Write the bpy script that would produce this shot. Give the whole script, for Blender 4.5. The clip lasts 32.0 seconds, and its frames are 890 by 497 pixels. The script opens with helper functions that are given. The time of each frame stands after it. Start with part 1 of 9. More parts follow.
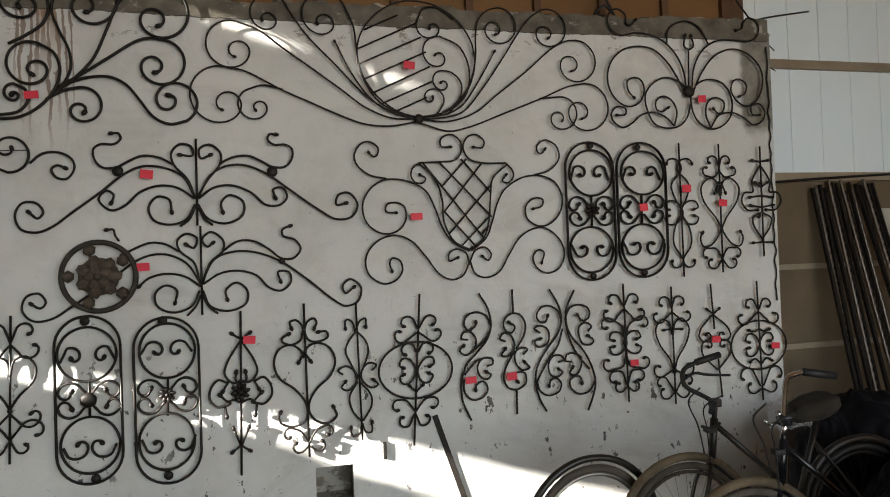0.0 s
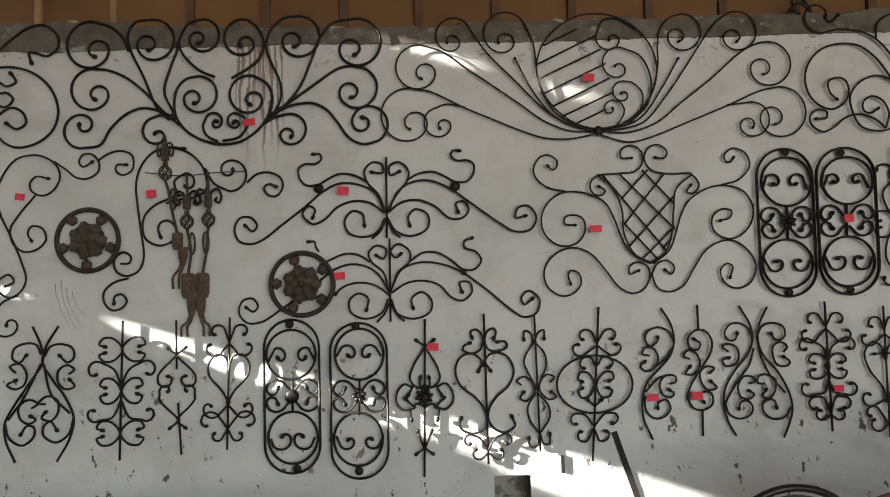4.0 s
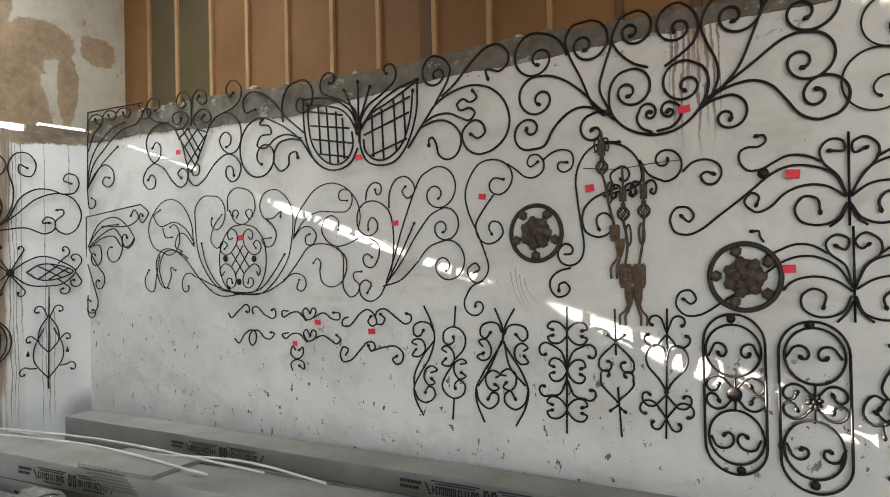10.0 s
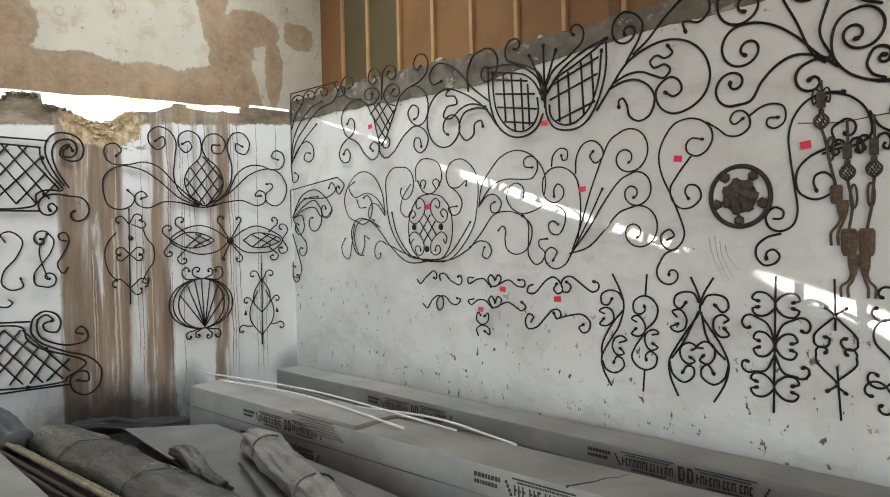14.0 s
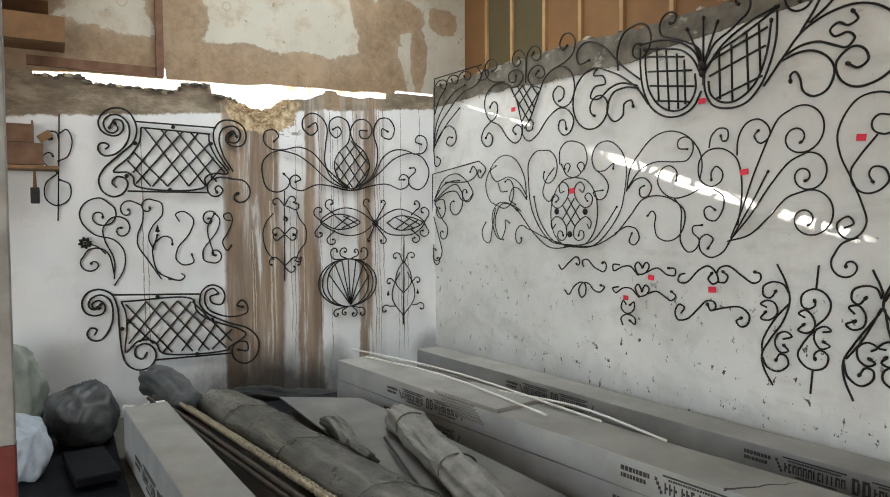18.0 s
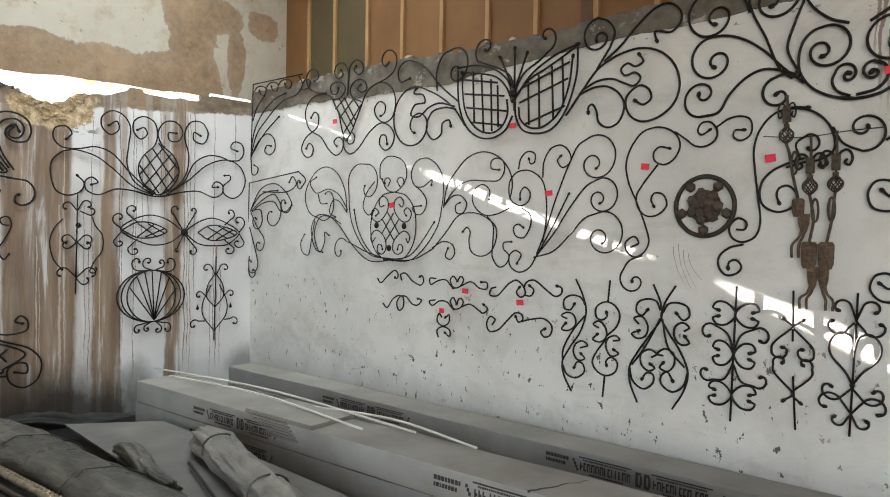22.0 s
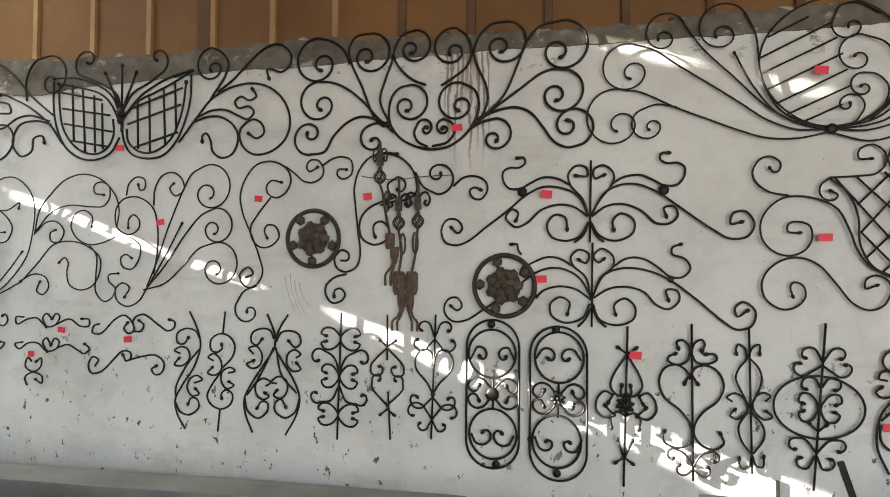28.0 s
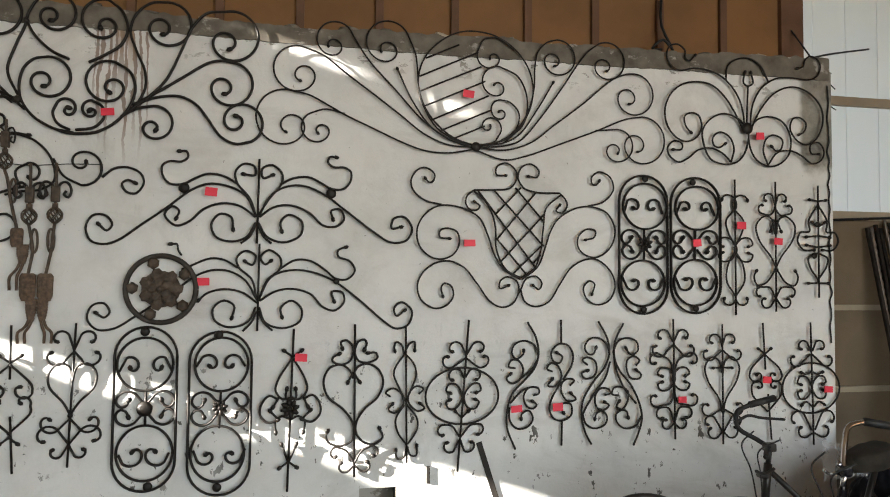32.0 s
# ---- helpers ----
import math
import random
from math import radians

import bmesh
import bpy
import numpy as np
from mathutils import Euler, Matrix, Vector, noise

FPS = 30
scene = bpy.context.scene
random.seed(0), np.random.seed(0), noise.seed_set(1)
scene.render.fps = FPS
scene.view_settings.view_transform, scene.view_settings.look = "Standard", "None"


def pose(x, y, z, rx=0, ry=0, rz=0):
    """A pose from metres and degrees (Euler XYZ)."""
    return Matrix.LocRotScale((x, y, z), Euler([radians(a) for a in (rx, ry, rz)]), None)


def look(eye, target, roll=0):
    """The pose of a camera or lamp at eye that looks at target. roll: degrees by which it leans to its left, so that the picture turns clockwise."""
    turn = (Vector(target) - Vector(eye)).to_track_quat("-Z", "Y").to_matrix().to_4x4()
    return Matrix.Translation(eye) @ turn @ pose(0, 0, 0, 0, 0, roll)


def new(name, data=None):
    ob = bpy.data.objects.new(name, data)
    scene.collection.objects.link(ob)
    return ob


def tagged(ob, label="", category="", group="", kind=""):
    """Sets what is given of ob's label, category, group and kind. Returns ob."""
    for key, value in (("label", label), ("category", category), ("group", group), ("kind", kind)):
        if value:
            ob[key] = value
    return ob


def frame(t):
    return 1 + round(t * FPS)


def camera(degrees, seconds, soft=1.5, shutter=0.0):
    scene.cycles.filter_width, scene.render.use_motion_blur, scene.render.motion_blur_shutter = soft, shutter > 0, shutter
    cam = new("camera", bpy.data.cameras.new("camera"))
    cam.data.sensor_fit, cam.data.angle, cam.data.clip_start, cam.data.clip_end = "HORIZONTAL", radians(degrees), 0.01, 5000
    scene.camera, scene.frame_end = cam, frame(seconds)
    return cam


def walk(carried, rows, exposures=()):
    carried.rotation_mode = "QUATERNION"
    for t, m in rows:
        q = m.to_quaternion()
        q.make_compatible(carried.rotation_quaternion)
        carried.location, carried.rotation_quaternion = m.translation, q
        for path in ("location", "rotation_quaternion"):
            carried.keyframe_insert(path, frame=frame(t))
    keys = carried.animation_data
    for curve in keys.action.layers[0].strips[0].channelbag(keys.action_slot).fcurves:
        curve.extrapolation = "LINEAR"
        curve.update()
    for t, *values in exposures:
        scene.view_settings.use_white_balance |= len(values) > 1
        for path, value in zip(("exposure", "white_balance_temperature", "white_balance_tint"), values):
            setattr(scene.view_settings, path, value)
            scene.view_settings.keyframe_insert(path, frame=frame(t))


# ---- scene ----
cam = camera(66.97, 32.0, soft=1.0)
PATH = [
    (0, -0.748, -3.890, 1.615, 90.86, 2.07, -13.32),
    (0.5, -0.753, -3.897, 1.607, 91.48, 2.10, -11.09),
    (1, -0.775, -3.909, 1.607, 92.01, 2.04, -9.02),
    (1.5, -0.766, -3.930, 1.603, 92.46, 1.78, -7.79),
    (2, -0.778, -3.931, 1.598, 92.42, 1.57, -6.81),
    (2.5, -0.784, -3.930, 1.604, 92.26, 1.49, -5.90),
    (3, -0.799, -3.931, 1.601, 92.29, 1.43, -4.05),
    (3.5, -0.838, -3.927, 1.592, 92.75, 1.45, -1.65),
    (5.5, -0.902, -3.921, 1.601, 91.47, 0.94, 5.08),
    (6, -0.912, -3.910, 1.626, 91.08, 1.08, 8.07),
    (6.5, -0.912, -3.918, 1.668, 91.11, 1.13, 11.09),
    (7, -0.950, -3.944, 1.695, 91.21, 1.28, 14.12),
    (7.5, -0.947, -3.954, 1.719, 91.13, 1.27, 16.82),
    (8, -0.933, -3.922, 1.733, 90.89, 1.32, 20.01),
    (8.5, -0.951, -3.932, 1.734, 90.55, 1.42, 22.19),
    (9, -0.973, -3.939, 1.731, 90.89, 1.51, 25.00),
    (9.5, -0.995, -3.956, 1.735, 90.76, 1.06, 29.03),
    (10, -1.023, -3.963, 1.728, 90.71, 1.19, 33.78),
    (10.5, -1.040, -3.995, 1.701, 91.00, 1.15, 37.32),
    (11, -1.049, -3.997, 1.700, 90.70, 1.27, 39.95),
    (11.5, -1.053, -4.008, 1.687, 90.57, 1.53, 42.17),
    (12, -1.043, -4.006, 1.684, 90.60, 1.31, 42.64),
    (12.5, -1.055, -3.998, 1.682, 90.31, 1.13, 43.49),
    (13, -1.073, -4.004, 1.680, 89.71, 0.84, 44.88),
    (13.5, -1.092, -4.023, 1.680, 89.26, 1.05, 46.30),
    (14, -1.112, -4.009, 1.683, 88.75, 1.23, 48.41),
    (14.5, -1.132, -4.008, 1.683, 88.41, 0.99, 50.18),
    (16.5, -1.168, -4.018, 1.670, 88.50, 0.83, 57.12),
    (17, -1.182, -4.029, 1.670, 88.32, 0.72, 58.18),
    (17.5, -1.193, -4.035, 1.667, 87.78, 0.68, 59.89),
    (18, -1.199, -4.034, 1.664, 87.74, 0.40, 59.77),
    (18.5, -1.198, -4.040, 1.667, 87.81, 0.41, 59.37),
    (19, -1.198, -4.053, 1.673, 87.72, -0.07, 58.24),
    (19.5, -1.199, -4.054, 1.667, 87.79, -0.47, 58.41),
    (20, -1.198, -4.037, 1.658, 88.08, -0.51, 56.11),
    (20.5, -1.198, -4.032, 1.654, 88.30, -0.78, 53.52),
    (21, -1.198, -4.029, 1.658, 88.75, -0.82, 49.72),
    (21.5, -1.203, -4.012, 1.663, 88.72, -1.07, 46.35),
    (22, -1.204, -4.014, 1.662, 88.95, -0.96, 44.63),
    (22.5, -1.200, -3.996, 1.668, 88.56, -0.82, 42.42),
    (23, -1.194, -3.989, 1.666, 88.61, -0.31, 40.29),
    (23.5, -1.183, -3.982, 1.671, 88.92, -0.38, 38.70),
    (24, -1.177, -4.001, 1.679, 89.13, -0.39, 37.84),
    (24.5, -1.163, -3.986, 1.670, 89.55, -0.38, 36.99),
    (26.5, -1.114, -3.970, 1.673, 90.50, -1.01, 25.67),
    (27, -1.091, -3.970, 1.676, 90.81, -0.96, 22.74),
    (27.5, -1.068, -3.994, 1.669, 91.18, -0.41, 18.66),
    (28, -1.003, -3.968, 1.698, 91.51, -0.48, 15.12),
    (28.5, -0.974, -3.964, 1.726, 91.09, -0.95, 11.88),
    (29, -0.951, -3.956, 1.718, 91.63, -0.79, 9.15),
    (29.5, -0.927, -3.947, 1.708, 91.95, -0.72, 6.23),
    (30, -0.919, -3.928, 1.693, 91.88, -0.58, 1.61),
    (30.5, -0.912, -3.918, 1.684, 92.39, -0.80, -2.09),
    (31, -0.882, -3.918, 1.675, 92.60, -0.61, -5.13),
    (31.5, -0.869, -3.924, 1.689, 92.61, -0.85, -7.45),
    (32, -0.868, -3.899, 1.665, 92.43, -0.52, -10.65),
]
EXPOSURES = [(0, 3.29), (1, 3.24), (3, 3.23), (6, 3.35), (8, 3.42), (9, 3.51), (11, 3.71), (14, 3.72), (19, 3.70), (24, 3.78), (27, 3.85), (28, 3.77), (30, 3.77), (32, 3.79)]
walk(cam, [(t, pose(*p)) for t, *p in PATH], EXPOSURES)

# ---- light ----
SUN_DIR = Vector((1.0, 0.25, -0.312)).normalized()
world = bpy.data.worlds.new("world")
scene.world = world
world.use_nodes = True
wn = world.node_tree.nodes
sky = wn.new("ShaderNodeTexSky")
sky.sky_type, sky.sun_disc = "NISHITA", False
sky.sun_elevation = math.asin(-SUN_DIR.z)
sky.sun_rotation = math.atan2(-SUN_DIR.x, -SUN_DIR.y)
world.node_tree.links.new(sky.outputs[0], wn["Background"].inputs[0])
wn["Background"].inputs[1].default_value = 0.06
sun = new("sun", bpy.data.lights.new("sun", "SUN"))
sun.data.energy, sun.data.angle, sun.data.color = 5.0, radians(0.5), (1.0, 0.94, 0.84)
sun.matrix_world = look((0, 0, 0), SUN_DIR)


def fill_lamp(name, at, aim, w, h, watts, color):
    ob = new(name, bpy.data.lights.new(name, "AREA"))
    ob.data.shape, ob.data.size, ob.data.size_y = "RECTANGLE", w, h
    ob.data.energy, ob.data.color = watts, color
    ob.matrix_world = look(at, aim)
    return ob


# added lamp for an assumed gate behind the camera, placed to balance the walls
fill_lamp("rear_fill", (1.6, -8.7, 2.0), (-7.0, -0.6, 1.6), 7.0, 3.4, 25, (0.995, 0.978, 0.96))
# added roof lamp that lifts the left corner; no roof window is known
fill_lamp("roof_fill", (-6.7, -1.8, 5.36), (-6.7, -1.8, 0), 2.4, 3.0, 6.4, (0.86, 0.965, 1.0)).data.spread = radians(120)

# ---- material kit ----


def mat(name, rough=0.8, metal=0.0):
    m = bpy.data.materials.new(name)
    m.use_nodes = True
    b = m.node_tree.nodes["Principled BSDF"]
    b.inputs["Roughness"].default_value, b.inputs["Metallic"].default_value = rough, metal
    return m


class Nodes:
    """Small helper to write node trees in few lines."""

    def __init__(self, m):
        self.t, self.b = m.node_tree, m.node_tree.nodes["Principled BSDF"]
        self.co = self.t.nodes.new("ShaderNodeTexCoord").outputs["Object"]

    def link(self, a, b):
        self.t.links.new(a, b)

    def mapped(self, scale=(1, 1, 1), loc=(0, 0, 0)):
        n = self.t.nodes.new("ShaderNodeMapping")
        n.inputs["Scale"].default_value, n.inputs["Location"].default_value = scale, loc
        self.link(self.co, n.inputs["Vector"])
        return n.outputs[0]

    def noise(self, scale, detail=4, rough=0.6, vec=None, distort=0.0):
        n = self.t.nodes.new("ShaderNodeTexNoise")
        n.inputs["Scale"].default_value, n.inputs["Detail"].default_value = scale, detail
        n.inputs["Roughness"].default_value, n.inputs["Distortion"].default_value = rough, distort
        self.link(vec or self.co, n.inputs["Vector"])
        return n.outputs["Fac"]

    def ramp(self, fac, *stops):
        n = self.t.nodes.new("ShaderNodeValToRGB")
        e = n.color_ramp.elements
        while len(e) < len(stops):
            e.new(0.5)
        for k, (p, c) in zip(e, stops):
            k.position = p
            k.color = (c, c, c, 1) if isinstance(c, (int, float)) else (*c, 1)
        self.link(fac, n.inputs[0])
        return n.outputs[0]

    def mix(self, fac, a, b, kind="MIX"):
        n = self.t.nodes.new("ShaderNodeMix")
        n.data_type, n.blend_type = "RGBA", kind
        for sock, v in ((n.inputs[0], fac), (n.inputs[6], a), (n.inputs[7], b)):
            if hasattr(v, "is_linked"):
                self.link(v, sock)
            elif isinstance(v, (int, float)):
                sock.default_value = v if sock == n.inputs[0] else (v, v, v, 1)
            else:
                sock.default_value = (*v, 1)
        return n.outputs[2]

    def math(self, op, a, b=0.0):
        n = self.t.nodes.new("ShaderNodeMath")
        n.operation = op
        for sock, v in zip(n.inputs, (a, b)):
            if hasattr(v, "is_linked"):
                self.link(v, sock)
            else:
                sock.default_value = v
        return n.outputs[0]

    def axis(self, k):
        n = self.t.nodes.new("ShaderNodeSeparateXYZ")
        self.link(self.co, n.inputs[0])
        return n.outputs[k]

    def color(self, sock):
        self.link(sock, self.b.inputs["Base Color"])

    def rough(self, sock):
        self.link(sock, self.b.inputs["Roughness"])

    def bump(self, sock, strength=0.3, dist=0.01):
        n = self.t.nodes.new("ShaderNodeBump")
        n.inputs["Strength"].default_value, n.inputs["Distance"].default_value = strength, dist
        self.link(sock, n.inputs["Height"])
        self.link(n.outputs[0], self.b.inputs["Normal"])


def runs(k, across, c, drips, color, wander=0.05):
    """Thin runs of dirty water down a wall: rows of place, half width, top and bottom."""
    z = k.axis(2)
    wig = k.math("MULTIPLY", k.math("SUBTRACT", k.noise(2.6, 6, 0.66, k.mapped((1.8, 1.8, 0.9))), 0.5), wander)
    pos = k.math("ADD", across, wig)
    edge = k.math("MULTIPLY", k.noise(9.0, 3, 0.6), 2.0)
    total = None
    for at, w, top, low in drips:
        near = k.math("LESS_THAN", k.math("ABSOLUTE", k.math("SUBTRACT", pos, at)), k.math("MULTIPLY", edge, w))
        span = k.math("MULTIPLY", k.math("LESS_THAN", z, top), k.math("GREATER_THAN", z, low))
        fade = k.math("MINIMUM", k.math("MULTIPLY", k.math("SUBTRACT", z, low), 4.0), 1.0)
        one = k.math("MULTIPLY", k.math("MULTIPLY", near, span), fade)
        total = one if total is None else k.math("MAXIMUM", total, one)
    return k.mix(k.math("MULTIPLY", total, 0.75), c, color)


def plain(name, a, b, scale=6.0, rough=0.8, metal=0.0, bump=0.15, fine=60.0):
    """A surface that wanders between two colours, with fine relief."""
    m = mat(name, rough, metal)
    k = Nodes(m)
    k.color(k.ramp(k.noise(scale, 6), (0.3, a), (0.7, b)))
    if bump:
        k.bump(k.noise(fine, 3), bump, 0.004)
    return m


def wall_paint():
    """Old whitewash: soft mottling, scuffs, chips, a few rust runs and a bare strip at the free end."""
    m = mat("whitewash", 0.85)
    k = Nodes(m)
    base = k.ramp(k.noise(0.7, 6), (0.3, (0.655, 0.65, 0.63)), (0.7, (0.79, 0.785, 0.765)))
    dirt = k.ramp(k.noise(2.2, 9, 0.72), (0.48, 0.0), (0.72, 1.0))
    c = k.mix(k.math("MULTIPLY", dirt, 0.4), base, (0.42, 0.40, 0.36))
    smoke = k.ramp(k.noise(1.5, 7, 0.68, k.mapped((0.7, 1, 1.3), (11, 0, 3)), 1.2), (0.52, 0.0), (0.70, 1.0))
    c = k.mix(k.math("MULTIPLY", smoke, 0.45), c, (0.40, 0.385, 0.35))
    scuff = k.ramp(k.noise(5.0, 8, 0.8, k.mapped((1, 1, 0.35), (3, 0, 0))), (0.60, 0.0), (0.70, 1.0))
    c = k.mix(k.math("MULTIPLY", scuff, 0.35), c, (0.36, 0.35, 0.32))
    x, z = k.axis(0), k.axis(2)
    low = k.ramp(k.math("DIVIDE", z, 3.0), (0.10, 0.9), (0.26, 1.0), (0.37, 0.75), (0.44, 0.0))
    chips = k.ramp(k.noise(11.0, 5, 0.7, k.mapped((1.25, 1, 0.8), (1.7, 0, 4.1))), (0.612, 0.0), (0.622, 1.0))
    patch = k.ramp(k.noise(1.1, 2, 0.5, k.mapped((1, 1, 1), (7, 0, 2))), (0.36, 0.0), (0.48, 1.0))
    c = k.mix(k.math("MULTIPLY", k.math("MULTIPLY", chips, low), patch), c, (0.085, 0.078, 0.068))
    specks = k.ramp(k.noise(26.0, 3, 0.6), (0.70, 0.0), (0.72, 1.0))
    c = k.mix(k.math("MULTIPLY", specks, 0.7), c, (0.2, 0.19, 0.17))
    # rust runs below the wall top
    rust = ((-2.075, 0.006, 3.2, 2.55), (-2.05, 0.009, 3.2, 2.36), (-2.01, 0.007, 3.2, 2.30), (-1.98, 0.010, 3.2, 2.55), (-1.95, 0.014, 3.2, 2.66), (-1.925, 0.007, 3.2, 2.24),
            (-1.885, 0.009, 3.2, 2.38), (-1.85, 0.006, 3.1, 2.30), (-1.815, 0.005, 3.0, 2.42))
    c = runs(k, x, c, rust, (0.19, 0.10, 0.055), 0.10)
    c = runs(k, x, c, ((-1.955, 0.022, 3.2, 2.80), (-1.90, 0.016, 3.2, 2.74)), (0.40, 0.26, 0.15), 0.06)
    # flaked lime under the mortar bed
    flake = k.ramp(k.noise(5.5, 6, 0.7, k.mapped((0.8, 1, 1.5), (5, 0, 1))), (0.60, 0.0), (0.615, 1.0))
    upper = k.ramp(k.math("DIVIDE", z, 3.2), (0.875, 0.0), (0.925, 1.0))
    c = k.mix(k.math("MULTIPLY", k.math("MULTIPLY", flake, upper), 0.9), c, (0.24, 0.225, 0.19))
    # bare cement strip at the free end
    edge = k.math("ADD", x, k.math("MULTIPLY", k.noise(3.0, 5), 0.12))
    strip = k.ramp(k.math("MULTIPLY", edge, 0.3), (0.690, 0.0), (0.70, 1.0))
    tall = k.ramp(k.math("ADD", k.math("DIVIDE", z, 3.2), k.math("MULTIPLY", k.noise(4.0, 4), 0.12)), (0.80, 0.0), (0.83, 1.0))
    bare = k.ramp(k.noise(4.5, 7, 0.72), (0.36, (0.13, 0.12, 0.10)), (0.64, (0.34, 0.325, 0.285)))
    c = k.mix(k.math("MULTIPLY", strip, tall), c, bare)
    k.color(c)
    k.bump(k.math("ADD", k.noise(9, 7), k.math("MULTIPLY", k.noise(70, 4), 0.3)), 0.35, 0.012)
    return m


def west_paint():
    """Whitewash with two wide brown water stains, drips and a bare mortar band on top."""
    m = mat("whitewash_west", 0.85)
    k = Nodes(m)
    c = k.ramp(k.noise(1.2, 6), (0.3, (0.74, 0.75, 0.76)), (0.7, (0.83, 0.83, 0.83)))
    dirt = k.ramp(k.noise(3.0, 8, 0.7), (0.55, 0.0), (0.75, 1.0))
    c = k.mix(k.math("MULTIPLY", dirt, 0.25), c, (0.40, 0.36, 0.32))
    y, z = k.axis(1), k.axis(2)
    wob = k.math("MULTIPLY", k.math("SUBTRACT", k.noise(2.4, 6, 0.7, k.mapped((1, 1, 0.35))), 0.5), 0.16)
    yy = k.math("ADD", k.math("DIVIDE", k.math("ADD", y, wob), 5.0), 1.0)
    high = k.ramp(yy, (0.497, 0.0), (0.501, 1.0), (0.612, 1.0), (0.618, 0.0), (0.672, 0.0), (0.676, 1.0), (0.694, 1.0), (0.698, 0.1), (0.706, 0.1), (0.709, 0.6), (0.719, 0.6), (0.723, 0.0),
                  (0.758, 0.0), (0.761, 0.45), (0.770, 0.45), (0.773, 0.0), (0.788, 0.0), (0.791, 0.6), (0.806, 0.6), (0.809, 0.1), (0.815, 1.0), (0.838, 1.0), (0.842, 0.15), (0.866, 0.1), (0.869, 0.0))
    deep = k.ramp(yy, (0.497, 0.0), (0.501, 1.0), (0.622, 1.0), (0.628, 0.35), (0.652, 0.25), (0.660, 1.0), (0.707, 1.0), (0.711, 0.0), (0.797, 0.0), (0.801, 1.0), (0.829, 1.0), (0.833, 0.15), (0.862, 0.1), (0.866, 0.0))
    band = k.mix(k.ramp(k.math("DIVIDE", z, 3.0), (0.45, 0.0), (0.75, 1.0)), deep, high)
    streak = k.ramp(k.noise(5.0, 7, 0.62, k.mapped((1, 2.0, 0.16)), 0.5), (0.34, 0.2), (0.43, 0.88), (0.55, 1.0))
    tone = k.ramp(k.noise(2.6, 7, 0.7, k.mapped((1, 1.8, 0.2))), (0.34, (0.14, 0.082, 0.041)), (0.68, (0.33, 0.22, 0.128)))
    c = k.mix(k.math("MULTIPLY", k.math("MULTIPLY", band, streak), 0.92), c, tone)
    drips = ((-3.27, 0.005, 2.5, 0.4), (-3.23, 0.003, 1.5, 0.3), (-1.80, 0.003, 1.9, 0.3), (-1.76, 0.004, 1.5, 0.1), (-1.72, 0.003, 1.6, 0.2), (-1.735, 0.003, 2.95, 1.3),
             (-1.47, 0.005, 2.95, 0.2), (-1.445, 0.003, 2.5, 0.4), (-1.335, 0.004, 2.9, 0.1), (-1.31, 0.003, 2.6, 1.0), (-1.25, 0.003, 2.7, 1.4), (-1.19, 0.003, 2.95, 1.6),
             (-1.06, 0.003, 2.95, 1.9), (-1.02, 0.003, 2.9, 1.2), (-0.80, 0.006, 3.05, 0.1), (-0.765, 0.004, 3.05, 0.2), (-0.735, 0.003, 3.05, 0.1), (-0.69, 0.004, 3.0, 0.9),
             (-0.46, 0.004, 3.05, 0.3), (-0.43, 0.007, 1.5, 0.1), (-0.38, 0.004, 1.3, 0.1), (-0.50, 0.003, 1.0, 0.0), (-0.21, 0.004, 3.05, 2.3))
    pale = ((-2.215, 0.005, 1.6, 0.3), (-2.19, 0.003, 1.3, 0.2), (-2.02, 0.010, 1.9, 0.0), (-1.98, 0.005, 2.6, 0.3), (-1.66, 0.005, 2.5, 0.2), (-0.93, 0.004, 2.4, 0.4),
            (-0.78, 0.005, 1.2, 0.1), (-0.74, 0.004, 1.4, 0.1))
    c = runs(k, y, c, pale, (0.62, 0.56, 0.47), 0.07)
    c = runs(k, y, c, drips, (0.15, 0.10, 0.062), 0.08)
    # lost lime beside the widest stain
    spot = k.math("MULTIPLY", k.ramp(yy, (0.610, 0.0), (0.620, 1.0), (0.655, 1.0), (0.672, 0.0)), k.ramp(k.math("DIVIDE", z, 3.0), (0.77, 0.0), (0.82, 1.0), (0.90, 1.0), (0.92, 0.0)))
    gone = k.math("MULTIPLY", spot, k.ramp(k.noise(7.0, 6, 0.68, k.mapped((1, 0.6, 2.2), (0, 2, 1))), (0.53, 0.0), (0.545, 1.0)))
    c = k.mix(k.math("MULTIPLY", gone, 0.85), c, (0.24, 0.225, 0.20))
    rise = k.math("ADD", k.math("SUBTRACT", z, k.math("MULTIPLY", y, 0.092)), k.math("MULTIPLY", k.noise(6.0, 7, 0.75), 0.12))
    top = k.ramp(k.math("MULTIPLY", rise, 0.3), (0.925, 0.0), (0.929, 1.0))
    cement = k.ramp(k.noise(5.0, 8, 0.75, k.mapped((1, 0.6, 1.4))), (0.36, (0.135, 0.105, 0.072)), (0.5, (0.225, 0.18, 0.128)), (0.62, (0.36, 0.30, 0.22)))
    soak = k.ramp(yy, (0.69, 0.0), (0.73, 0.7), (0.85, 0.7), (0.87, 0.0))
    cement = k.mix(k.math("MULTIPLY", soak, k.ramp(k.noise(3.0, 6, 0.7, k.mapped((1, 2.2, 0.5))), (0.4, 0.0), (0.55, 1.0))), cement, (0.33, 0.225, 0.13))
    c = k.mix(k.math("MULTIPLY", top, k.math("SUBTRACT", 1.0, k.math("MULTIPLY", band, 0.5))), c, cement)
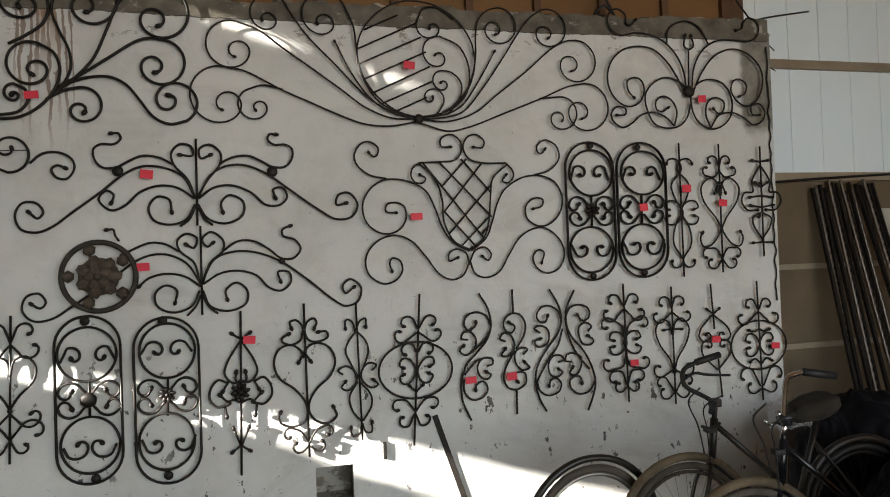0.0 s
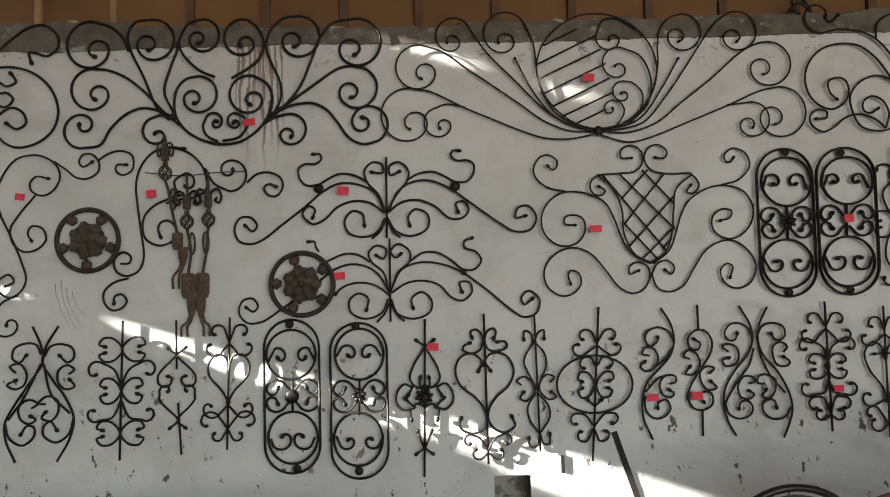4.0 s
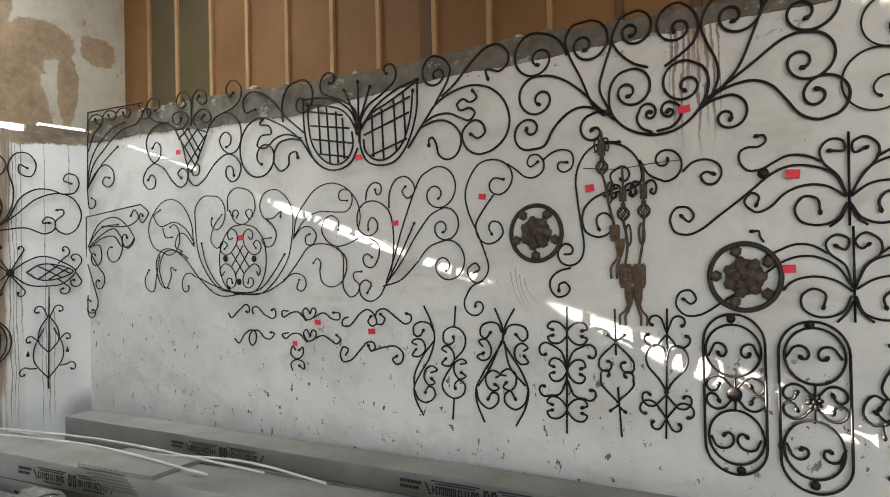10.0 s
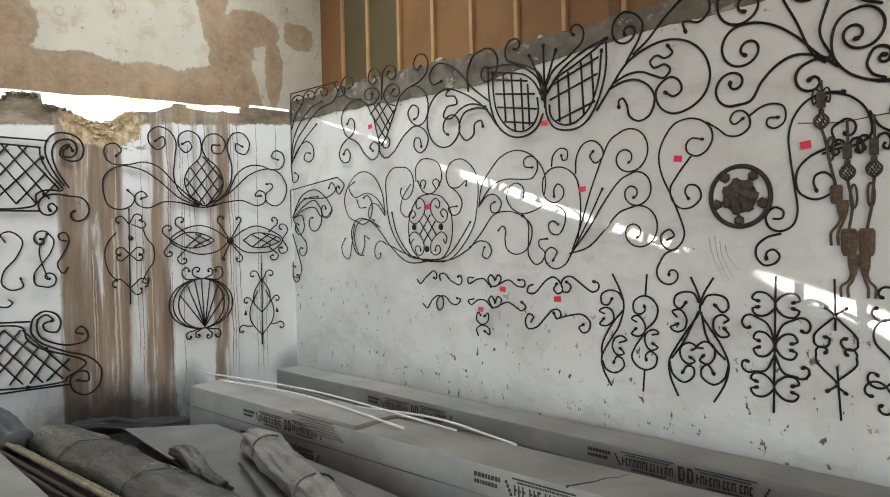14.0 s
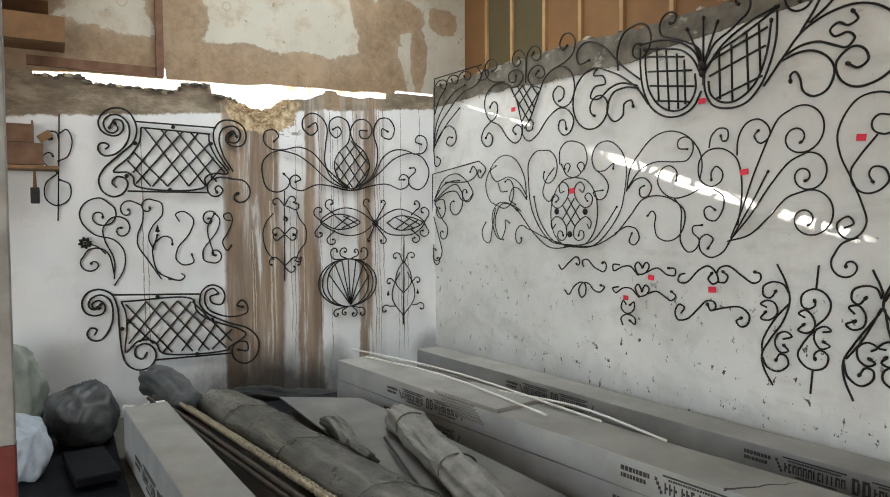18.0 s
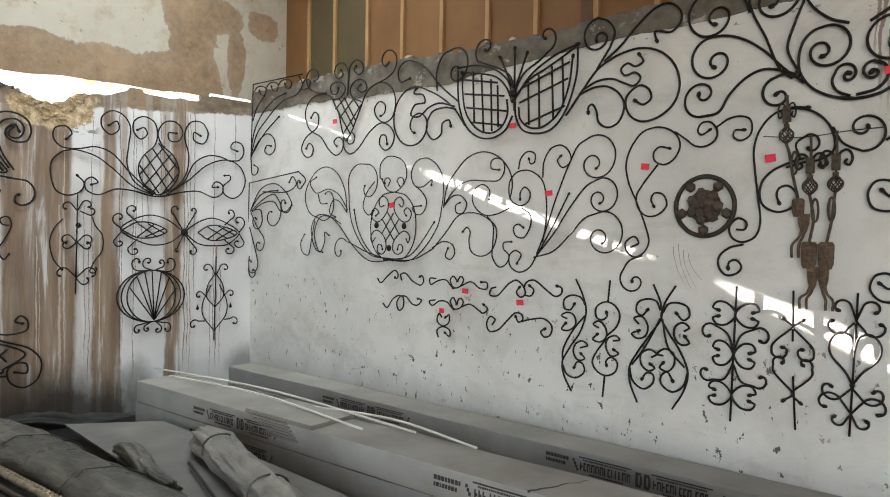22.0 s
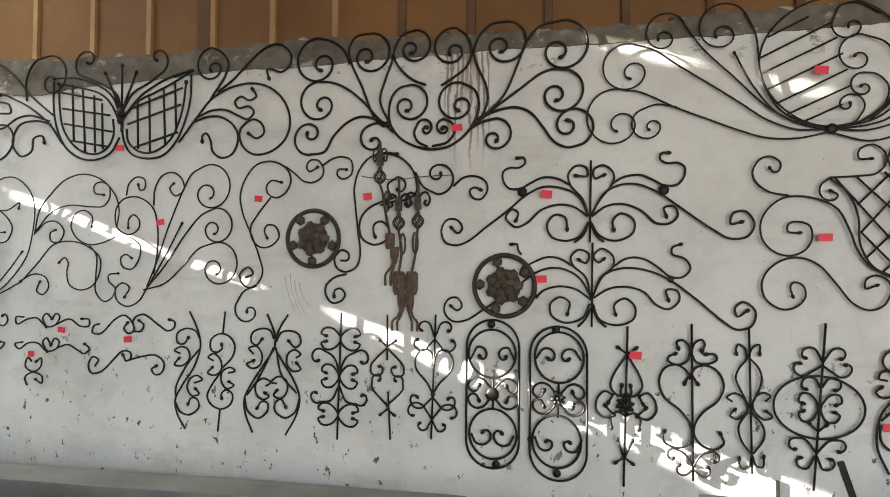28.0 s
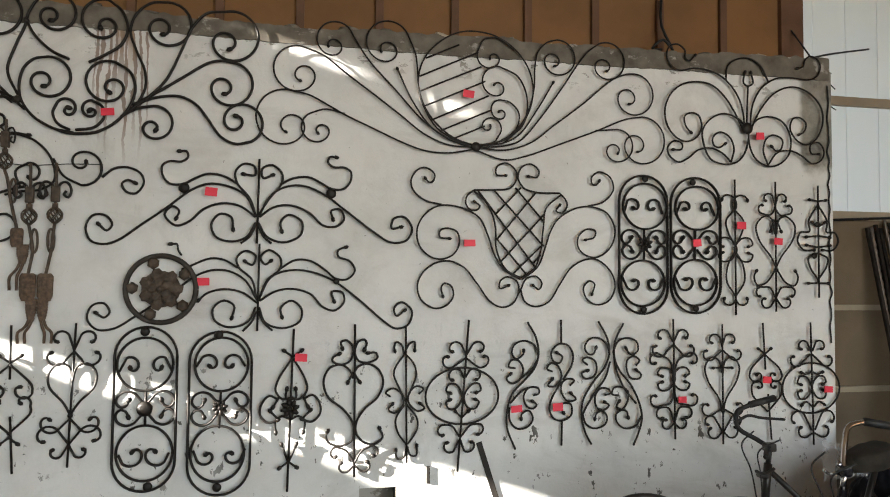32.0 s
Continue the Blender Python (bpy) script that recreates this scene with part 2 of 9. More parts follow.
    # noise-edged dark patches at the foot and in the corner
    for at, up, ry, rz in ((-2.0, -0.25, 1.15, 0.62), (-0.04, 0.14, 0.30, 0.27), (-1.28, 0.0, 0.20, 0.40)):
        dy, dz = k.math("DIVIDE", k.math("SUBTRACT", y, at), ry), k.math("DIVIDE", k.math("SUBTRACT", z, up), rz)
        dark_patch = k.math("ADD", k.math("SQRT", k.math("ADD", k.math("MULTIPLY", dy, dy), k.math("MULTIPLY", dz, dz))), k.math("MULTIPLY", k.noise(3.2, 8, 0.7, k.mapped((1, 1.3, 0.8), (0, at, 0))), 0.9))
        c = k.mix(k.ramp(k.math("MULTIPLY", dark_patch, 0.5), (0.44, 0.9 if ry > 1 else 0.5), (0.74, 0.0)), c, (0.05, 0.045, 0.038))
    # broken plaster under the widest hole, its sunlit brightness painted in as tan
    dy, dz = k.math("DIVIDE", k.math("ADD", y, 2.08), 0.42), k.math("DIVIDE", k.math("SUBTRACT", z, 2.86), 0.26)
    hole = k.math("SQRT", k.math("ADD", k.math("MULTIPLY", dy, dy), k.math("MULTIPLY", dz, dz)))
    hole = k.math("ADD", hole, k.math("MULTIPLY", k.noise(7.0, 7, 0.7), 0.9))
    sunlit_crumb = k.ramp(k.noise(13.0, 7, 0.78), (0.36, (0.17, 0.105, 0.055)), (0.5, (0.46, 0.34, 0.20)), (0.62, (0.70, 0.58, 0.39)))
    hit = k.ramp(k.math("MULTIPLY", hole, 0.5), (0.66, 1.0), (0.69, 0.0))
    c = k.mix(hit, c, sunlit_crumb)
    k.color(c)
    k.bump(k.math("ADD", k.noise(9, 7), k.math("MULTIPLY", k.noise(70, 4), 0.3)), 0.35, 0.012)
    return m


def board_paint():
    """Pale boards with tide marks and brown damp."""
    m = mat("stained_boards", 0.8)
    k = Nodes(m)
    c = k.ramp(k.noise(1.4, 6), (0.3, (0.44, 0.415, 0.345)), (0.7, (0.56, 0.535, 0.455)))
    y, z = k.axis(1), k.axis(2)
    n = k.noise(2.2, 8, 0.66, k.mapped((1, 0.8, 1.0), (0, 5, 0)))
    # damp creeping up from the foot, a plume and a few clouds over it
    rise = k.ramp(k.math("ADD", k.math("MULTIPLY", y, 0.1), 1.0), (0.40, 3.75), (0.60, 3.55), (0.78, 3.52), (0.89, 3.50), (0.925, 3.62), (0.955, 3.62), (0.97, 3.0), (1.0, 2.9))
    damp = k.math("MULTIPLY", k.math("SUBTRACT", rise, z), 2.0)
    for at, up, ry, rz in ((-0.93, 4.55, 0.17, 0.75), (-0.45, 4.08, 0.38, 0.20), (0.12, 4.08, 0.24, 0.17), (-0.70, 3.70, 0.24, 0.40), (-0.22, 3.55, 0.12, 0.5), (-2.9, 3.8, 0.3, 0.4), (-4.3, 3.75, 0.35, 0.3)):
        dy = k.math("DIVIDE", k.math("SUBTRACT", y, at), ry)
        dz = k.math("DIVIDE", k.math("SUBTRACT", z, up), rz)
        near = k.math("SUBTRACT", 1.0, k.math("SQRT", k.math("ADD", k.math("MULTIPLY", dy, dy), k.math("MULTIPLY", dz, dz))))
        damp = k.math("MAXIMUM", damp, k.math("MULTIPLY", near, 0.6))
    damp = k.math("ADD", k.math("MAXIMUM", damp, -0.6), n)
    fleck = k.noise(11.0, 7, 0.75)
    tan = k.ramp(k.math("ADD", k.math("MULTIPLY", k.noise(2.3, 7, 0.7), 0.55), k.math("MULTIPLY", fleck, 0.45)), (0.38, (0.185, 0.112, 0.056)), (0.60, (0.37, 0.252, 0.15)))
    c = k.mix(k.ramp(damp, (0.50, 0.0), (0.53, 0.8), (0.9, 0.9)), c, tan)
    c = k.mix(k.ramp(damp, (0.485, 0.0), (0.505, 0.55), (0.53, 0.0)), c, (0.24, 0.145, 0.07))
    c = k.mix(k.ramp(k.noise(4.2, 8, 0.72, k.mapped((1, 1, 1), (0, 9, 2))), (0.50, 0.0), (0.66, 0.5)), c, (0.36, 0.25, 0.14))
    c = k.mix(k.ramp(k.noise(7.0, 5, 0.7), (0.64, 0.0), (0.67, 0.7)), c, (0.22, 0.14, 0.075))
    v = k.t.nodes.new("ShaderNodeTexVoronoi")
    v.inputs["Scale"].default_value = 2.6
    k.link(k.co, v.inputs["Vector"])
    c = k.mix(k.ramp(v.outputs["Distance"], (0.14, 0.0), (0.165, 0.45), (0.19, 0.0)), c, (0.33, 0.22, 0.12))
    k.color(c)
    k.bump(k.noise(30, 6), 0.25, 0.006)
    return m


M_WALL = wall_paint()
M_WALLW = west_paint()
M_UPPER = board_paint()
M_MORTAR = plain("mortar", (0.085, 0.074, 0.058), (0.21, 0.188, 0.152), 7, 0.95, bump=0.6, fine=30)
k = Nodes(M_MORTAR)
k.color(k.mix(k.ramp(k.noise(3.3, 8, 0.7, k.mapped((1, 1, 1.6), (2, 0, 0))), (0.57, 0.0), (0.61, 0.75)), M_MORTAR.node_tree.nodes["Color Ramp"].outputs[0], (0.42, 0.40, 0.36)))
M_BROWN = plain("hardboard", (0.165, 0.078, 0.024), (0.26, 0.13, 0.042), 1.1, 0.7)
M_OLIVE = plain("olive_board", (0.075, 0.056, 0.022), (0.115, 0.086, 0.034), 1.1, 0.7)
M_BATTEN = plain("batten_wood", (0.34, 0.20, 0.09), (0.45, 0.28, 0.13), 4, 0.7)
M_BATTEN_DARK = plain("batten_dark", (0.10, 0.05, 0.025), (0.16, 0.08, 0.04), 4, 0.7)
M_FLOOR = plain("concrete_dust", (0.045, 0.041, 0.035), (0.105, 0.097, 0.083), 2.2, 0.9, bump=0.4)
M_CEIL = plain("ceiling_board", (0.22, 0.15, 0.08), (0.32, 0.22, 0.13), 1.0, 0.8)
M_IRON = plain("black_iron", (0.0045, 0.004, 0.0035), (0.019, 0.014, 0.011), 14, 0.5, 0.0, 0.25, 120)
M_RUST = plain("rusty_iron", (0.034, 0.026, 0.020), (0.12, 0.086, 0.06), 30, 0.7, 0.2, 0.4, 120)
M_IRON.node_tree.nodes["Principled BSDF"].inputs["Specular IOR Level"].default_value = 0.3
M_RIM = plain("brown_iron", (0.018, 0.014, 0.011), (0.05, 0.038, 0.029), 22, 0.65, 0.1, 0.35, 120)
M_LEAF = plain("rust_leaf", (0.045, 0.028, 0.019), (0.17, 0.11, 0.07), 55, 0.75, 0.1, 0.5, 120)
M_RED = plain("red_card", (0.75, 0.03, 0.06), (0.85, 0.05, 0.09), 9, 0.6, bump=0.05)
M_CARTON = plain("grey_carton", (0.29, 0.295, 0.29), (0.42, 0.42, 0.405), 2.5, 0.75)
k = Nodes(M_CARTON)
k.color(k.mix(k.ramp(k.noise(1.7, 8, 0.7, k.mapped((0.6, 1, 1), (4, 0, 0))), (0.46, 0.0), (0.66, 0.7)), M_CARTON.node_tree.nodes["Color Ramp"].outputs[0], (0.27, 0.235, 0.18)))



def daylight_sheet():
    """Thin milky sheeting that lets daylight through."""
    m = plain("milky_sheet", (0.60, 0.62, 0.63), (0.70, 0.72, 0.73), 1.2, 0.5, bump=0.05)
    t = m.node_tree
    tr, mx = t.nodes.new("ShaderNodeBsdfTranslucent"), t.nodes.new("ShaderNodeMixShader")
    tr.inputs[0].default_value, mx.inputs[0].default_value = (0.87, 0.86, 0.84, 1), 0.66
    t.links.new(t.nodes["Principled BSDF"].outputs[0], mx.inputs[1])
    t.links.new(tr.outputs[0], mx.inputs[2])
    t.links.new(mx.outputs[0], t.nodes["Material Output"].inputs[0])
    return m


M_MILKY = daylight_sheet()
M_BOARD = plain("fibreboard", (0.175, 0.13, 0.085), (0.27, 0.205, 0.137), 1.2, 0.8)
M_PAPER = plain("white_paper", (0.55, 0.54, 0.50), (0.68, 0.67, 0.63), 5, 0.7)
M_BLACK = plain("black_rubber", (0.006, 0.006, 0.006), (0.016, 0.016, 0.016), 20, 0.6)
M_ROD = plain("dark_steel", (0.010, 0.008, 0.007), (0.032, 0.026, 0.022), 12, 0.6, 0.4)
M_ROD_PALE = plain("bare_steel", (0.22, 0.19, 0.17), (0.36, 0.32, 0.29), 18, 0.45, 0.8)
M_INK = plain("faded_ink", (0.02, 0.018, 0.02), (0.075, 0.068, 0.068), 30, 0.8, bump=0)
M_FILM = plain("dusty_film", (0.14, 0.135, 0.12), (0.28, 0.265, 0.235), 7, 0.45, bump=0.5, fine=25)
M_FILM_DARK = mat("dark_film", 0.4)
k = Nodes(M_FILM_DARK)
k.color(k.mix(k.ramp(k.noise(9.0, 6, 0.7), (0.55, 0.0), (0.7, 0.6)), k.ramp(k.noise(2.6, 7, 0.66, k.mapped((0.5, 3.0, 3.0))), (0.36, (0.022, 0.022, 0.018)), (0.5, (0.07, 0.067, 0.055)), (0.64, (0.16, 0.152, 0.125))), (0.13, 0.122, 0.10)))
k.bump(k.noise(14, 6), 0.6, 0.006)
for m, gloss in ((M_FILM_DARK, 0.22), (M_FILM, 0.34)):
    k = Nodes(m)
    k.rough(k.ramp(k.noise(6.0, 5, 0.7), (0.35, gloss), (0.65, gloss + 0.4)))
    k.bump(k.math("ADD", k.noise(9.0, 6, 0.65, k.mapped((0.35, 1.4, 1.4)), 0.8), k.math("MULTIPLY", k.noise(38.0, 3, 0.6, k.mapped((0.6, 1, 1))), 0.10)), 0.6, 0.03)
M_SHEET = plain("dusty_board", (0.115, 0.11, 0.102), (0.19, 0.182, 0.167), 3, 0.8)
M_SACK = plain("woven_sack", (0.26, 0.31, 0.37), (0.46, 0.51, 0.56), 5, 0.6, bump=0.2, fine=40)
M_SACK_DARK = plain("dark_sack", (0.024, 0.026, 0.028), (0.085, 0.09, 0.093), 6, 0.5, bump=0.5, fine=30)
M_SACK_GREEN = plain("green_sack", (0.18, 0.205, 0.18), (0.31, 0.335, 0.295), 5, 0.7, bump=0.2, fine=40)
# near black that puts the unlit look into block, sheet, box and sacks
M_UNLIT_BLACK = plain("unlit_black", (0.0025, 0.0028, 0.004), (0.007, 0.0075, 0.011), 6, 0.6, bump=0.5, fine=30)
M_UNLIT_BLACK.node_tree.nodes["Principled BSDF"].inputs["Specular IOR Level"].default_value = 0.12
M_CLOTH = plain("gap_cloth", (0.010, 0.010, 0.010), (0.035, 0.035, 0.033), 7, 0.7, bump=0.5, fine=40)
M_CARTON_DUSTY = plain("dusty_carton", (0.27, 0.28, 0.285), (0.40, 0.405, 0.40), 3.0, 0.8)
M_BRASS = plain("brass_trim", (0.24, 0.195, 0.125), (0.43, 0.37, 0.26), 20, 0.35, 0.5)
M_TRIM = plain("brown_trim", (0.025, 0.019, 0.013), (0.075, 0.055, 0.035), 15, 0.5)
M_BEAM = plain("sawn_beam", (0.17, 0.09, 0.04), (0.30, 0.17, 0.08), 5, 0.8, bump=0.5, fine=40)
M_CRATE = plain("crate_wood", (0.11, 0.055, 0.03), (0.22, 0.12, 0.07), 7, 0.8, bump=0.5, fine=40)
M_POST = plain("worn_grey_paint", (0.20, 0.19, 0.17), (0.40, 0.39, 0.36), 5, 0.5, bump=0.3)
M_POST_RED = plain("dull_red_paint", (0.10, 0.015, 0.012), (0.20, 0.035, 0.025), 6, 0.5, bump=0.3)
M_CARTON_TOP = plain("dusty_carton_top", (0.20, 0.19, 0.172), (0.31, 0.298, 0.272), 2.2, 0.9, bump=0.3)
k = Nodes(M_CARTON_TOP)
k.color(k.mix(k.ramp(k.noise(5.0, 8, 0.75, k.mapped((0.4, 1, 1))), (0.52, 0.0), (0.70, 0.6)), M_CARTON_TOP.node_tree.nodes["Color Ramp"].outputs[0], (0.30, 0.285, 0.25)))
M_GUARD = plain("dusty_mudguard", (0.07, 0.05, 0.028), (0.165, 0.123, 0.076), 11, 0.85, bump=0.3)
M_RAIL = plain("pale_rail_wood", (0.36, 0.30, 0.22), (0.48, 0.41, 0.31), 3, 0.7)
M_TYRE = plain("dusty_tyre", (0.05, 0.042, 0.035), (0.11, 0.09, 0.07), 9, 0.9)
M_CHROME = plain("chrome", (0.60, 0.60, 0.60), (0.72, 0.72, 0.72), 9, 0.18, 1.0, bump=0.03)
M_CHROME_DULL = plain("dull_chrome", (0.25, 0.23, 0.20), (0.42, 0.40, 0.36), 14, 0.4, 0.9)
M_FRAME = plain("black_enamel", (0.006, 0.0055, 0.005), (0.02, 0.016, 0.012), 9, 0.4)
M_FRAME_BLUE = plain("navy_enamel", (0.003, 0.0035, 0.006), (0.008, 0.009, 0.014), 9, 0.22)
M_SADDLE = plain("worn_saddle", (0.008, 0.006, 0.004), (0.03, 0.023, 0.015), 14, 0.9, bump=0.5, fine=40)

# ---- mesh kit ----


def part(name, bm, material, parent=None, label="", smooth=False):
    me = bpy.data.meshes.new(name)
    bm.to_mesh(me)
    bm.free()
    if smooth:
        me.polygons.foreach_set("use_smooth", [True] * len(me.polygons))
    for m in material if isinstance(material, (list, tuple)) else [material]:
        me.materials.append(m)
    ob = new(name, me)
    if parent:
        ob.parent = parent
    if label:
        tagged(ob, label)
    return ob


def box(bm, lo, hi, m=None, bevel=0.0):
    """A box between two corners, bevelled, placed by the matrix m."""
    c, s = (Vector(lo) + Vector(hi)) / 2, Vector(hi) - Vector(lo)
    r = bmesh.ops.create_cube(bm, size=1, matrix=(m or Matrix()) @ Matrix.Translation(c) @ Matrix.Diagonal((*s, 1)))
    if bevel:
        es = {e for v in r["verts"] for e in v.link_edges}
        bmesh.ops.bevel(bm, geom=list(es), offset=bevel, segments=2, affect="EDGES", profile=0.6)
    return bm


def tube(bm, pts, r, sides=6, cap=True, taper=None):
    """A round rod along points; taper gives the radius factor from start to end."""
    pts = [Vector(p) for p in pts]
    n, rings, up = len(pts), [], None
    for i, p in enumerate(pts):
        d = (pts[min(i + 1, n - 1)] - pts[max(i - 1, 0)]).normalized()
        if up is None:
            up = d.orthogonal().normalized()
        up = (up - d * up.dot(d)).normalized()
        side, rr = d.cross(up), r * (taper(i / (n - 1)) if taper else 1)
        rings.append([bm.verts.new(p + (up * math.cos(a) + side * math.sin(a)) * rr)
                      for a in (2 * math.pi * k / sides for k in range(sides))])
    for a, b in zip(rings, rings[1:]):
        for k in range(sides):
            bm.faces.new((a[k], a[(k + 1) % sides], b[(k + 1) % sides], b[k])).smooth = True
    if cap:
        bm.faces.new(rings[0][::-1])
        bm.faces.new(rings[-1])
    return bm


def blob(bm, at, size, m=None):
    bmesh.ops.create_icosphere(bm, subdivisions=1, radius=1,
                               matrix=(m or Matrix()) @ Matrix.Translation(at) @ Matrix.Diagonal((*size, 1)))
    return bm


def empty(name, at, label, category, group=""):
    ob = new(name)
    ob.location = at
    ob.empty_display_size = 0.05
    return tagged(ob, label, category, group)


IRON_OUT = 0.03     # how far the iron stands off the wall
NOW = {}


def iron(name, label, left, ax, az, r, lean=0.0, deep=1.0):
    """Start a wrought iron piece; ax is its middle line. Later calls add its parts in wall coordinates."""
    at = (XL + IRON_OUT, ax, az) if left else (ax, -IRON_OUT, az)
    NOW.update(root=empty(name, at, label, "ironwork", "wrought iron on the wall"), left=left, ax=ax, az=az, r=r, lean=lean, deep=deep)


def here(u, v, out=0.0):
    """Wall coordinates to the piece's own frame."""
    return Vector((out, u - NOW["ax"], v - NOW["az"])) if NOW["left"] else Vector((u - NOW["ax"], -out, v - NOW["az"]))


def smooth_line(p, step=0.012):
    """A flowing line through a few bends."""
    if len(p) == 2:
        return [p[0].lerp(p[1], i / 2) for i in range(3)]
    q = [p[0] * 2 - p[1], *p, p[-1] * 2 - p[-2]]
    line = []
    for a, b, c, d in zip(q, q[1:], q[2:], q[3:]):
        ta, tb, tc = (b - a).length ** 0.5 + 1e-6, (c - b).length ** 0.5 + 1e-6, (d - c).length ** 0.5 + 1e-6
        m1 = ((b - a) / ta - (c - a) / (ta + tb) + (c - b) / tb) * tb
        m2 = ((c - b) / tb - (d - b) / (tb + tc) + (d - c) / tc) * tb
        n = max(3, int((c - b).length / step))
        for i in range(n):
            s = i / n
            line.append(b * (2 * s**3 - 3 * s**2 + 1) + m1 * (s**3 - 2 * s**2 + s) + c * (3 * s**2 - 2 * s**3) + m2 * (s**3 - s**2))
    return [*line, p[-1]]


def ramp_through(s, *knots):
    for (a, p), (c, q) in zip(knots, knots[1:]):
        if s <= c:
            return p + (q - p) * max(0.0, (s - a) / (c - a))
    return knots[-1][1]


def curl(line, cx, cz, sweep):
    """Wind the end of a line into a tightening volute that starts round (cx, cz)."""
    c, e = Vector((cx, cz)), line[-1]
    v, d = e - c, line[-1] - line[-2]
    side = 1 if v.x * d.y - v.y * d.x > 0 else -1
    a, r0, f = math.atan2(v.y, v.x) + side * math.pi / 2, v.length, min(1.0, max(0.62, sweep / 540))
    p, n = e.copy(), max(8, int(min(sweep, 550) / 9))
    step = radians(min(sweep, 550) / n)
    for i in range(n):
        t = math.degrees(step * (i + 0.5)) / f
        rho = r0 * ramp_through(t, (0, 1.0), (150, 0.98), (210, 0.86), (255, 0.64), (290, 0.45), (430, 0.40), (470, 0.28), (700, 0.26))
        a += side * step / 2
        p = p + Vector((math.cos(a), math.sin(a))) * (2 * rho * math.sin(step / 2))
        a += side * step / 2
        line.append(p)
    return line


def add_rod(name, line, end):
    bm, r = bmesh.new(), NOW["r"] * 0.79
    wob = random.uniform(-0.004, 0.004)
    tube(bm, [here(p.x, p.y, wob + 0.003 * noise.noise(Vector((p.x * 5, p.y * 5, wob * 99)))) for p in line], r, 6)
    if end:
        for k, j in end:
            p, q = line[k], line[j]
            d = (p - q).normalized()
            side = (here(p.x + d.x, p.y + d.y) - here(p.x, p.y)).normalized()
            rot = side.to_track_quat("Z", "Y").to_matrix().to_4x4()
            blob(bm, (0, 0, 0), (r * 2.0, r * 1.9, r * 2.7), Matrix.Translation(here(p.x, p.y, wob)) @ rot)
    # flat bar, set on edge: deeper than it is wide
    for v in bm.verts:
        if NOW["left"]:
            v.co.x *= NOW["deep"]
        else:
            v.co.y *= NOW["deep"]
    part(name, bm, M_IRON, NOW["root"], smooth=True)


def rod(p, volute=None, m=0, end=1):
    pts = [Vector((p[i], p[i + 1])) for i in range(0, len(p), 2)]
    line = smooth_line(pts)
    if volute:
        curl(line, *volute)
    ends = [(-1, -3)] if end else []
    name = "scroll" if volute or len(pts) > 2 else "stem"
    add_rod(name, line, ends)
    if m:
        add_rod(name, [Vector((2 * (NOW["ax"] + NOW["lean"] * (q.y - NOW["az"])) - q.x, q.y)) for q in line], ends)


def hook_pair(u, v, w, h, side, m=0):
    """A C scroll with two hooked ends; side tells which way it bulges."""
    shape = ((0.26, 0.13), (0.5, 0.22), (0.34, 0.47), (-0.1, 0.46), (-0.5, 0.0), (-0.1, -0.46), (0.34, -0.47), (0.5, -0.22), (0.26, -0.13))
    line = smooth_line([Vector((u - side * a * w, v + b * h)) for a, b in shape])
    add_rod("c_scroll", line, [(-1, -3), (0, 2)])
    if m:
        add_rod("c_scroll", [Vector((2 * (NOW["ax"] + NOW["lean"] * (q.y - NOW["az"])) - q.x, q.y)) for q in line], [(-1, -3), (0, 2)])


def bar(p):
    add_rod("bar", [Vector((p[0], p[1])), Vector((p[2], p[3]))], None)


def oval(u, v, a, b):
    line = [Vector((u + a * math.cos(k * math.pi / 20), v + b * math.sin(k * math.pi / 20))) for k in range(41)]
    add_rod("ring", line, None)


def oblong(u, v, a, b):
    """A stadium-shaped outer band."""
    line = []
    for k in range(33):
        t = math.pi * 2 * k / 32
        s = 1 if math.sin(t) >= 0 else -1
        line.append(Vector((u + a * math.cos(t), v + s * (b - a) + a * math.sin(t))))
    line.insert(17, Vector((u - a, v - (b - a))))
    add_rod("outer_band", [*line, Vector((u + a, v + (b - a)))], None)


def oval_scrolls(u, v):
    """Four scrolls that spring from the middle boss of an oval panel."""
    shape = ((0.012, 0.03), (0.03, 0.05), (0.056, 0.079), (0.097, 0.090), (0.136, 0.070), (0.148, 0.034), (0.125, 0.007), (0.097, 0.014), (0.082, 0.044))
    for a in (-1, 1):
        for b in (-1, 1):
            add_rod("scroll", smooth_line([Vector((u + a * p, v + b * q)) for p, q in shape]), [(-1, -3)])


def ball(u, v, r):
    bm = bmesh.new()
    bmesh.ops.create_icosphere(bm, subdivisions=2, radius=r, matrix=Matrix.Translation(here(u, v, 0.008)) @ Matrix.Diagonal((0.5, 1, 1, 1) if NOW["left"] else (1, 0.5, 1, 1)))
    part("boss", bm, M_IRON, NOW["root"], smooth=True)


def flower(u, v, r):
    bm = bmesh.new()
    for i in range(8):
        a = i * math.pi / 4 + 0.2
        c = here(u + math.cos(a) * r * 0.62, v + math.sin(a) * r * 0.62, 0.012)
        turn = Matrix.Rotation(-a, 4, "Y") if not NOW["left"] else Matrix.Rotation(math.pi / 2, 4, "Z") @ Matrix.Rotation(-a, 4, "Y")
        blob(bm, (0, 0, 0), (r * 0.42, r * 0.12, r * 0.26), Matrix.Translation(c) @ turn)
    blob(bm, here(u, v, 0.02), (r * 0.28,) * 3)
    part("flower", bm, M_IRON, NOW["root"], "forged iron flower", smooth=True)


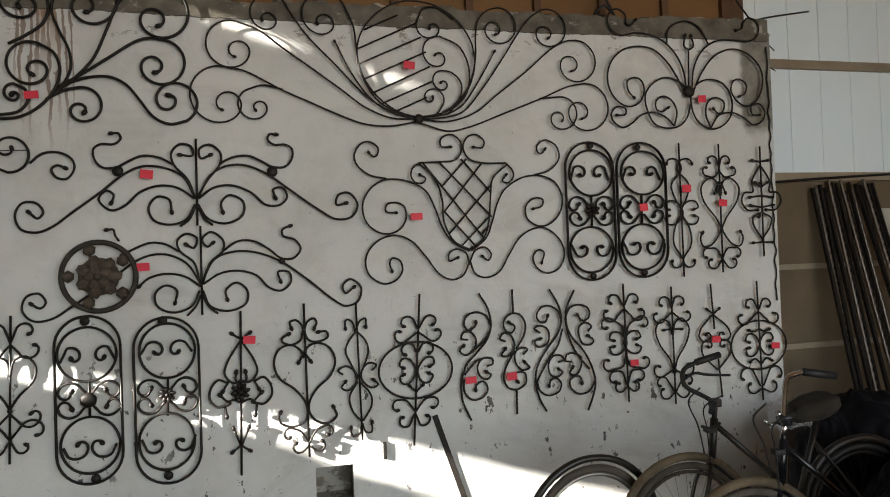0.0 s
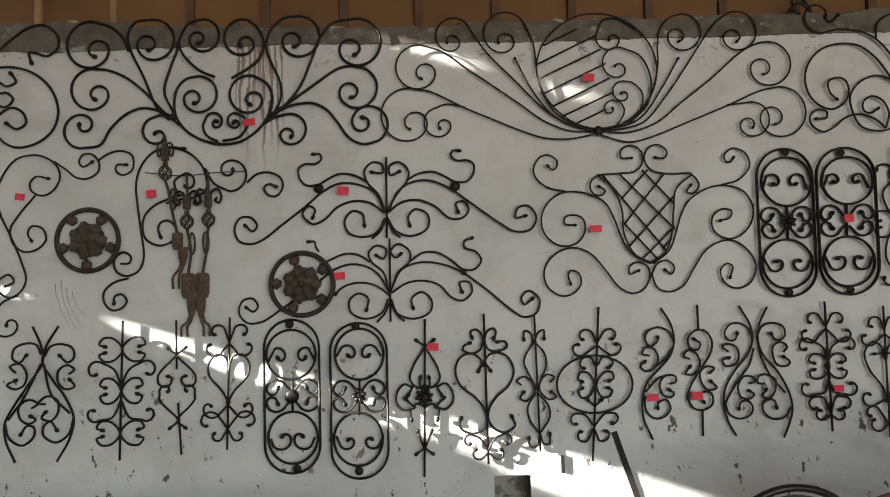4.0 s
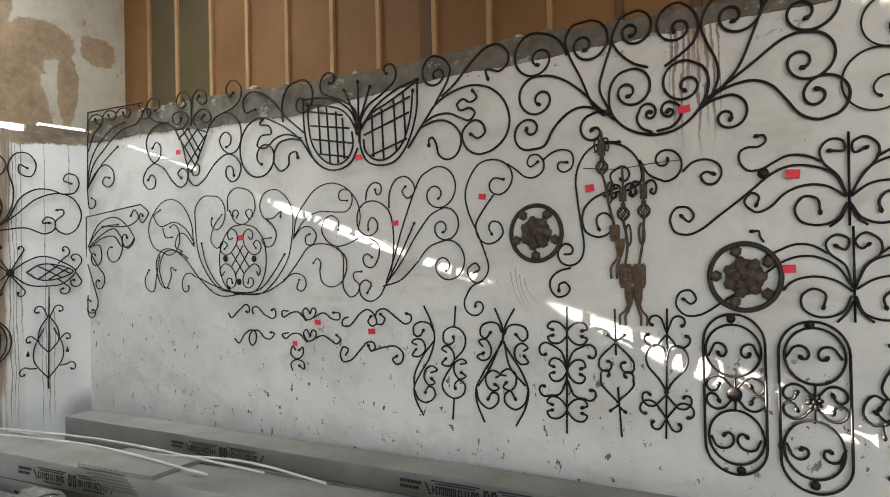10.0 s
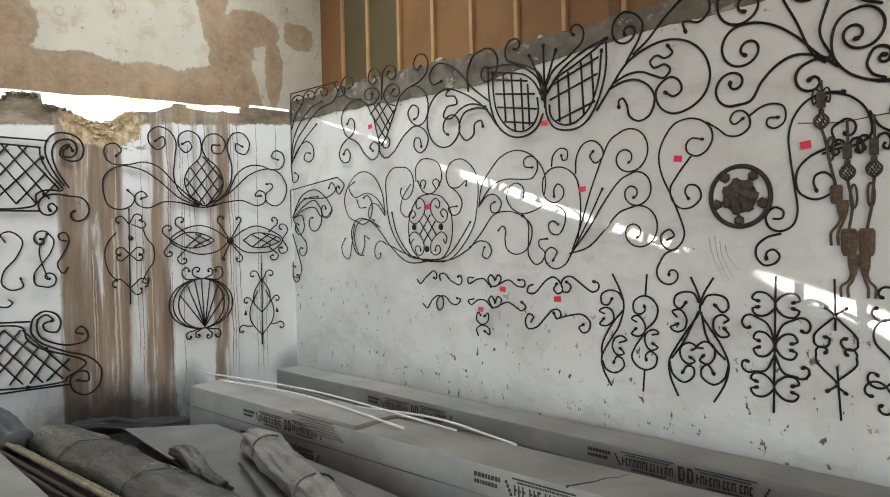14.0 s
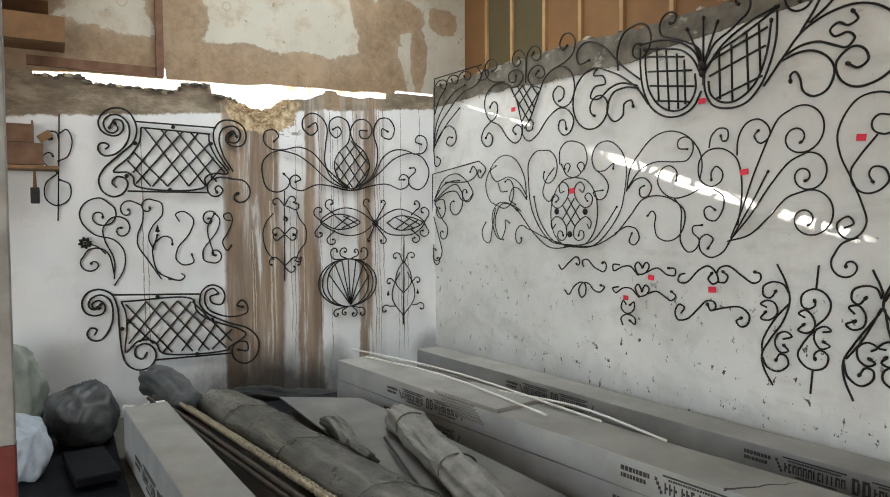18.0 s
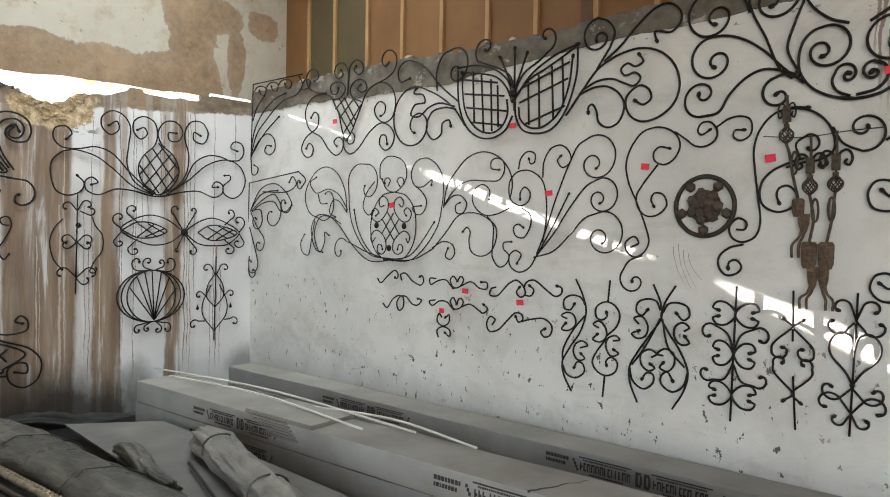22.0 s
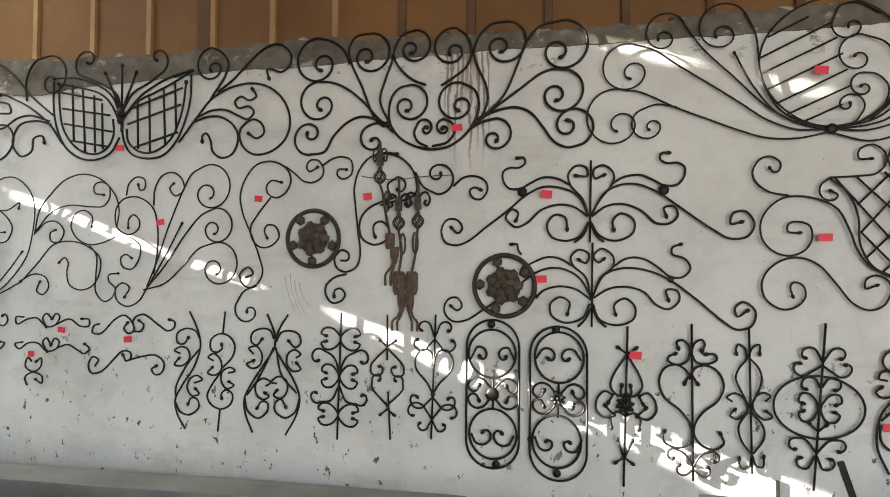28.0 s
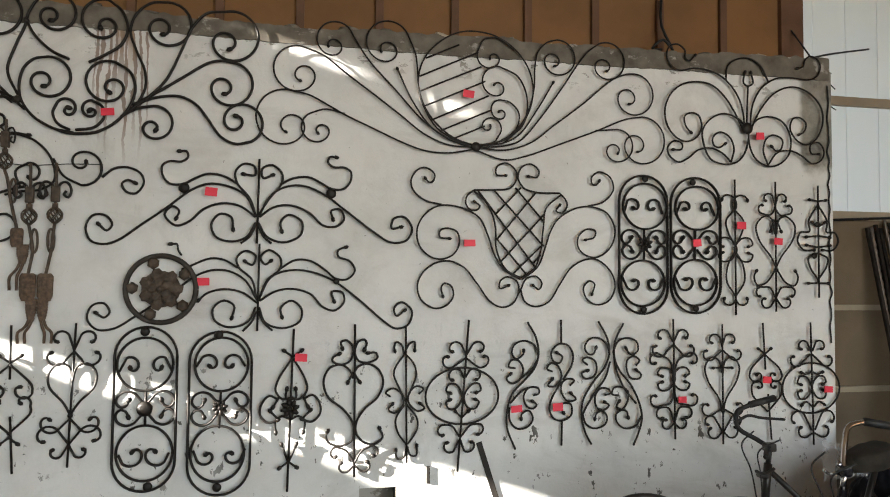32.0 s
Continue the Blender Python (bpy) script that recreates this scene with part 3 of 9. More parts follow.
def bud(u, v, r):
    bm = bmesh.new()
    bmesh.ops.create_cone(bm, segments=8, radius1=r * 0.45, radius2=r * 0.06, depth=r * 1.3, cap_ends=True, matrix=Matrix.Translation(here(u, v + r * 0.3, 0.01)))
    blob(bm, here(u, v - r * 0.25, 0.01), (r * 0.45, r * 0.45, r * 0.35))
    part("rosebud", bm, M_IRON, NOW["root"], "forged iron rosebud", smooth=True)


def tag(u, v):
    """A small red price card hung on the piece."""
    w, h, tilt = random.uniform(0.027, 0.034), random.uniform(0.019, 0.024), random.uniform(-0.12, 0.12)
    bm = box(bmesh.new(), (-w, -0.0012, -h), (w, 0.0012, h))
    c = Vector((XL + 0.055, u, v)) if NOW["left"] else Vector((u, -0.055, v))
    m = Matrix.Rotation(math.pi / 2 if NOW["left"] else 0.0, 4, "Z") @ Matrix.Rotation(tilt, 4, "Y")
    bm.transform(m)
    ob = part("price_card", bm, M_RED, NOW["root"], "blank red paper card")
    ob.location = c - NOW["root"].location



# ---- the hall ----
XL = -8.36      # face of the left wall
XR = 2.48       # free end of the main wall


def slab(name, lo, hi, material, label, kind="structure"):
    return tagged(part(name, box(bmesh.new(), lo, hi), material), label, "building", kind=kind)


slab("floor", (-6.3, -9.6, -0.2), (8.0, 5.0, 0.0), M_FLOOR, "dusty grey concrete floor of the hall")
slab("floor_end", (-9.5, -9.6, -0.2), (-6.3, -3.6, 0.0), M_FLOOR, "dusty grey concrete floor beside the sacks")
slab("floor_sunken", (-9.5, -3.6, -0.34), (-6.3, 5.0, -0.32), M_FLOOR, "sunken dusty floor strip at the wall foot")
slab("floor_step", (-6.3, -3.6, -0.34), (-6.28, 5.0, -0.2), M_FLOOR, "edge of the concrete floor")
# unseen ceiling; its opening and pane are added for the roof lamp
slab("ceiling", (-8.42, -9.6, 5.4), (-7.9, 5.0, 5.5), M_CEIL, "brown board ceiling high over the hall")
slab("ceiling_mid", (-7.9, -9.6, 5.4), (-5.5, -3.3, 5.5), M_CEIL, "brown board ceiling beside the added roof opening")
slab("ceiling_end", (-7.9, -0.3, 5.4), (-5.5, 5.0, 5.5), M_CEIL, "brown board ceiling beside the added roof opening")
slab("added_roof_pane", (-7.9, -3.3, 5.41), (-5.5, -0.3, 5.43), M_MILKY, "milky sheet in the added roof opening")
slab("ceiling_right", (-5.5, -9.6, 5.4), (8.0, 5.0, 5.5), M_CEIL, "brown board ceiling high over the hall")


def ragged_wall(name, u0, u1, n, base, tops, thick, place, material, label):
    """A wall slab whose top edge is broken: place(u, v, d) gives the point at length u, height v and depth d."""
    bm = bmesh.new()
    us = [u0 + (u1 - u0) * i / n for i in range(n + 1)]
    vs = [[bm.verts.new(place(u, v, d)) for u in us] for v, d in ((0, 0), (1, 0), (1, thick), (0, thick))]
    for i, u in enumerate(us):
        for row, d, up in ((0, 0, 0), (1, 0, 1), (2, thick, 1), (3, thick, 0)):
            vs[row][i].co = place(u, tops(u) if up else base(u), d)
    for i in range(n):
        for a in range(4):
            b = (a + 1) % 4
            bm.faces.new((vs[a][i], vs[a][i + 1], vs[b][i + 1], vs[b][i]))
    for i in (0, n):
        bm.faces.new([vs[a][i] for a in range(4)])
    bmesh.ops.recalc_face_normals(bm, faces=bm.faces)
    return tagged(part(name, bm, material), label, "wall", kind="structure")


def jag(u, amp, f=3.0, seed=0.0):
    return amp * (noise.noise(Vector((u * f, seed, 0.3))) + 0.6 * noise.noise(Vector((u * f * 4.1, seed, 7.3))))


def on_left(u, v, d):
    return (XL - d, u, v)


# main wall with a niche for a missing brick
NICHE = (-0.62, -0.41, 0.27, 0.46)
bm = bmesh.new()
xs, zs = [XL - 0.3, NICHE[0], NICHE[1], XR], [-0.32, NICHE[2], NICHE[3], 3.06]
for i in range(3):
    for j in range(3):
        if (i, j) != (1, 1):
            bm.faces.new([bm.verts.new(p) for p in ((xs[i], 0, zs[j]), (xs[i + 1], 0, zs[j]), (xs[i + 1], 0, zs[j + 1]), (xs[i], 0, zs[j + 1]))])
a, b, c, d = NICHE
for q in (((a, 0, c), (a, .16, c), (a, .16, d), (a, 0, d)), ((b, 0, c), (b, 0, d), (b, .16, d), (b, .16, c)),
          ((a, 0, c), (b, 0, c), (b, .16, c), (a, .16, c)), ((a, 0, d), (a, .16, d), (b, .16, d), (b, 0, d)),
          ((a, .16, c), (b, .16, c), (b, .16, d), (a, .16, d)),
          ((XR, 0, -.32), (XR, .34, -.32), (XR, .34, 3.06), (XR, 0, 3.06)), ((XL - .3, .34, -.32), (XR, .34, -.32), (XR, .34, 3.06), (XL - .3, .34, 3.06)),
          ((XL - .3, 0, 3.06), (XR, 0, 3.06), (XR, .34, 3.06), (XL - .3, .34, 3.06))):
    bm.faces.new([bm.verts.new(p) for p in q])
bmesh.ops.remove_doubles(bm, verts=bm.verts, dist=1e-4)
bmesh.ops.recalc_face_normals(bm, faces=bm.faces)
bm.faces.ensure_lookup_table()
# niche faces take the darker mortar tone so the recess looks shaded
for f in bm.faces:
    f.material_index = 1 if all(NICHE[0] - 0.01 < v.co.x < NICHE[1] + 0.01 and v.co.z < 0.5 for v in f.verts) and max(v.co.y for v in f.verts) > 0.1 else 0
tagged(part("wall_north", bm, [M_WALL, M_MORTAR]), "whitewashed plaster wall with stains and chips", "wall", kind="structure")


def crown_low(u):
    line = ramp_through(u, (-8.4, 3.05), (-8.0, 3.05), (-6.96, 3.02), (-6.2, 2.975), (-5.3, 2.93), (-3.74, 2.995), (-2.0, 3.0), (-0.3, 2.988), (2.5, 3.0))
    return line + jag(u, 0.022 if u < -4.5 else 0.011, 2.6, 4.0) + 0.006 * noise.noise(Vector((u * 31, 1, 0)))


def crown_top(u):
    line = ramp_through(u, (-8.4, 3.28), (-7.1, 3.27), (-6.2, 3.245), (-5.5, 3.215), (-5.2, 3.18), (-4.0, 3.15), (-3.1, 3.16), (-2.0, 3.115), (-1.3, 3.085), (-0.98, 3.08),
                        (-0.5, 3.10), (0.3, 3.12), (0.9, 3.105), (1.4, 3.115), (2.25, 3.15))
    return max(3.066, line + jag(u, 0.022, 3.0) + 0.012 * noise.noise(Vector((u * 17, 3, 0))))


ragged_wall("wall_crown", XL, XR - 0.02, 700, crown_low, crown_top, 0.34, lambda u, v, d: (u, d - 0.012, v), M_MORTAR, "rough grey mortar bed along the wall top")
M_RUBBLE = plain("pale_rubble", (0.30, 0.25, 0.18), (0.50, 0.44, 0.34), 9, 0.95, bump=0.6, fine=40)
rnd = random.Random(11)
for i in range(44):
    u = -8.1 + 10.4 * (i + rnd.random()) / 44
    bm = bmesh.new()
    bmesh.ops.create_icosphere(bm, subdivisions=2, radius=1)
    off = Vector((i * 2.3, 1, 4))
    w, h = rnd.uniform(0.025, 0.07), rnd.uniform(0.016, 0.036)
    for v in bm.verts:
        v.co = v.co * (1 + 0.5 * noise.noise(v.co * 1.4 + off))
        v.co = Vector((v.co.x * w, v.co.y * 0.04, v.co.z * h))
    ob = part("rubble", bm, M_RUBBLE if i % 3 == 0 else M_MORTAR, bpy.data.objects["wall_crown"])
    ob.location = (u, 0.04 + rnd.uniform(0, 0.05), crown_top(u) + h * 0.35)

# brown board cladding behind the wall top
bm = bmesh.new()
box(bm, (XL - 0.3, 0.44, 2.6), (2.6, 0.48, 5.4))
tagged(part("cladding", bm, M_BROWN), "brown hardboard cladding above the wall", "cladding", kind="structure")
X_STUDS = (-7.84, -7.335, -6.765, -6.215, -5.665, -5.10, -4.575, -4.01, -3.51, -3.015, -2.51, -2.015, -1.50, -1.01, -0.505, -0.005, 0.50, 0.985, 1.47, 1.96)
# battens on the right get the dark tone of their shaded side
for i, x in enumerate(X_STUDS):
    w = 0.022 if x < -2.6 else 0.026
    ob = part("cladding_strip", box(bmesh.new(), (x - w, 0.405, 2.7), (x + w, 0.44, 5.4), bevel=0.004), M_BATTEN if x < -2.6 else M_BATTEN_DARK)
    ob.parent = bpy.data.objects["cladding"]

# dark strip that stands for a shadow gap between the boards
ob = part("cladding_strip", box(bmesh.new(), (-4.14, 0.40, 2.7), (-4.03, 0.44, 5.4), bevel=0.004), M_BATTEN_DARK)
ob.parent = bpy.data.objects["cladding"]
for x0, x1 in ((-7.815, -7.36), (-7.31, -6.79)):
    ob = part("panel", box(bmesh.new(), (x0, 0.43, 2.7), (x1, 0.4365, 5.4)), M_OLIVE, None, "olive brown board")
    ob.parent = bpy.data.objects["cladding"]

# left wall: lower part, sun slit, upper boards


def slit_top(s):
    """Lower edge of the upper boards at the distance s from the corner."""
    return ramp_through(s, (0.0, 3.212), (0.5, 3.212), (0.56, 3.17), (0.75, 3.172), (0.9, 3.165), (1.05, 3.145), (1.25, 3.150), (1.5, 3.152), (1.6, 3.145), (2.0, 3.140),
                        (2.28, 3.106), (2.56, 3.103), (3.05, 3.093), (3.74, 3.086), (4.2, 3.052), (9.6, 3.0))


def slit_low(u):
    """Broken top of the lower wall: the gap above it lets the sun in."""
    s = -u
    low = ramp_through(s, (0.0, 3.180), (0.5, 3.182), (0.66, 3.10), (0.76, 3.093), (0.85, 3.106), (0.9, 3.09), (0.97, 3.08), (1.075, 3.088), (1.15, 3.087), (1.245, 3.098),
                       (1.26, 3.131), (1.38, 3.131), (1.41, 3.092), (1.48, 3.067), (1.53, 3.045), (1.6, 3.012), (1.7, 3.012), (1.81, 2.99), (1.87, 2.995), (1.92, 2.955), (2.0, 2.885),
                       (2.1, 2.854), (2.25, 2.885), (2.3, 2.91), (2.45, 2.972), (2.6, 2.988), (2.61, 3.085), (2.85, 3.075), (2.89, 3.046), (2.93, 3.0), (3.0, 2.975),
                       (3.3, 2.99), (3.69, 2.991), (3.78, 3.04), (3.88, 3.067), (3.95, 3.045), (3.98, 3.004), (4.01, 3.037), (4.15, 3.03), (4.18, 3.1))
    if s < 0.018 or 0.53 < s < 0.63 or s > 4.17:
        return slit_top(s) + 0.03
    rough = 1.0 if s > 1.55 else 0.35
    return low + rough * (jag(u, 0.007, 9.0, 2.0) + 0.008 * noise.noise(Vector((u * 40, 0, 5))))


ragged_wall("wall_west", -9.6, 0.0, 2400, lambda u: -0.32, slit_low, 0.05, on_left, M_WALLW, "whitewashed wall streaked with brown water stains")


# unseen strips added outside the chink to break the low sun into dashes
shut = [(0.148, 0.192), (0.278, 0.29), (0.348, 0.362), (0.376, 0.394), (0.49, 0.54), (0.62, 0.672), (0.684, 0.696), (0.703, 0.722), (0.736, 0.752), (0.853, 0.858), (0.973, 0.979), (1.078, 1.087),
        (1.093, 1.110), (1.144, 1.150), (1.195, 1.199), (1.257, 1.382)] + [(0.019 * i, 0.019 * i + 0.006) for i in range(1, 8)]
for a, b in shut:
    m = 0.5 * (a + b)
    y, z = -m - 0.2, slit_top(m) + 0.22
    part("sun_blocker", box(bmesh.new(), (XL - 0.806, y - 0.5 * (b - a) - 0.003, z - 0.13), (XL - 0.794, y + 0.5 * (b - a) + 0.003, 3.62)), M_BATTEN, bpy.data.objects["wall_west"])
part("sun_blocker", box(bmesh.new(), (XL - 0.83, -1.7, 3.57), (XL - 0.808, 0.0, 3.62), bevel=0.003), M_BATTEN, bpy.data.objects["wall_west"])

# crumbling plaster round the widest hole, coloured light tan as if sunlit
M_SUNLIT_CRUMB = plain("sunlit_plaster", (0.30, 0.20, 0.11), (0.66, 0.52, 0.33), 16, 0.95, bump=0.7, fine=50)
rnd = random.Random(8)
for i in range(46):
    sy = rnd.uniform(1.80, 2.36)
    down = rnd.random() ** 1.6 * 0.20 * (1 - abs(sy - 2.08) / 0.4)
    bm = bmesh.new()
    bmesh.ops.create_icosphere(bm, subdivisions=2, radius=1)
    off, w, h = Vector((i * 1.3, 5, 3)), rnd.uniform(0.015, 0.04), rnd.uniform(0.010, 0.025)
    for v in bm.verts:
        v.co = v.co * (1 + 0.7 * noise.noise(v.co * 1.6 + off))
        v.co = Vector((v.co.x * 0.014, v.co.y * w, v.co.z * h))
    ob = part("rubble", bm, M_SUNLIT_CRUMB, bpy.data.objects["wall_west"])
    ob.location = (XL + 0.003, -sy, slit_low(-sy) - 0.006 - down)

rnd = random.Random(4)
for i in range(34):
    u = -(2.36 + 1.8 * (i + rnd.random()) / 34)
    bm = bmesh.new()
    bmesh.ops.create_icosphere(bm, subdivisions=2, radius=1)
    off, w, h = Vector((i * 1.7, 2, 3)), rnd.uniform(0.02, 0.05), rnd.uniform(0.012, 0.03)
    for v in bm.verts:
        v.co = v.co * (1 + 0.6 * noise.noise(v.co * 1.5 + off))
        v.co = Vector((v.co.x * 0.028, v.co.y * w, v.co.z * h))
    ob = part("rubble", bm, M_RUBBLE if i % 4 == 0 else M_MORTAR, bpy.data.objects["wall_west"])
    ob.location = (XL + 0.004, u, min(slit_low(u), slit_top(-u) - 0.03) - 0.4 * h)


def boards_low(u):
    """Lower edge of the boards, with a narrow chink beside the upright strip."""
    if -3.052 < u < -3.036:
        return 3.20
    return slit_top(-u) + 0.35 * abs(jag(u, 0.010, 7.0, 9.0))


def eaves(u):
    """Unseen upper edge of the boards, gaps added under the eaves for sun flecks."""
    for a, b, z in ((-1.76, -1.72, 5.25), (-1.93, -1.81, 5.24), (-2.10, -2.04, 5.24)):
        if a < u < b:
            return z + 0.05 * noise.noise(Vector((u * 30, 0, 0)))
    return 5.33


slab("eaves_board", (XL - 0.05, -9.6, 5.29), (XL - 0.001, 0.45, 5.4), M_BEAM, "unseen eaves board added over the wall boards")
ragged_wall("wall_west_upper", -9.6, 0.45, 1400, boards_low, eaves, 0.05,
            lambda u, v, d: (XL + 0.004 - d, u, v), M_UPPER, "stained pale boards high on the wall")

# hall shell behind and beside the camera, unseen, with an assumed gate
slab("wall_south", (-9.5, -9.6, 0.0), (-2.6, -9.4, 5.4), M_BROWN, "plain brown board wall beside the assumed gate")
slab("wall_south_right", (5.6, -9.6, 0.0), (8.0, -9.4, 5.4), M_BROWN, "plain brown board wall beside the assumed gate")
slab("wall_south_top", (-2.6, -9.6, 3.8), (5.6, -9.4, 5.4), M_BROWN, "brown boards over the assumed gate opening")
slab("wall_east", (7.8, -9.4, 0.0), (8.0, 5.0, 5.4), M_BROWN, "plain brown board wall of the hall")
tagged(part("ground", box(bmesh.new(), (-400, -400, -0.4), (400, 400, -0.21)), M_FLOOR), "bare pale ground outside the hall", "ground", kind="structure")



# ---- far end of the hall, beyond the free end of the wall ----
YF = 1.5
for i in range(14):
    x = 2.55 + 0.345 * i
    slab("pale_panel", (x, YF, 2.3), (x + 0.339, YF + 0.008, 5.4), M_MILKY, "tall off-white wall panel")
slab("panel_rail", (2.5, YF - 0.05, 3.28), (7.8, YF, 3.36), M_RAIL, "pale wooden rail across the panels")
slab("panel_sill", (2.5, YF - 0.05, 2.22), (7.8, YF, 2.3), M_RAIL, "pale wooden rail below the panels")
slab("wall_far", (2.4, YF, 0.0), (7.8, YF + 0.06, 2.22), M_BOARD, "brown fibreboard wall behind the stored rods")
for z in (1.42, 0.68):
    slab("board_rail", (2.5, YF - 0.03, z - 0.025), (7.8, YF, z + 0.025), M_RAIL, "pale rail on the fibreboard")
slab("wall_link", (2.36, 0.34, 0.0), (2.5, YF, 3.2), M_MORTAR, "rough return behind the wall end")
slab("post", (2.42, 0.4, 3.1), (2.6, 0.5, 5.4), M_BATTEN_DARK, "dark wooden post at the cladding edge")
slab("wall_north_far", (-9.4, 0.5, 0.0), (2.4, 0.56, 5.4), M_BROWN, "outer boards behind the wall")
tagged(part("notice", box(bmesh.new(), (4.86, YF - 0.008, 1.68), (5.05, YF - 0.002, 1.95)), M_PAPER), "small pale paper notice on the fibreboard", "notice")


def cable(name, pts, r, label):
    bm = tube(bmesh.new(), smooth_line([Vector(p) for p in pts], 0.08), r, 5)
    return tagged(part(name, bm, M_BLACK, smooth=True), label, "cable")


ROD_X0, ROD_LEAN = 4.07, -0.03


def leaning_rod(i):
    x, lean = ROD_X0 + 0.045 * i + random.uniform(-0.006, 0.006), ROD_LEAN + 0.016 * i + random.uniform(-0.02, 0.02)
    y, top = 0.95 + random.uniform(-0.08, 0.08), 2.17 + random.uniform(-0.05, 0.07)
    a, b = Vector((x, YF - 0.06, top)), Vector((x + lean, y, 0.02))
    bm = bmesh.new()
    if i % 3 == 1:
        n = 90
        tube(bm, [a.lerp(b, k / n) for k in range(n + 1)], 0.016, 4, taper=lambda s: 0.8 + 0.35 * (math.sin(s * n * 2.1) > 0))
    else:
        m = look(a, b)
        box(bm, (-0.015, -0.015, -(b - a).length), (0.015, 0.015, 0), m, 0.003)
    ob = part("steel_rod", bm, M_ROD if i % 3 != 1 else M_ROD_PALE)
    tagged(ob, "long dark steel bar leaning on the far wall" if i % 3 != 1 else "long twisted steel bar leaning on the far wall", "steel bar", "leaning steel bars")


for i in range(16):
    leaning_rod(i)

# ---- cartons and bundles on the floor ----


def print_block(parent, x, y, z, k):
    """A printed block of illegible bars on the long side of a carton."""
    bm, rnd = bmesh.new(), random.Random(int(k * 97))
    def line(x0, x1, z0, h):
        box(bm, (x + x0 * k, y - 0.0012, z + z0 * k), (x + x1 * k, y, z + (z0 + h) * k))
    def words(u0, u1, z0, h, lo, hi, gap):
        u = u0
        while u < u1:
            w = min(rnd.uniform(lo, hi), u1 - u)
            line(u, u + w, z0, h)
            u += w + gap
    def letters(u0, u1, z0, h):
        """Upright bars with a foot or a head each, like a bold line of print."""
        u = u0
        while u < u1 - 0.01:
            if rnd.random() < 0.07:
                u += 0.016
                continue
            line(u, u + 0.008, z0, h)
            kind = rnd.randrange(4)
            if kind != 3:
                line(u + 0.008, u + 0.017, z0 + (0, 0.4, 0.75)[kind] * h, 0.25 * h)
            if kind == 0:
                line(u + 0.008, u + 0.017, z0 + 0.75 * h, 0.25 * h)
            if kind == 2:
                line(u + 0.017, u + 0.023, z0, h)
            u += 0.023 if kind != 2 else 0.028
    words(0.0, 0.16, 0.055, 0.022, 0.012, 0.02, 0.004)
    words(0.0, 0.14, 0.022, 0.020, 0.010, 0.018, 0.004)
    for base, side in ((0.24, 0), (0.70, 1)):
        line(base - 0.01, base + 0.33, 0.088, 0.008)
        words(base + 0.02, base + 0.30, 0.072, 0.010, 0.006, 0.012, 0.003)
        letters(base, base + 0.32, 0.012, 0.050)
        words(base + 0.06, base + 0.28, -0.008, 0.010, 0.006, 0.012, 0.003)
        for j in range(4):
            u = base + (0.335 if side else -0.045) + 0.009 * j * (1 if side else -1) + 0.02
            line(u, u + 0.014, 0.005 + 0.018 * j, 0.016)
    for u in (0.595, 0.645):
        line(u, u + 0.015, 0.0, 0.085)
        line(u + 0.015, u + 0.034, 0.0, 0.016)
        line(u + 0.015, u + 0.034, 0.069, 0.016)
        line(u + 0.026, u + 0.04, 0.016, 0.053)
    part("print_block", bm, M_INK, parent, "dark illegible print")


def carton(name, at, turn, size, heights, label, prints=(), shift=(0, 0, 0, 0), material=None):
    root = empty(name, at, label, "carton stack")
    root.rotation_euler = (0, 0, radians(turn))
    z, w = 0.0, size[1] / 2
    for i, h in enumerate(heights):
        x0 = shift[i]
        bm = box(bmesh.new(), (x0, -w + 0.006 * (i % 2), z), (size[0], w, z + h - 0.006), bevel=0.007)
        # sagging, slightly crushed edges
        bmesh.ops.subdivide_edges(bm, edges=[e for e in bm.edges if e.calc_length() > 1], cuts=24)
        for v in bm.verts:
            v.co.z += 0.006 * noise.noise(Vector((v.co.x * 1.7, i * 3.1, at[0]))) * (v.co.z > z + h * 0.5)
            v.co.y += 0.004 * noise.noise(Vector((v.co.x * 2.3, i * 5.7, at[1])))
        bm.normal_update()
        for f in bm.faces:
            f.material_index = 1 if f.normal.z > 0.6 else 0
        c = part("carton", bm, [material or M_CARTON, M_CARTON_TOP], root)
        for x, k in prints:
            print_block(c, x + 0.05 * i, -w - 0.002, z + h * 0.2, k * h / 0.15)
        z += h
    return root


carton("carton_stack", (-7.5, -0.58, 0), 4.6, (5.6, 0.3), (0.163, 0.163), "long grey printed cartons lying along the wall",
       ((1.43, 0.86), (3.67, 0.95)))
root = carton("carton_stack", (-6.72, -1.76, 0), 7.0, (5.6, 0.36), (0.14, 0.17, 0.17), "three long grey printed cartons in a stack",
              ((0.74, 0.76), (2.95, 0.95)), (0, 0, 0.03))
bm, rnd = bmesh.new(), random.Random(3)
pts = [Vector((3.62 + 0.16 * t + rnd.uniform(-0.012, 0.012), -0.185 + 0.33 * t, 0.4745)) for t in (i / 9 for i in range(10))]
tube(bm, pts, 0.006, 4, taper=lambda t: 1.2 - 0.9 * t)
part("tear", bm, M_INK, root, "dark ragged tear")
part("torn_flap", box(bmesh.new(), (1.45, -0.182, 0.474), (2.1, 0.18, 0.5), bevel=0.003), M_CARTON_TOP, root, "torn open carton lid")
for i in range(7):
    part("panel_edge", box(bmesh.new(), (1.72 - 0.045 * i, -0.196 + 0.001 * i, 0.372 + 0.018 * i), (1.98 - 0.02 * i, 0.1, 0.383 + 0.018 * i)), M_CARTON_TOP, root)
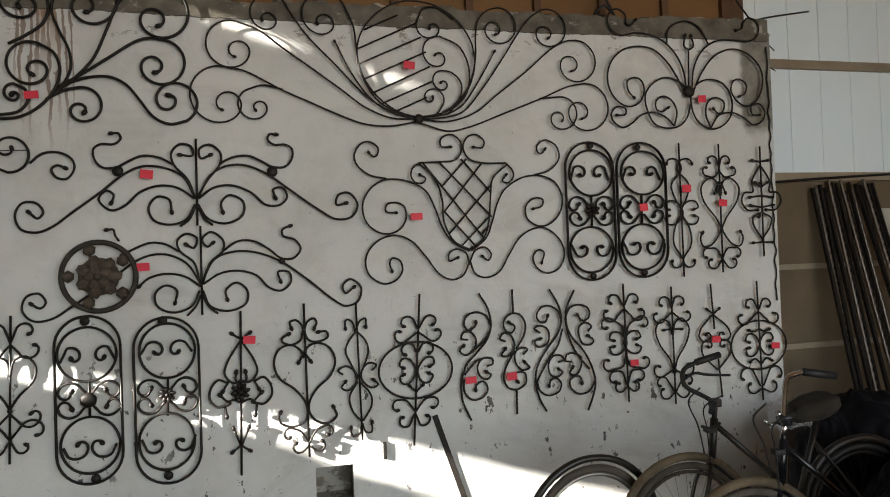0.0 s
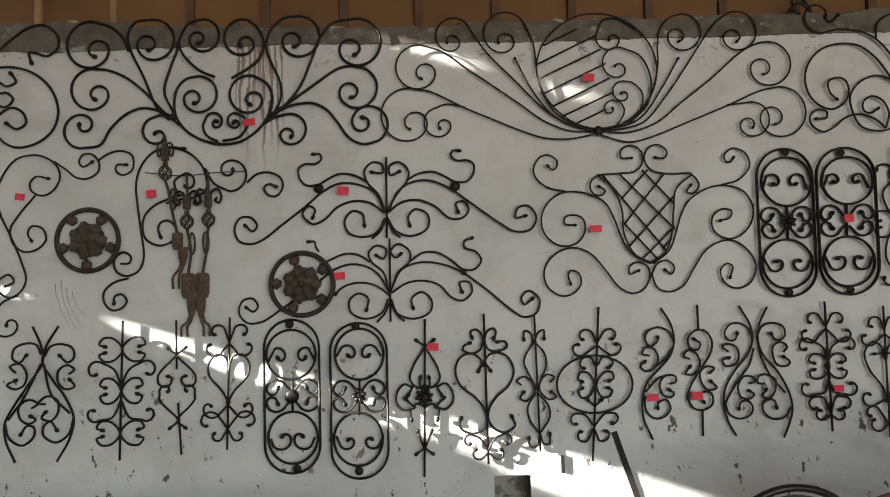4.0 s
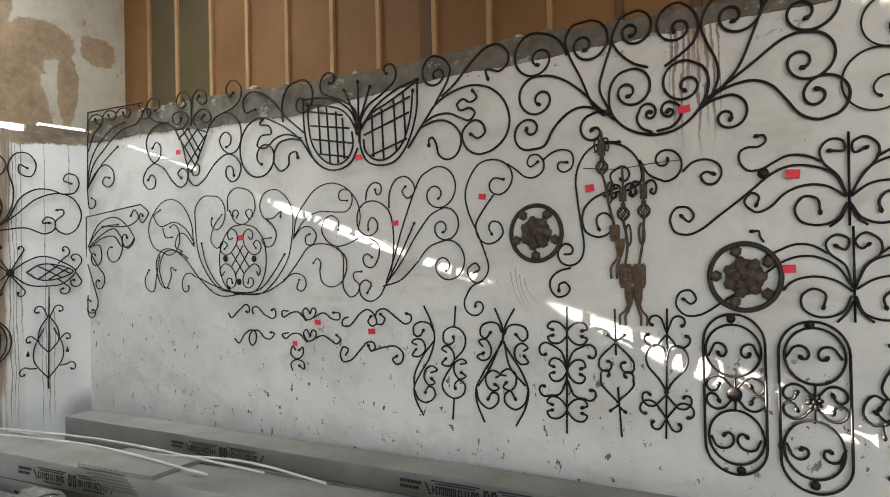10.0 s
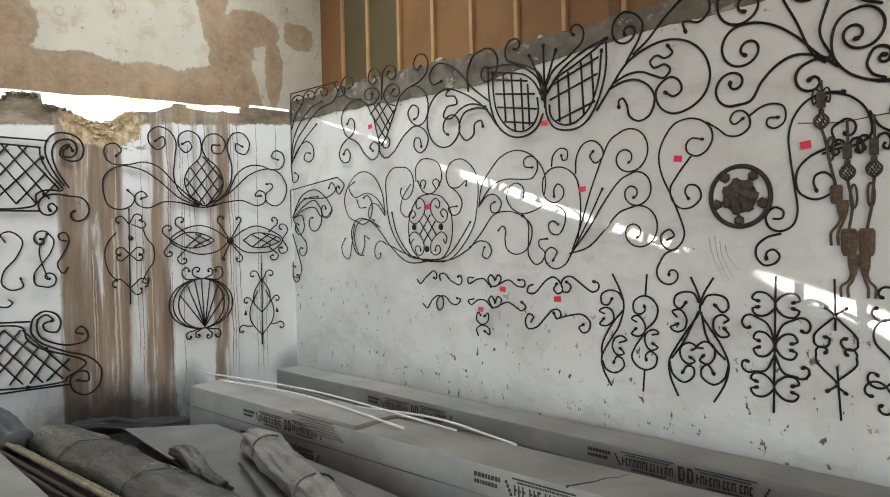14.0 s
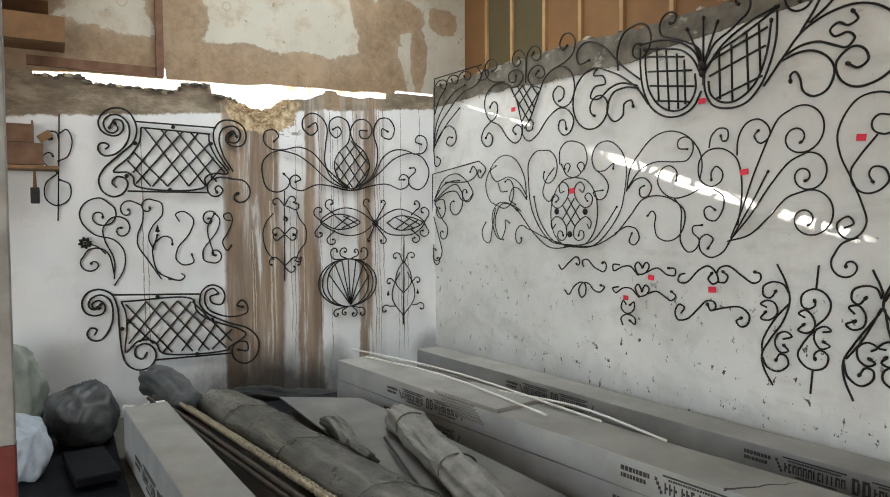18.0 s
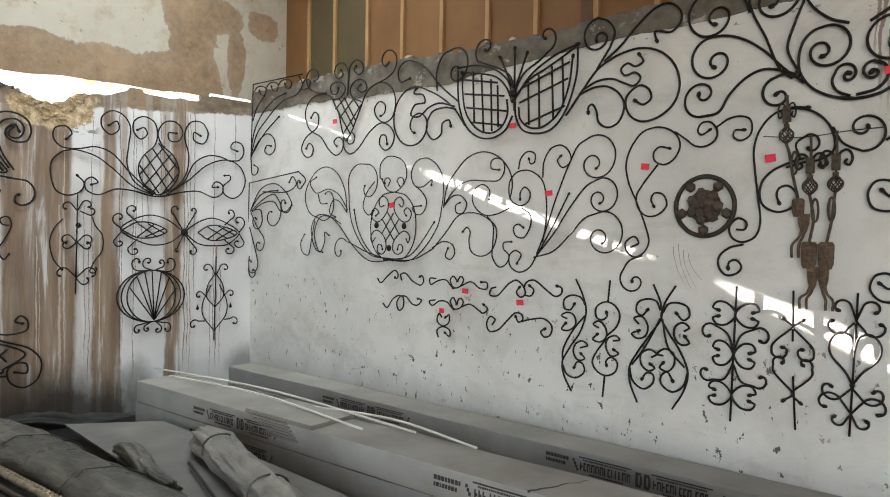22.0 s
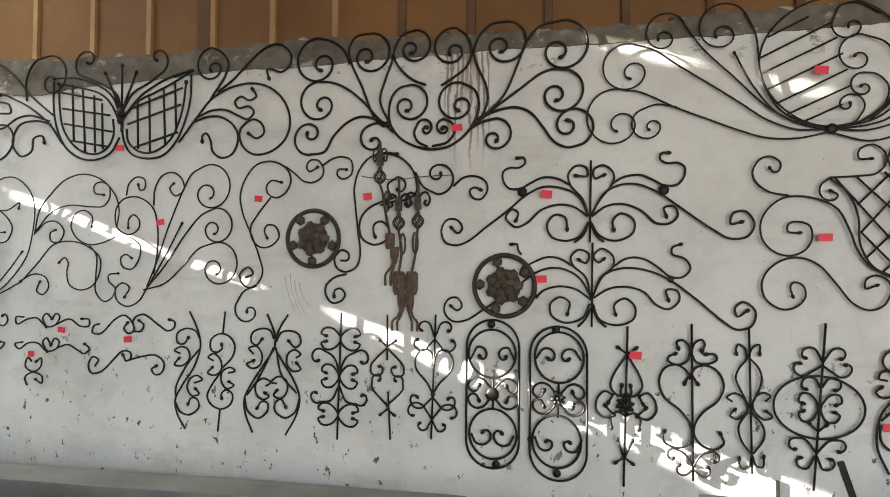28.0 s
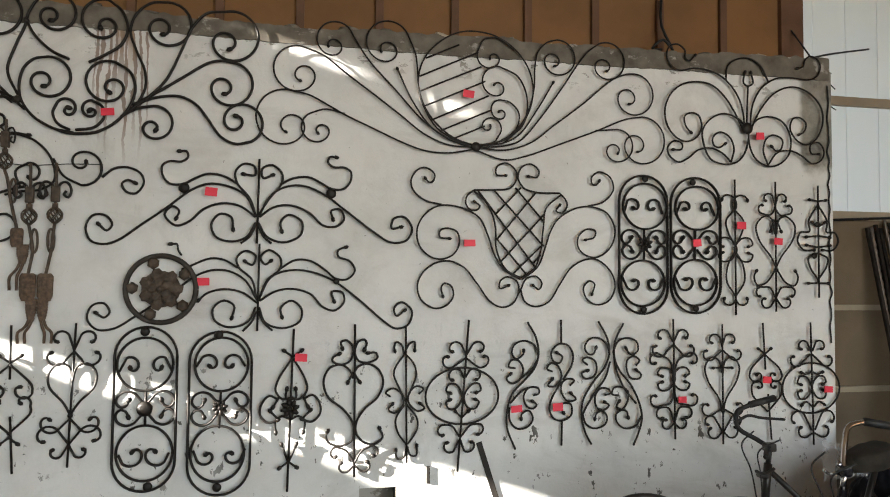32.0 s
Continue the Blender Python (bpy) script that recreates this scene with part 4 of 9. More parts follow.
root = carton("carton_stack", (-6.46, -3.49, 0), 3.2, (4.2, 0.29), (0.37,), "wide dusty grey carton with a torn end", ((0.5, 0.5), (1.6, 0.5)), material=M_CARTON_DUSTY)
bm, rnd = bmesh.new(), random.Random(5)
y = -0.145
while y < 0.13:
    w = rnd.uniform(0.012, 0.05)
    box(bm, (-0.004 - rnd.uniform(0, 0.02), y, 0.30 + rnd.uniform(0, 0.03)), (0.012, min(y + w, 0.14), 0.366 + rnd.uniform(-0.012, 0.008)), bevel=0.002)
    y += w + 0.002
part("torn_end", bm, M_PAPER, root, "torn pale carton edge")


def roll(name, pts, r, material, label, lumps=0.25, sides=40, flat=1.0, category="bundle"):
    """A wrapped bundle along a line: facetted section, long creases, a few cross ties."""
    line = smooth_line([Vector(p) for p in pts], 0.03)
    bm, n, rows = bmesh.new(), len(line), []
    for i, c in enumerate(line):
        d = (line[min(i + 1, n - 1)] - line[max(i - 1, 0)]).normalized()
        side = d.cross(Vector((0, 0, 1))).normalized()
        up, s = side.cross(d), i * 0.03
        neck = 1 - 0.5 * max(0, 1 - s * 5) ** 2 - 0.12 * lumps * max(0.0, math.sin(s * 4.2 + r * 40)) ** 6
        row = []
        for k in range(sides):
            a = 2 * math.pi * k / sides
            twist = a + 0.5 * s
            facet = 1 / max(abs(math.cos(twist * 1.0)), abs(math.sin(twist * 1.0))) ** 0.5
            crease = abs(noise.noise(Vector((math.cos(a) * 2.6, math.sin(a) * 2.6, s * 1.6 + r * 50))))
            fine = abs(noise.noise(Vector((math.cos(a) * 6, math.sin(a) * 6, s * 4.0))))
            rr = r * neck * (0.86 * facet + lumps * (0.25 - crease) + 0.5 * lumps * (0.2 - fine))
            row.append(bm.verts.new(c + side * math.cos(a) * rr + up * math.sin(a) * rr * flat))
        rows.append(row)
    for a, b in zip(rows, rows[1:]):
        for k in range(sides):
            bm.faces.new((a[k], a[(k + 1) % sides], b[(k + 1) % sides], b[k]))
    bm.faces.new(rows[0][::-1])
    bm.faces.new(rows[-1])
    return tagged(part(name, bm, material, smooth=True), label, category)


def package(name, a, b, w, h0, h1, material, label):
    """A long film-wrapped pack with sagging sides, taped bands and dusty creases."""
    root = empty(name, a, label, "wrapped package")
    a, b = Vector(a), Vector(b)
    root.rotation_euler = (0, 0, math.atan2(b.y - a.y, b.x - a.x))
    n, length, rows, bm = 150, (b - a).length, [], bmesh.new()
    sect = ((0, 0), (0.0, 0.5), (0.0, 0.80), (0.008, 0.84), (0.05, 0.90), (0.20, 0.985), (0.23, 1.0), (0.27, 1.0), (0.55, 0.955), (0.60, 0.94), (0.64, 0.915), (0.92, 0.74), (0.96, 0.70), (0.985, 0.64), (1.0, 0.5), (1.0, 0.0))
    for i in range(n + 1):
        x = length * i / n
        h = h0 + (h1 - h0) * i / n
        row = []
        for k, (u, v) in enumerate(sect):
            q = Vector((x * 2.2, u * 3 + v, 3.3))
            crease = abs(noise.noise(q * 1.6)) * 0.030 + abs(noise.noise(Vector((x * 7, u * 9, v * 5)))) * 0.012
            tuck = 0.7 + 0.3 * min(1.0, x / 0.35)
            row.append(bm.verts.new((x, (u - 0.5) * w * tuck + 0.02 * noise.noise(Vector((x * 1.5, k * 0.3, 0))), max(0.0, v * h * tuck - crease * (v > 0.1)))))
        rows.append(row)
    for p, q in zip(rows, rows[1:]):
        for k in range(len(sect) - 1):
            bm.faces.new((p[k], p[k + 1], q[k + 1], q[k]))
    bm.faces.new(rows[0][::-1])
    bm.faces.new(rows[-1])
    bmesh.ops.recalc_face_normals(bm, faces=bm.faces)
    part("film_wrap", bm, material, root, smooth=True)
    for x in (0.9, 1.75, 2.6):
        h = h0 + (h1 - h0) * x / length
        pts = [Vector((x + 0.01 * k, (u - 0.5) * w * 1.01, v * h + 0.003)) for k, (u, v) in enumerate(sect[1:-1])]
        part("tape_band", tube(bmesh.new(), pts, 0.004, 4), M_FILM_DARK, root, "dusty tape band")
    return root


package("wrapped_package", (-6.75, -2.96, 0), (-2.9, -2.44, 0), 0.46, 0.44, 0.40, M_FILM_DARK, "long pack wrapped in dusty dark film")
roll("crumpled_cloth", ((-7.45, -3.36, 0.30), (-7.2, -3.32, 0.36), (-6.9, -3.26, 0.36), (-6.4, -3.2, 0.30)), 0.135, M_SACK_DARK, "grey crumpled cloth over the pack end", 0.4, category="cloth")
# cloth roll added to darken the gap behind the pack
roll("gap_cloth", ((-8.1, -2.7, -0.16), (-8.05, -2.3, -0.10), (-7.95, -1.9, -0.18), (-7.9, -1.5, -0.24)), 0.12, M_CLOTH, "dark crumpled cloth added to darken the wall foot", 0.8, category="cloth")
film = roll("film_roll", ((-5.3, -2.06, 0.36), (-5.1, -2.08, 0.37), (-4.6, -2.16, 0.35), (-3.8, -2.28, 0.33), (-3.0, -2.4, 0.3)), 0.115, M_FILM, "crumpled roll of translucent packing film", 0.6, flat=0.85, category="film roll")
for p, d in (((-4.95, -2.1, 0.365), 0.11), ((-4.2, -2.22, 0.34), 0.118)):
    pts = [Vector((p[0] + 0.02 * math.sin(a * 2), p[1] + d * math.cos(a), p[2] + d * 0.86 * math.sin(a))) for a in (2 * math.pi * k / 24 for k in range(25))]
    part("tie_band", tube(bmesh.new(), pts, 0.006, 5), M_FILM_DARK, film, "twisted film tie")
roll("film_twist", ((-5.5, -2.5, 0.33), (-5.35, -2.46, 0.34), (-5.15, -2.48, 0.32), (-4.92, -2.51, 0.3), (-4.67, -2.51, 0.29)), 0.055, M_FILM_DARK, "small tied twist of dusty packing film", 0.9, category="film roll")
roll("foam_roll", ((-6.6, -2.02, 0.12), (-5.8, -1.92, 0.1), (-4.4, -1.75, 0.1), (-2.6, -1.5, 0.1)), 0.06, M_FILM, "long foam roll beside the carton stack", 0.15, category="foam roll")
bm = tube(bmesh.new(), [Vector((-5.0, -2.27, 0.315)), Vector((-4.4, -2.4, 0.305)), Vector((-3.6, -2.56, 0.30))], 0.009, 6)
tagged(part("thin_rod", bm, M_BLACK), "thin black rod lying on the grey board", "rod")
tagged(part("plank_pack", box(bmesh.new(), (0, -0.11, 0), (3.9, 0.1, 0.26), pose(-6.95, -3.31, 0, 0, 0, 8.6), 0.01), M_SHEET), "dusty plank pack under the trim rods", "board pack")
for i in range(7):
    y, z = -3.42 + 0.034 * i, 0.278 + 0.022 * (i % 2) + (0.03 if i in (3, 4) else 0)
    bm = bmesh.new()
    a, b = Vector((-6.9 + 0.05 * i, y, z + 0.02)), Vector((-3.0, y + 0.585, z))
    n = 260
    bead = i in (3, 4, 5)
    tube(bm, [a.lerp(b, k / n) for k in range(n + 1)], 0.016, 6, taper=(lambda s: 0.72 + 0.45 * (math.sin(s * 520) > 0)) if bead else None)
    tagged(part("trim_rod", bm, M_BRASS if bead else M_TRIM), "beaded brass-coloured trim rod" if bead else "thin dark brown trim rod lying in a bundle", "trim rod", "loose trim rods")


def sheet(name, corners, lift, label):
    """A loose board with a slight bow."""
    a, b, c, d = (Vector(p) for p in corners)
    bm, n = bmesh.new(), 10
    rows = []
    for k in (0.0, -0.012):
        rows.append([[bm.verts.new(a.lerp(b, i / n).lerp(d.lerp(c, i / n), j / n) + Vector((0, 0, k + lift * math.sin(math.pi * i / n) * math.sin(2.2 * j / n)))) for j in range(n + 1)] for i in range(n + 1)])
    for g, flip in ((rows[0], 0), (rows[1], 1)):
        for i in range(n):
            for j in range(n):
                q = (g[i][j], g[i + 1][j], g[i + 1][j + 1], g[i][j + 1])
                bm.faces.new(q[::-1] if flip else q)
    for i in range(n):
        for e in ((0, i, 0, i + 1), (n, i, n, i + 1), (i, 0, i + 1, 0), (i, n, i + 1, n)):
            bm.faces.new((rows[0][e[0]][e[1]], rows[0][e[2]][e[3]], rows[1][e[2]][e[3]], rows[1][e[0]][e[1]]))
    bmesh.ops.recalc_face_normals(bm, faces=bm.faces)
    return tagged(part(name, bm, M_SHEET), label, "board")


sheet("grey_board", ((-6.42, -2.52, 0.29), (-3.0, -2.46, 0.24), (-3.0, -1.72, 0.22), (-6.05, -1.98, 0.29)), 0.02, "loose grey board lying over the bundles")
# near-black block added so the gap at the wall foot reads as unlit
slab("void_block", (-7.42, -3.3, -0.32), (-6.4, -0.45, -0.004), M_UNLIT_BLACK, "near-black filler block for the dark void in the sunken strip", kind="")
bpy.data.objects["void_block"]["category"] = "board pack"
slab("pallet_base", (-6.3, -2.6, 0.0), (-2.6, -2.0, 0.2), M_SHEET, "flat grey packs under the pile", kind="")
bpy.data.objects["pallet_base"]["category"] = "board pack"
for i, (x0, y0, z0, x1, y1, z1) in enumerate(((-7.0, -1.66, 0.492, -4.1, -1.3, 0.496), (-6.6, -1.70, 0.494, -4.35, -1.5, 0.5), (-5.0, -1.4, 0.495, -3.65, -1.26, 0.5))):
    bm = tube(bmesh.new(), smooth_line([Vector((x0, y0, z0)), Vector(((x0 + x1) / 2, (y0 + y1) / 2 + 0.05, z0 + 0.03)), Vector((x1, y1, z1))], 0.1), 0.008, 4)
    tagged(part("plastic_strip", bm, M_PAPER), "thin white plastic strip on the cartons", "plastic strip", "white plastic strips")


def sack(at, size, material, label, seed, neck=False):
    """A slumped sack: flattened body with long pulled folds and a gathered neck."""
    bm = bmesh.new()
    bmesh.ops.create_icosphere(bm, subdivisions=5, radius=1)
    off = Vector((seed * 3.1, seed, 0))
    rnd = random.Random(int(seed * 10))
    planes = [(Vector((rnd.gauss(0, 1), rnd.gauss(0, 1), rnd.gauss(0, 0.8))).normalized(), rnd.uniform(0.70, 0.95)) for _ in range(22)]
    for v in bm.verts:
        p = v.co.copy()
        flat = min([1.12] + [d / p.dot(n) for n, d in planes if p.dot(n) > 0.05])
        a = math.atan2(p.y, p.x)
        q = Vector((p.x * 2.0, p.y * 2.0, p.z * 0.9 + 0.5 * p.x)) + off
        ridge = 1 - abs(noise.noise(q * 1.5)) * 2.4
        fine = 1 - abs(noise.noise(q * 3.6 + off)) * 2.2
        pull = 0.05 * math.sin(a * 9 + 5 * noise.noise(p * 1.3 + off)) * max(0.0, p.z)
        boxy = 1 / max(abs(p.x), abs(p.y), abs(p.z)) ** 0.45
        v.co = p * (0.70 * flat + 0.26 * boxy + 0.07 * ridge + 0.03 * fine + 0.6 * pull)
        top = max(0.0, p.z - 0.62) / 0.38
        if neck:
            v.co.x *= 1 - 0.75 * min(1.0, top * 1.6) * (1 - 0.5 * top)
            v.co.y *= 1 - 0.75 * min(1.0, top * 1.6) * (1 - 0.5 * top)
            v.co.z += 0.22 * top
        v.co.z = max(v.co.z, -0.8)
    bm.transform(Matrix.Diagonal((*size, 1)) @ Matrix.Rotation(0.16 * math.sin(seed * 7), 4, "X"))
    ob = part("sack", bm, material, smooth=True)
    ob.location = (at[0], at[1], at[2] + size[2] * 0.8)
    return tagged(ob, label, "sack", "heaped sacks")


sack((-7.7, -4.36, 0), (0.34, 0.26, 0.40), M_SACK_GREEN, "tall dusty green woven sack", 1.0)
sack((-6.4, -4.27, 0), (0.28, 0.22, 0.22), M_SACK, "tied pale blue woven sack with a gathered neck", 2.0, True)
sack((-6.98, -3.87, 0.0), (0.32, 0.25, 0.26), M_SACK_DARK, "crumpled dark grey plastic sack", 3.0)
# box coloured near black for the shade the sacks cast on it
tagged(part("flat_box", box(bmesh.new(), (-0.30, -0.13, 0.0), (0.30, 0.13, 0.06), pose(-6.15, -3.86, 0.05, 0, 0, 6), 0.012), M_UNLIT_BLACK), "low box coloured near black, on the shade sheet", "box")

# black sheet laid where the floor between the sacks lies in shade
bm = bmesh.new()
n = 24
grid = [[bm.verts.new((-8.2 + 3.6 * i / n, -4.75 + 1.08 * j / n, 0.012 + 0.05 * abs(noise.noise(Vector((i * 0.5, j * 0.4, 2)))))) for j in range(n + 1)] for i in range(n + 1)]
for i in range(n):
    for j in range(n):
        bm.faces.new((grid[i][j], grid[i + 1][j], grid[i + 1][j + 1], grid[i][j + 1]))
tagged(part("shade_sheet", bm, M_UNLIT_BLACK, smooth=True), "black sheet added for the shade under the sacks", "plastic sheet")

# ---- left wall fittings ----
slab("roof_beam", (-8.36, -4.7, 3.24), (-7.95, -3.9, 3.46), M_BEAM, "rough sawn wooden beam end", kind="")
bpy.data.objects["roof_beam"]["category"] = "beam"
slab("wall_batten", (-8.356, -3.125, 3.10), (-8.30, -3.056, 5.4), M_CRATE, "brown upright strip between boards")
slab("wall_batten_low", (-8.355, -4.2, 3.10), (-8.31, -3.13, 3.185), M_CRATE, "brown strip along the board edge")
slab("roof_beam_upper", (-8.36, -4.8, 3.57), (-7.92, -4.02, 3.8), M_BEAM, "second rough sawn beam end above", kind="")
bpy.data.objects["roof_beam_upper"]["category"] = "beam"
bpy.data.objects["roof_beam_upper"].name = "roof_beam"
sh = empty("wall_shelf", (-8.36, -4.25, 2.15), "small wooden wall shelf with a crate and a hanging brush", "shelf")
part("shelf_board", box(bmesh.new(), (0, -0.35, 0.0), (0.32, 0.28, 0.03), bevel=0.006), M_BEAM, sh)
part("box_block", box(bmesh.new(), (0.02, -0.32, 0.034), (0.31, 0.16, 0.225), bevel=0.008), M_CRATE, sh, "reddish wooden block")
bm = bmesh.new()
for lo, hi in (((0.02, -0.30, 0.23), (0.30, 0.09, 0.245)), ((0.02, -0.30, 0.245), (0.035, 0.09, 0.42)), ((0.285, -0.30, 0.245), (0.30, 0.09, 0.36)),
               ((0.035, 0.075, 0.245), (0.285, 0.09, 0.42)), ((0.035, -0.30, 0.245), (0.285, -0.285, 0.42))):
    box(bm, lo, hi)
part("crate", bm, M_CRATE, sh, "small open wooden crate")
part("scraper", box(bmesh.new(), (0.20, -0.012, 0.0), (0.22, 0.10, 0.07), pose(0.02, 0.16, 0.24, 35, 0, 0), 0.004), M_BEAM, sh)
bm = tube(bmesh.new(), [Vector((0.28, 0.09, 0.02)), Vector((0.28, 0.09, -0.06)), Vector((0.28, 0.09, -0.16))], 0.012, 8, taper=lambda s: 0.5 + 0.9 * s)
part("handle", bm, M_BEAM, sh, "wooden brush handle")
part("brush", box(bmesh.new(), (0.255, 0.055, -0.30), (0.305, 0.125, -0.16), bevel=0.01), M_BLACK, sh, "dark worn brush head")

# painted steel post beside the sacks
post = empty("steel_post", (-4.24, -4.225, 0), "worn grey steel post with a red painted foot", "post")
part("shaft", box(bmesh.new(), (-0.04, -0.047, 0.83), (0.04, 0.047, 5.4), bevel=0.006), M_POST, post)
part("foot", box(bmesh.new(), (-0.041, -0.048, 0.0), (0.041, 0.048, 0.83), bevel=0.006), M_POST_RED, post, "dull red paint")
part("plate", box(bmesh.new(), (-0.09, -0.09, 0.0), (0.09, 0.09, 0.012), bevel=0.003), M_POST_RED, post)

# ---- wall things ----


def rosette(at, r, turn, label):
    """A cast iron wheel with a petal rosette and five knobs."""
    root = empty("wheel_ornament", at, label, "iron wheel", "cast iron wheels")
    ring = [Vector((math.cos(a) * r, 0, math.sin(a) * r)) for a in (2 * math.pi * k / 40 for k in range(41))]
    part("rim", tube(bmesh.new(), ring, r * 0.08, 8, cap=False), M_RIM, root, smooth=True)
    part("back_plate", tube(bmesh.new(), [Vector((0, 0.012, 0)), Vector((0, 0.002, 0)), Vector((0, -0.006, 0))], r * 0.55, 20), M_RUST, root)
    for ringn, (rad, n, sz) in enumerate(((0.45, 7, 0.2), (0.24, 5, 0.17))):
        for k in range(n):
            a = 2 * math.pi * k / n + ringn * 0.5
            bm = bmesh.new()
            blob(bm, (0, 0, 0), (r * sz * 1.15, r * 0.09, r * sz), Matrix.Translation((math.cos(a) * r * rad, -0.012 - 0.012 * ringn, math.sin(a) * r * rad)) @ Matrix.Rotation(-a, 4, "Y") @ Matrix.Rotation(0.35, 4, "Z"))
            part("petal", bm, M_RUST, root)
    part("hub", blob(bmesh.new(), (0, -0.035, 0), (r * 0.12, r * 0.1, r * 0.12)), M_RUST, root, smooth=True)
    for k in range(5):
        a = radians(turn + 72 * k)
        part("knob", blob(bmesh.new(), (math.cos(a) * r * 0.8, -0.01, math.sin(a) * r * 0.8), (r * 0.19, r * 0.13, r * 0.19)), M_RUST, root, smooth=True)
    return root


for i, (x, z, h) in enumerate(((-3.15, 1.62, 0.26), (-3.115, 1.64, 0.3), (-3.085, 1.60, 0.24), (-3.05, 1.58, 0.17))):
    pts = [Vector((x + 0.10 * t * t + 0.006 * noise.noise(Vector((i, t * 4, 0))), 0.001, z - h * t)) for t in (j / 10 for j in range(11))]
    bm = tube(bmesh.new(), pts, 0.0032, 4, taper=lambda t: 1.0 - 0.6 * t)
    ob = part("scratch_mark", bm, M_CARTON)
    ob.parent = bpy.data.objects["wall_north"]
rosette((-2.94, -0.04, 1.868), 0.179, 270, "cast iron wheel with a brown flower centre")
rosette((-1.70, -0.05, 1.586), 0.18, 250, "larger cast iron wheel with a brown flower centre")


def embossed_plate(at, h, widths, bulge=0.016, tooth=0.0):
    """A forged plate: widths runs down its height, the front swells, the sides may be toothed."""
    bm, n, m, front, back = bmesh.new(), 16, 6, [], []
    for i in range(n + 1):
        t = i / n
        w = ramp_through(t, *widths) * (1 - tooth * (i % 2)) / 2
        for rows, depth in ((front, 1), (back, 0)):
            row = []
            for j in range(m + 1):
                a = 2 * j / m - 1
                out = (0.004 + bulge * (1 - a * a) * math.sin(math.pi * (0.08 + 0.84 * t))) * depth - 0.004 * (1 - depth)
                out += depth * 0.003 * noise.noise(Vector((at[0] * 30 + a * 3, t * 9, at[2] * 5)))
                row.append(bm.verts.new((at[0] + a * w, at[1] - out, at[2] - h * t)))
            rows.append(row)
    for i in range(n):
        for j in range(m):
            bm.faces.new((front[i][j], front[i + 1][j], front[i + 1][j + 1], front[i][j + 1]))
            bm.faces.new((back[i][j], back[i][j + 1], back[i + 1][j + 1], back[i + 1][j]))
        bm.faces.new((front[i][0], back[i][0], back[i + 1][0], front[i + 1][0]))
        bm.faces.new((front[i][m], front[i + 1][m], back[i + 1][m], back[i][m]))
    for j in range(m):
        bm.faces.new((front[0][j], front[0][j + 1], back[0][j + 1], back[0][j]))
        bm.faces.new((front[n][j], back[n][j], back[n][j + 1], front[n][j + 1]))
    return bm


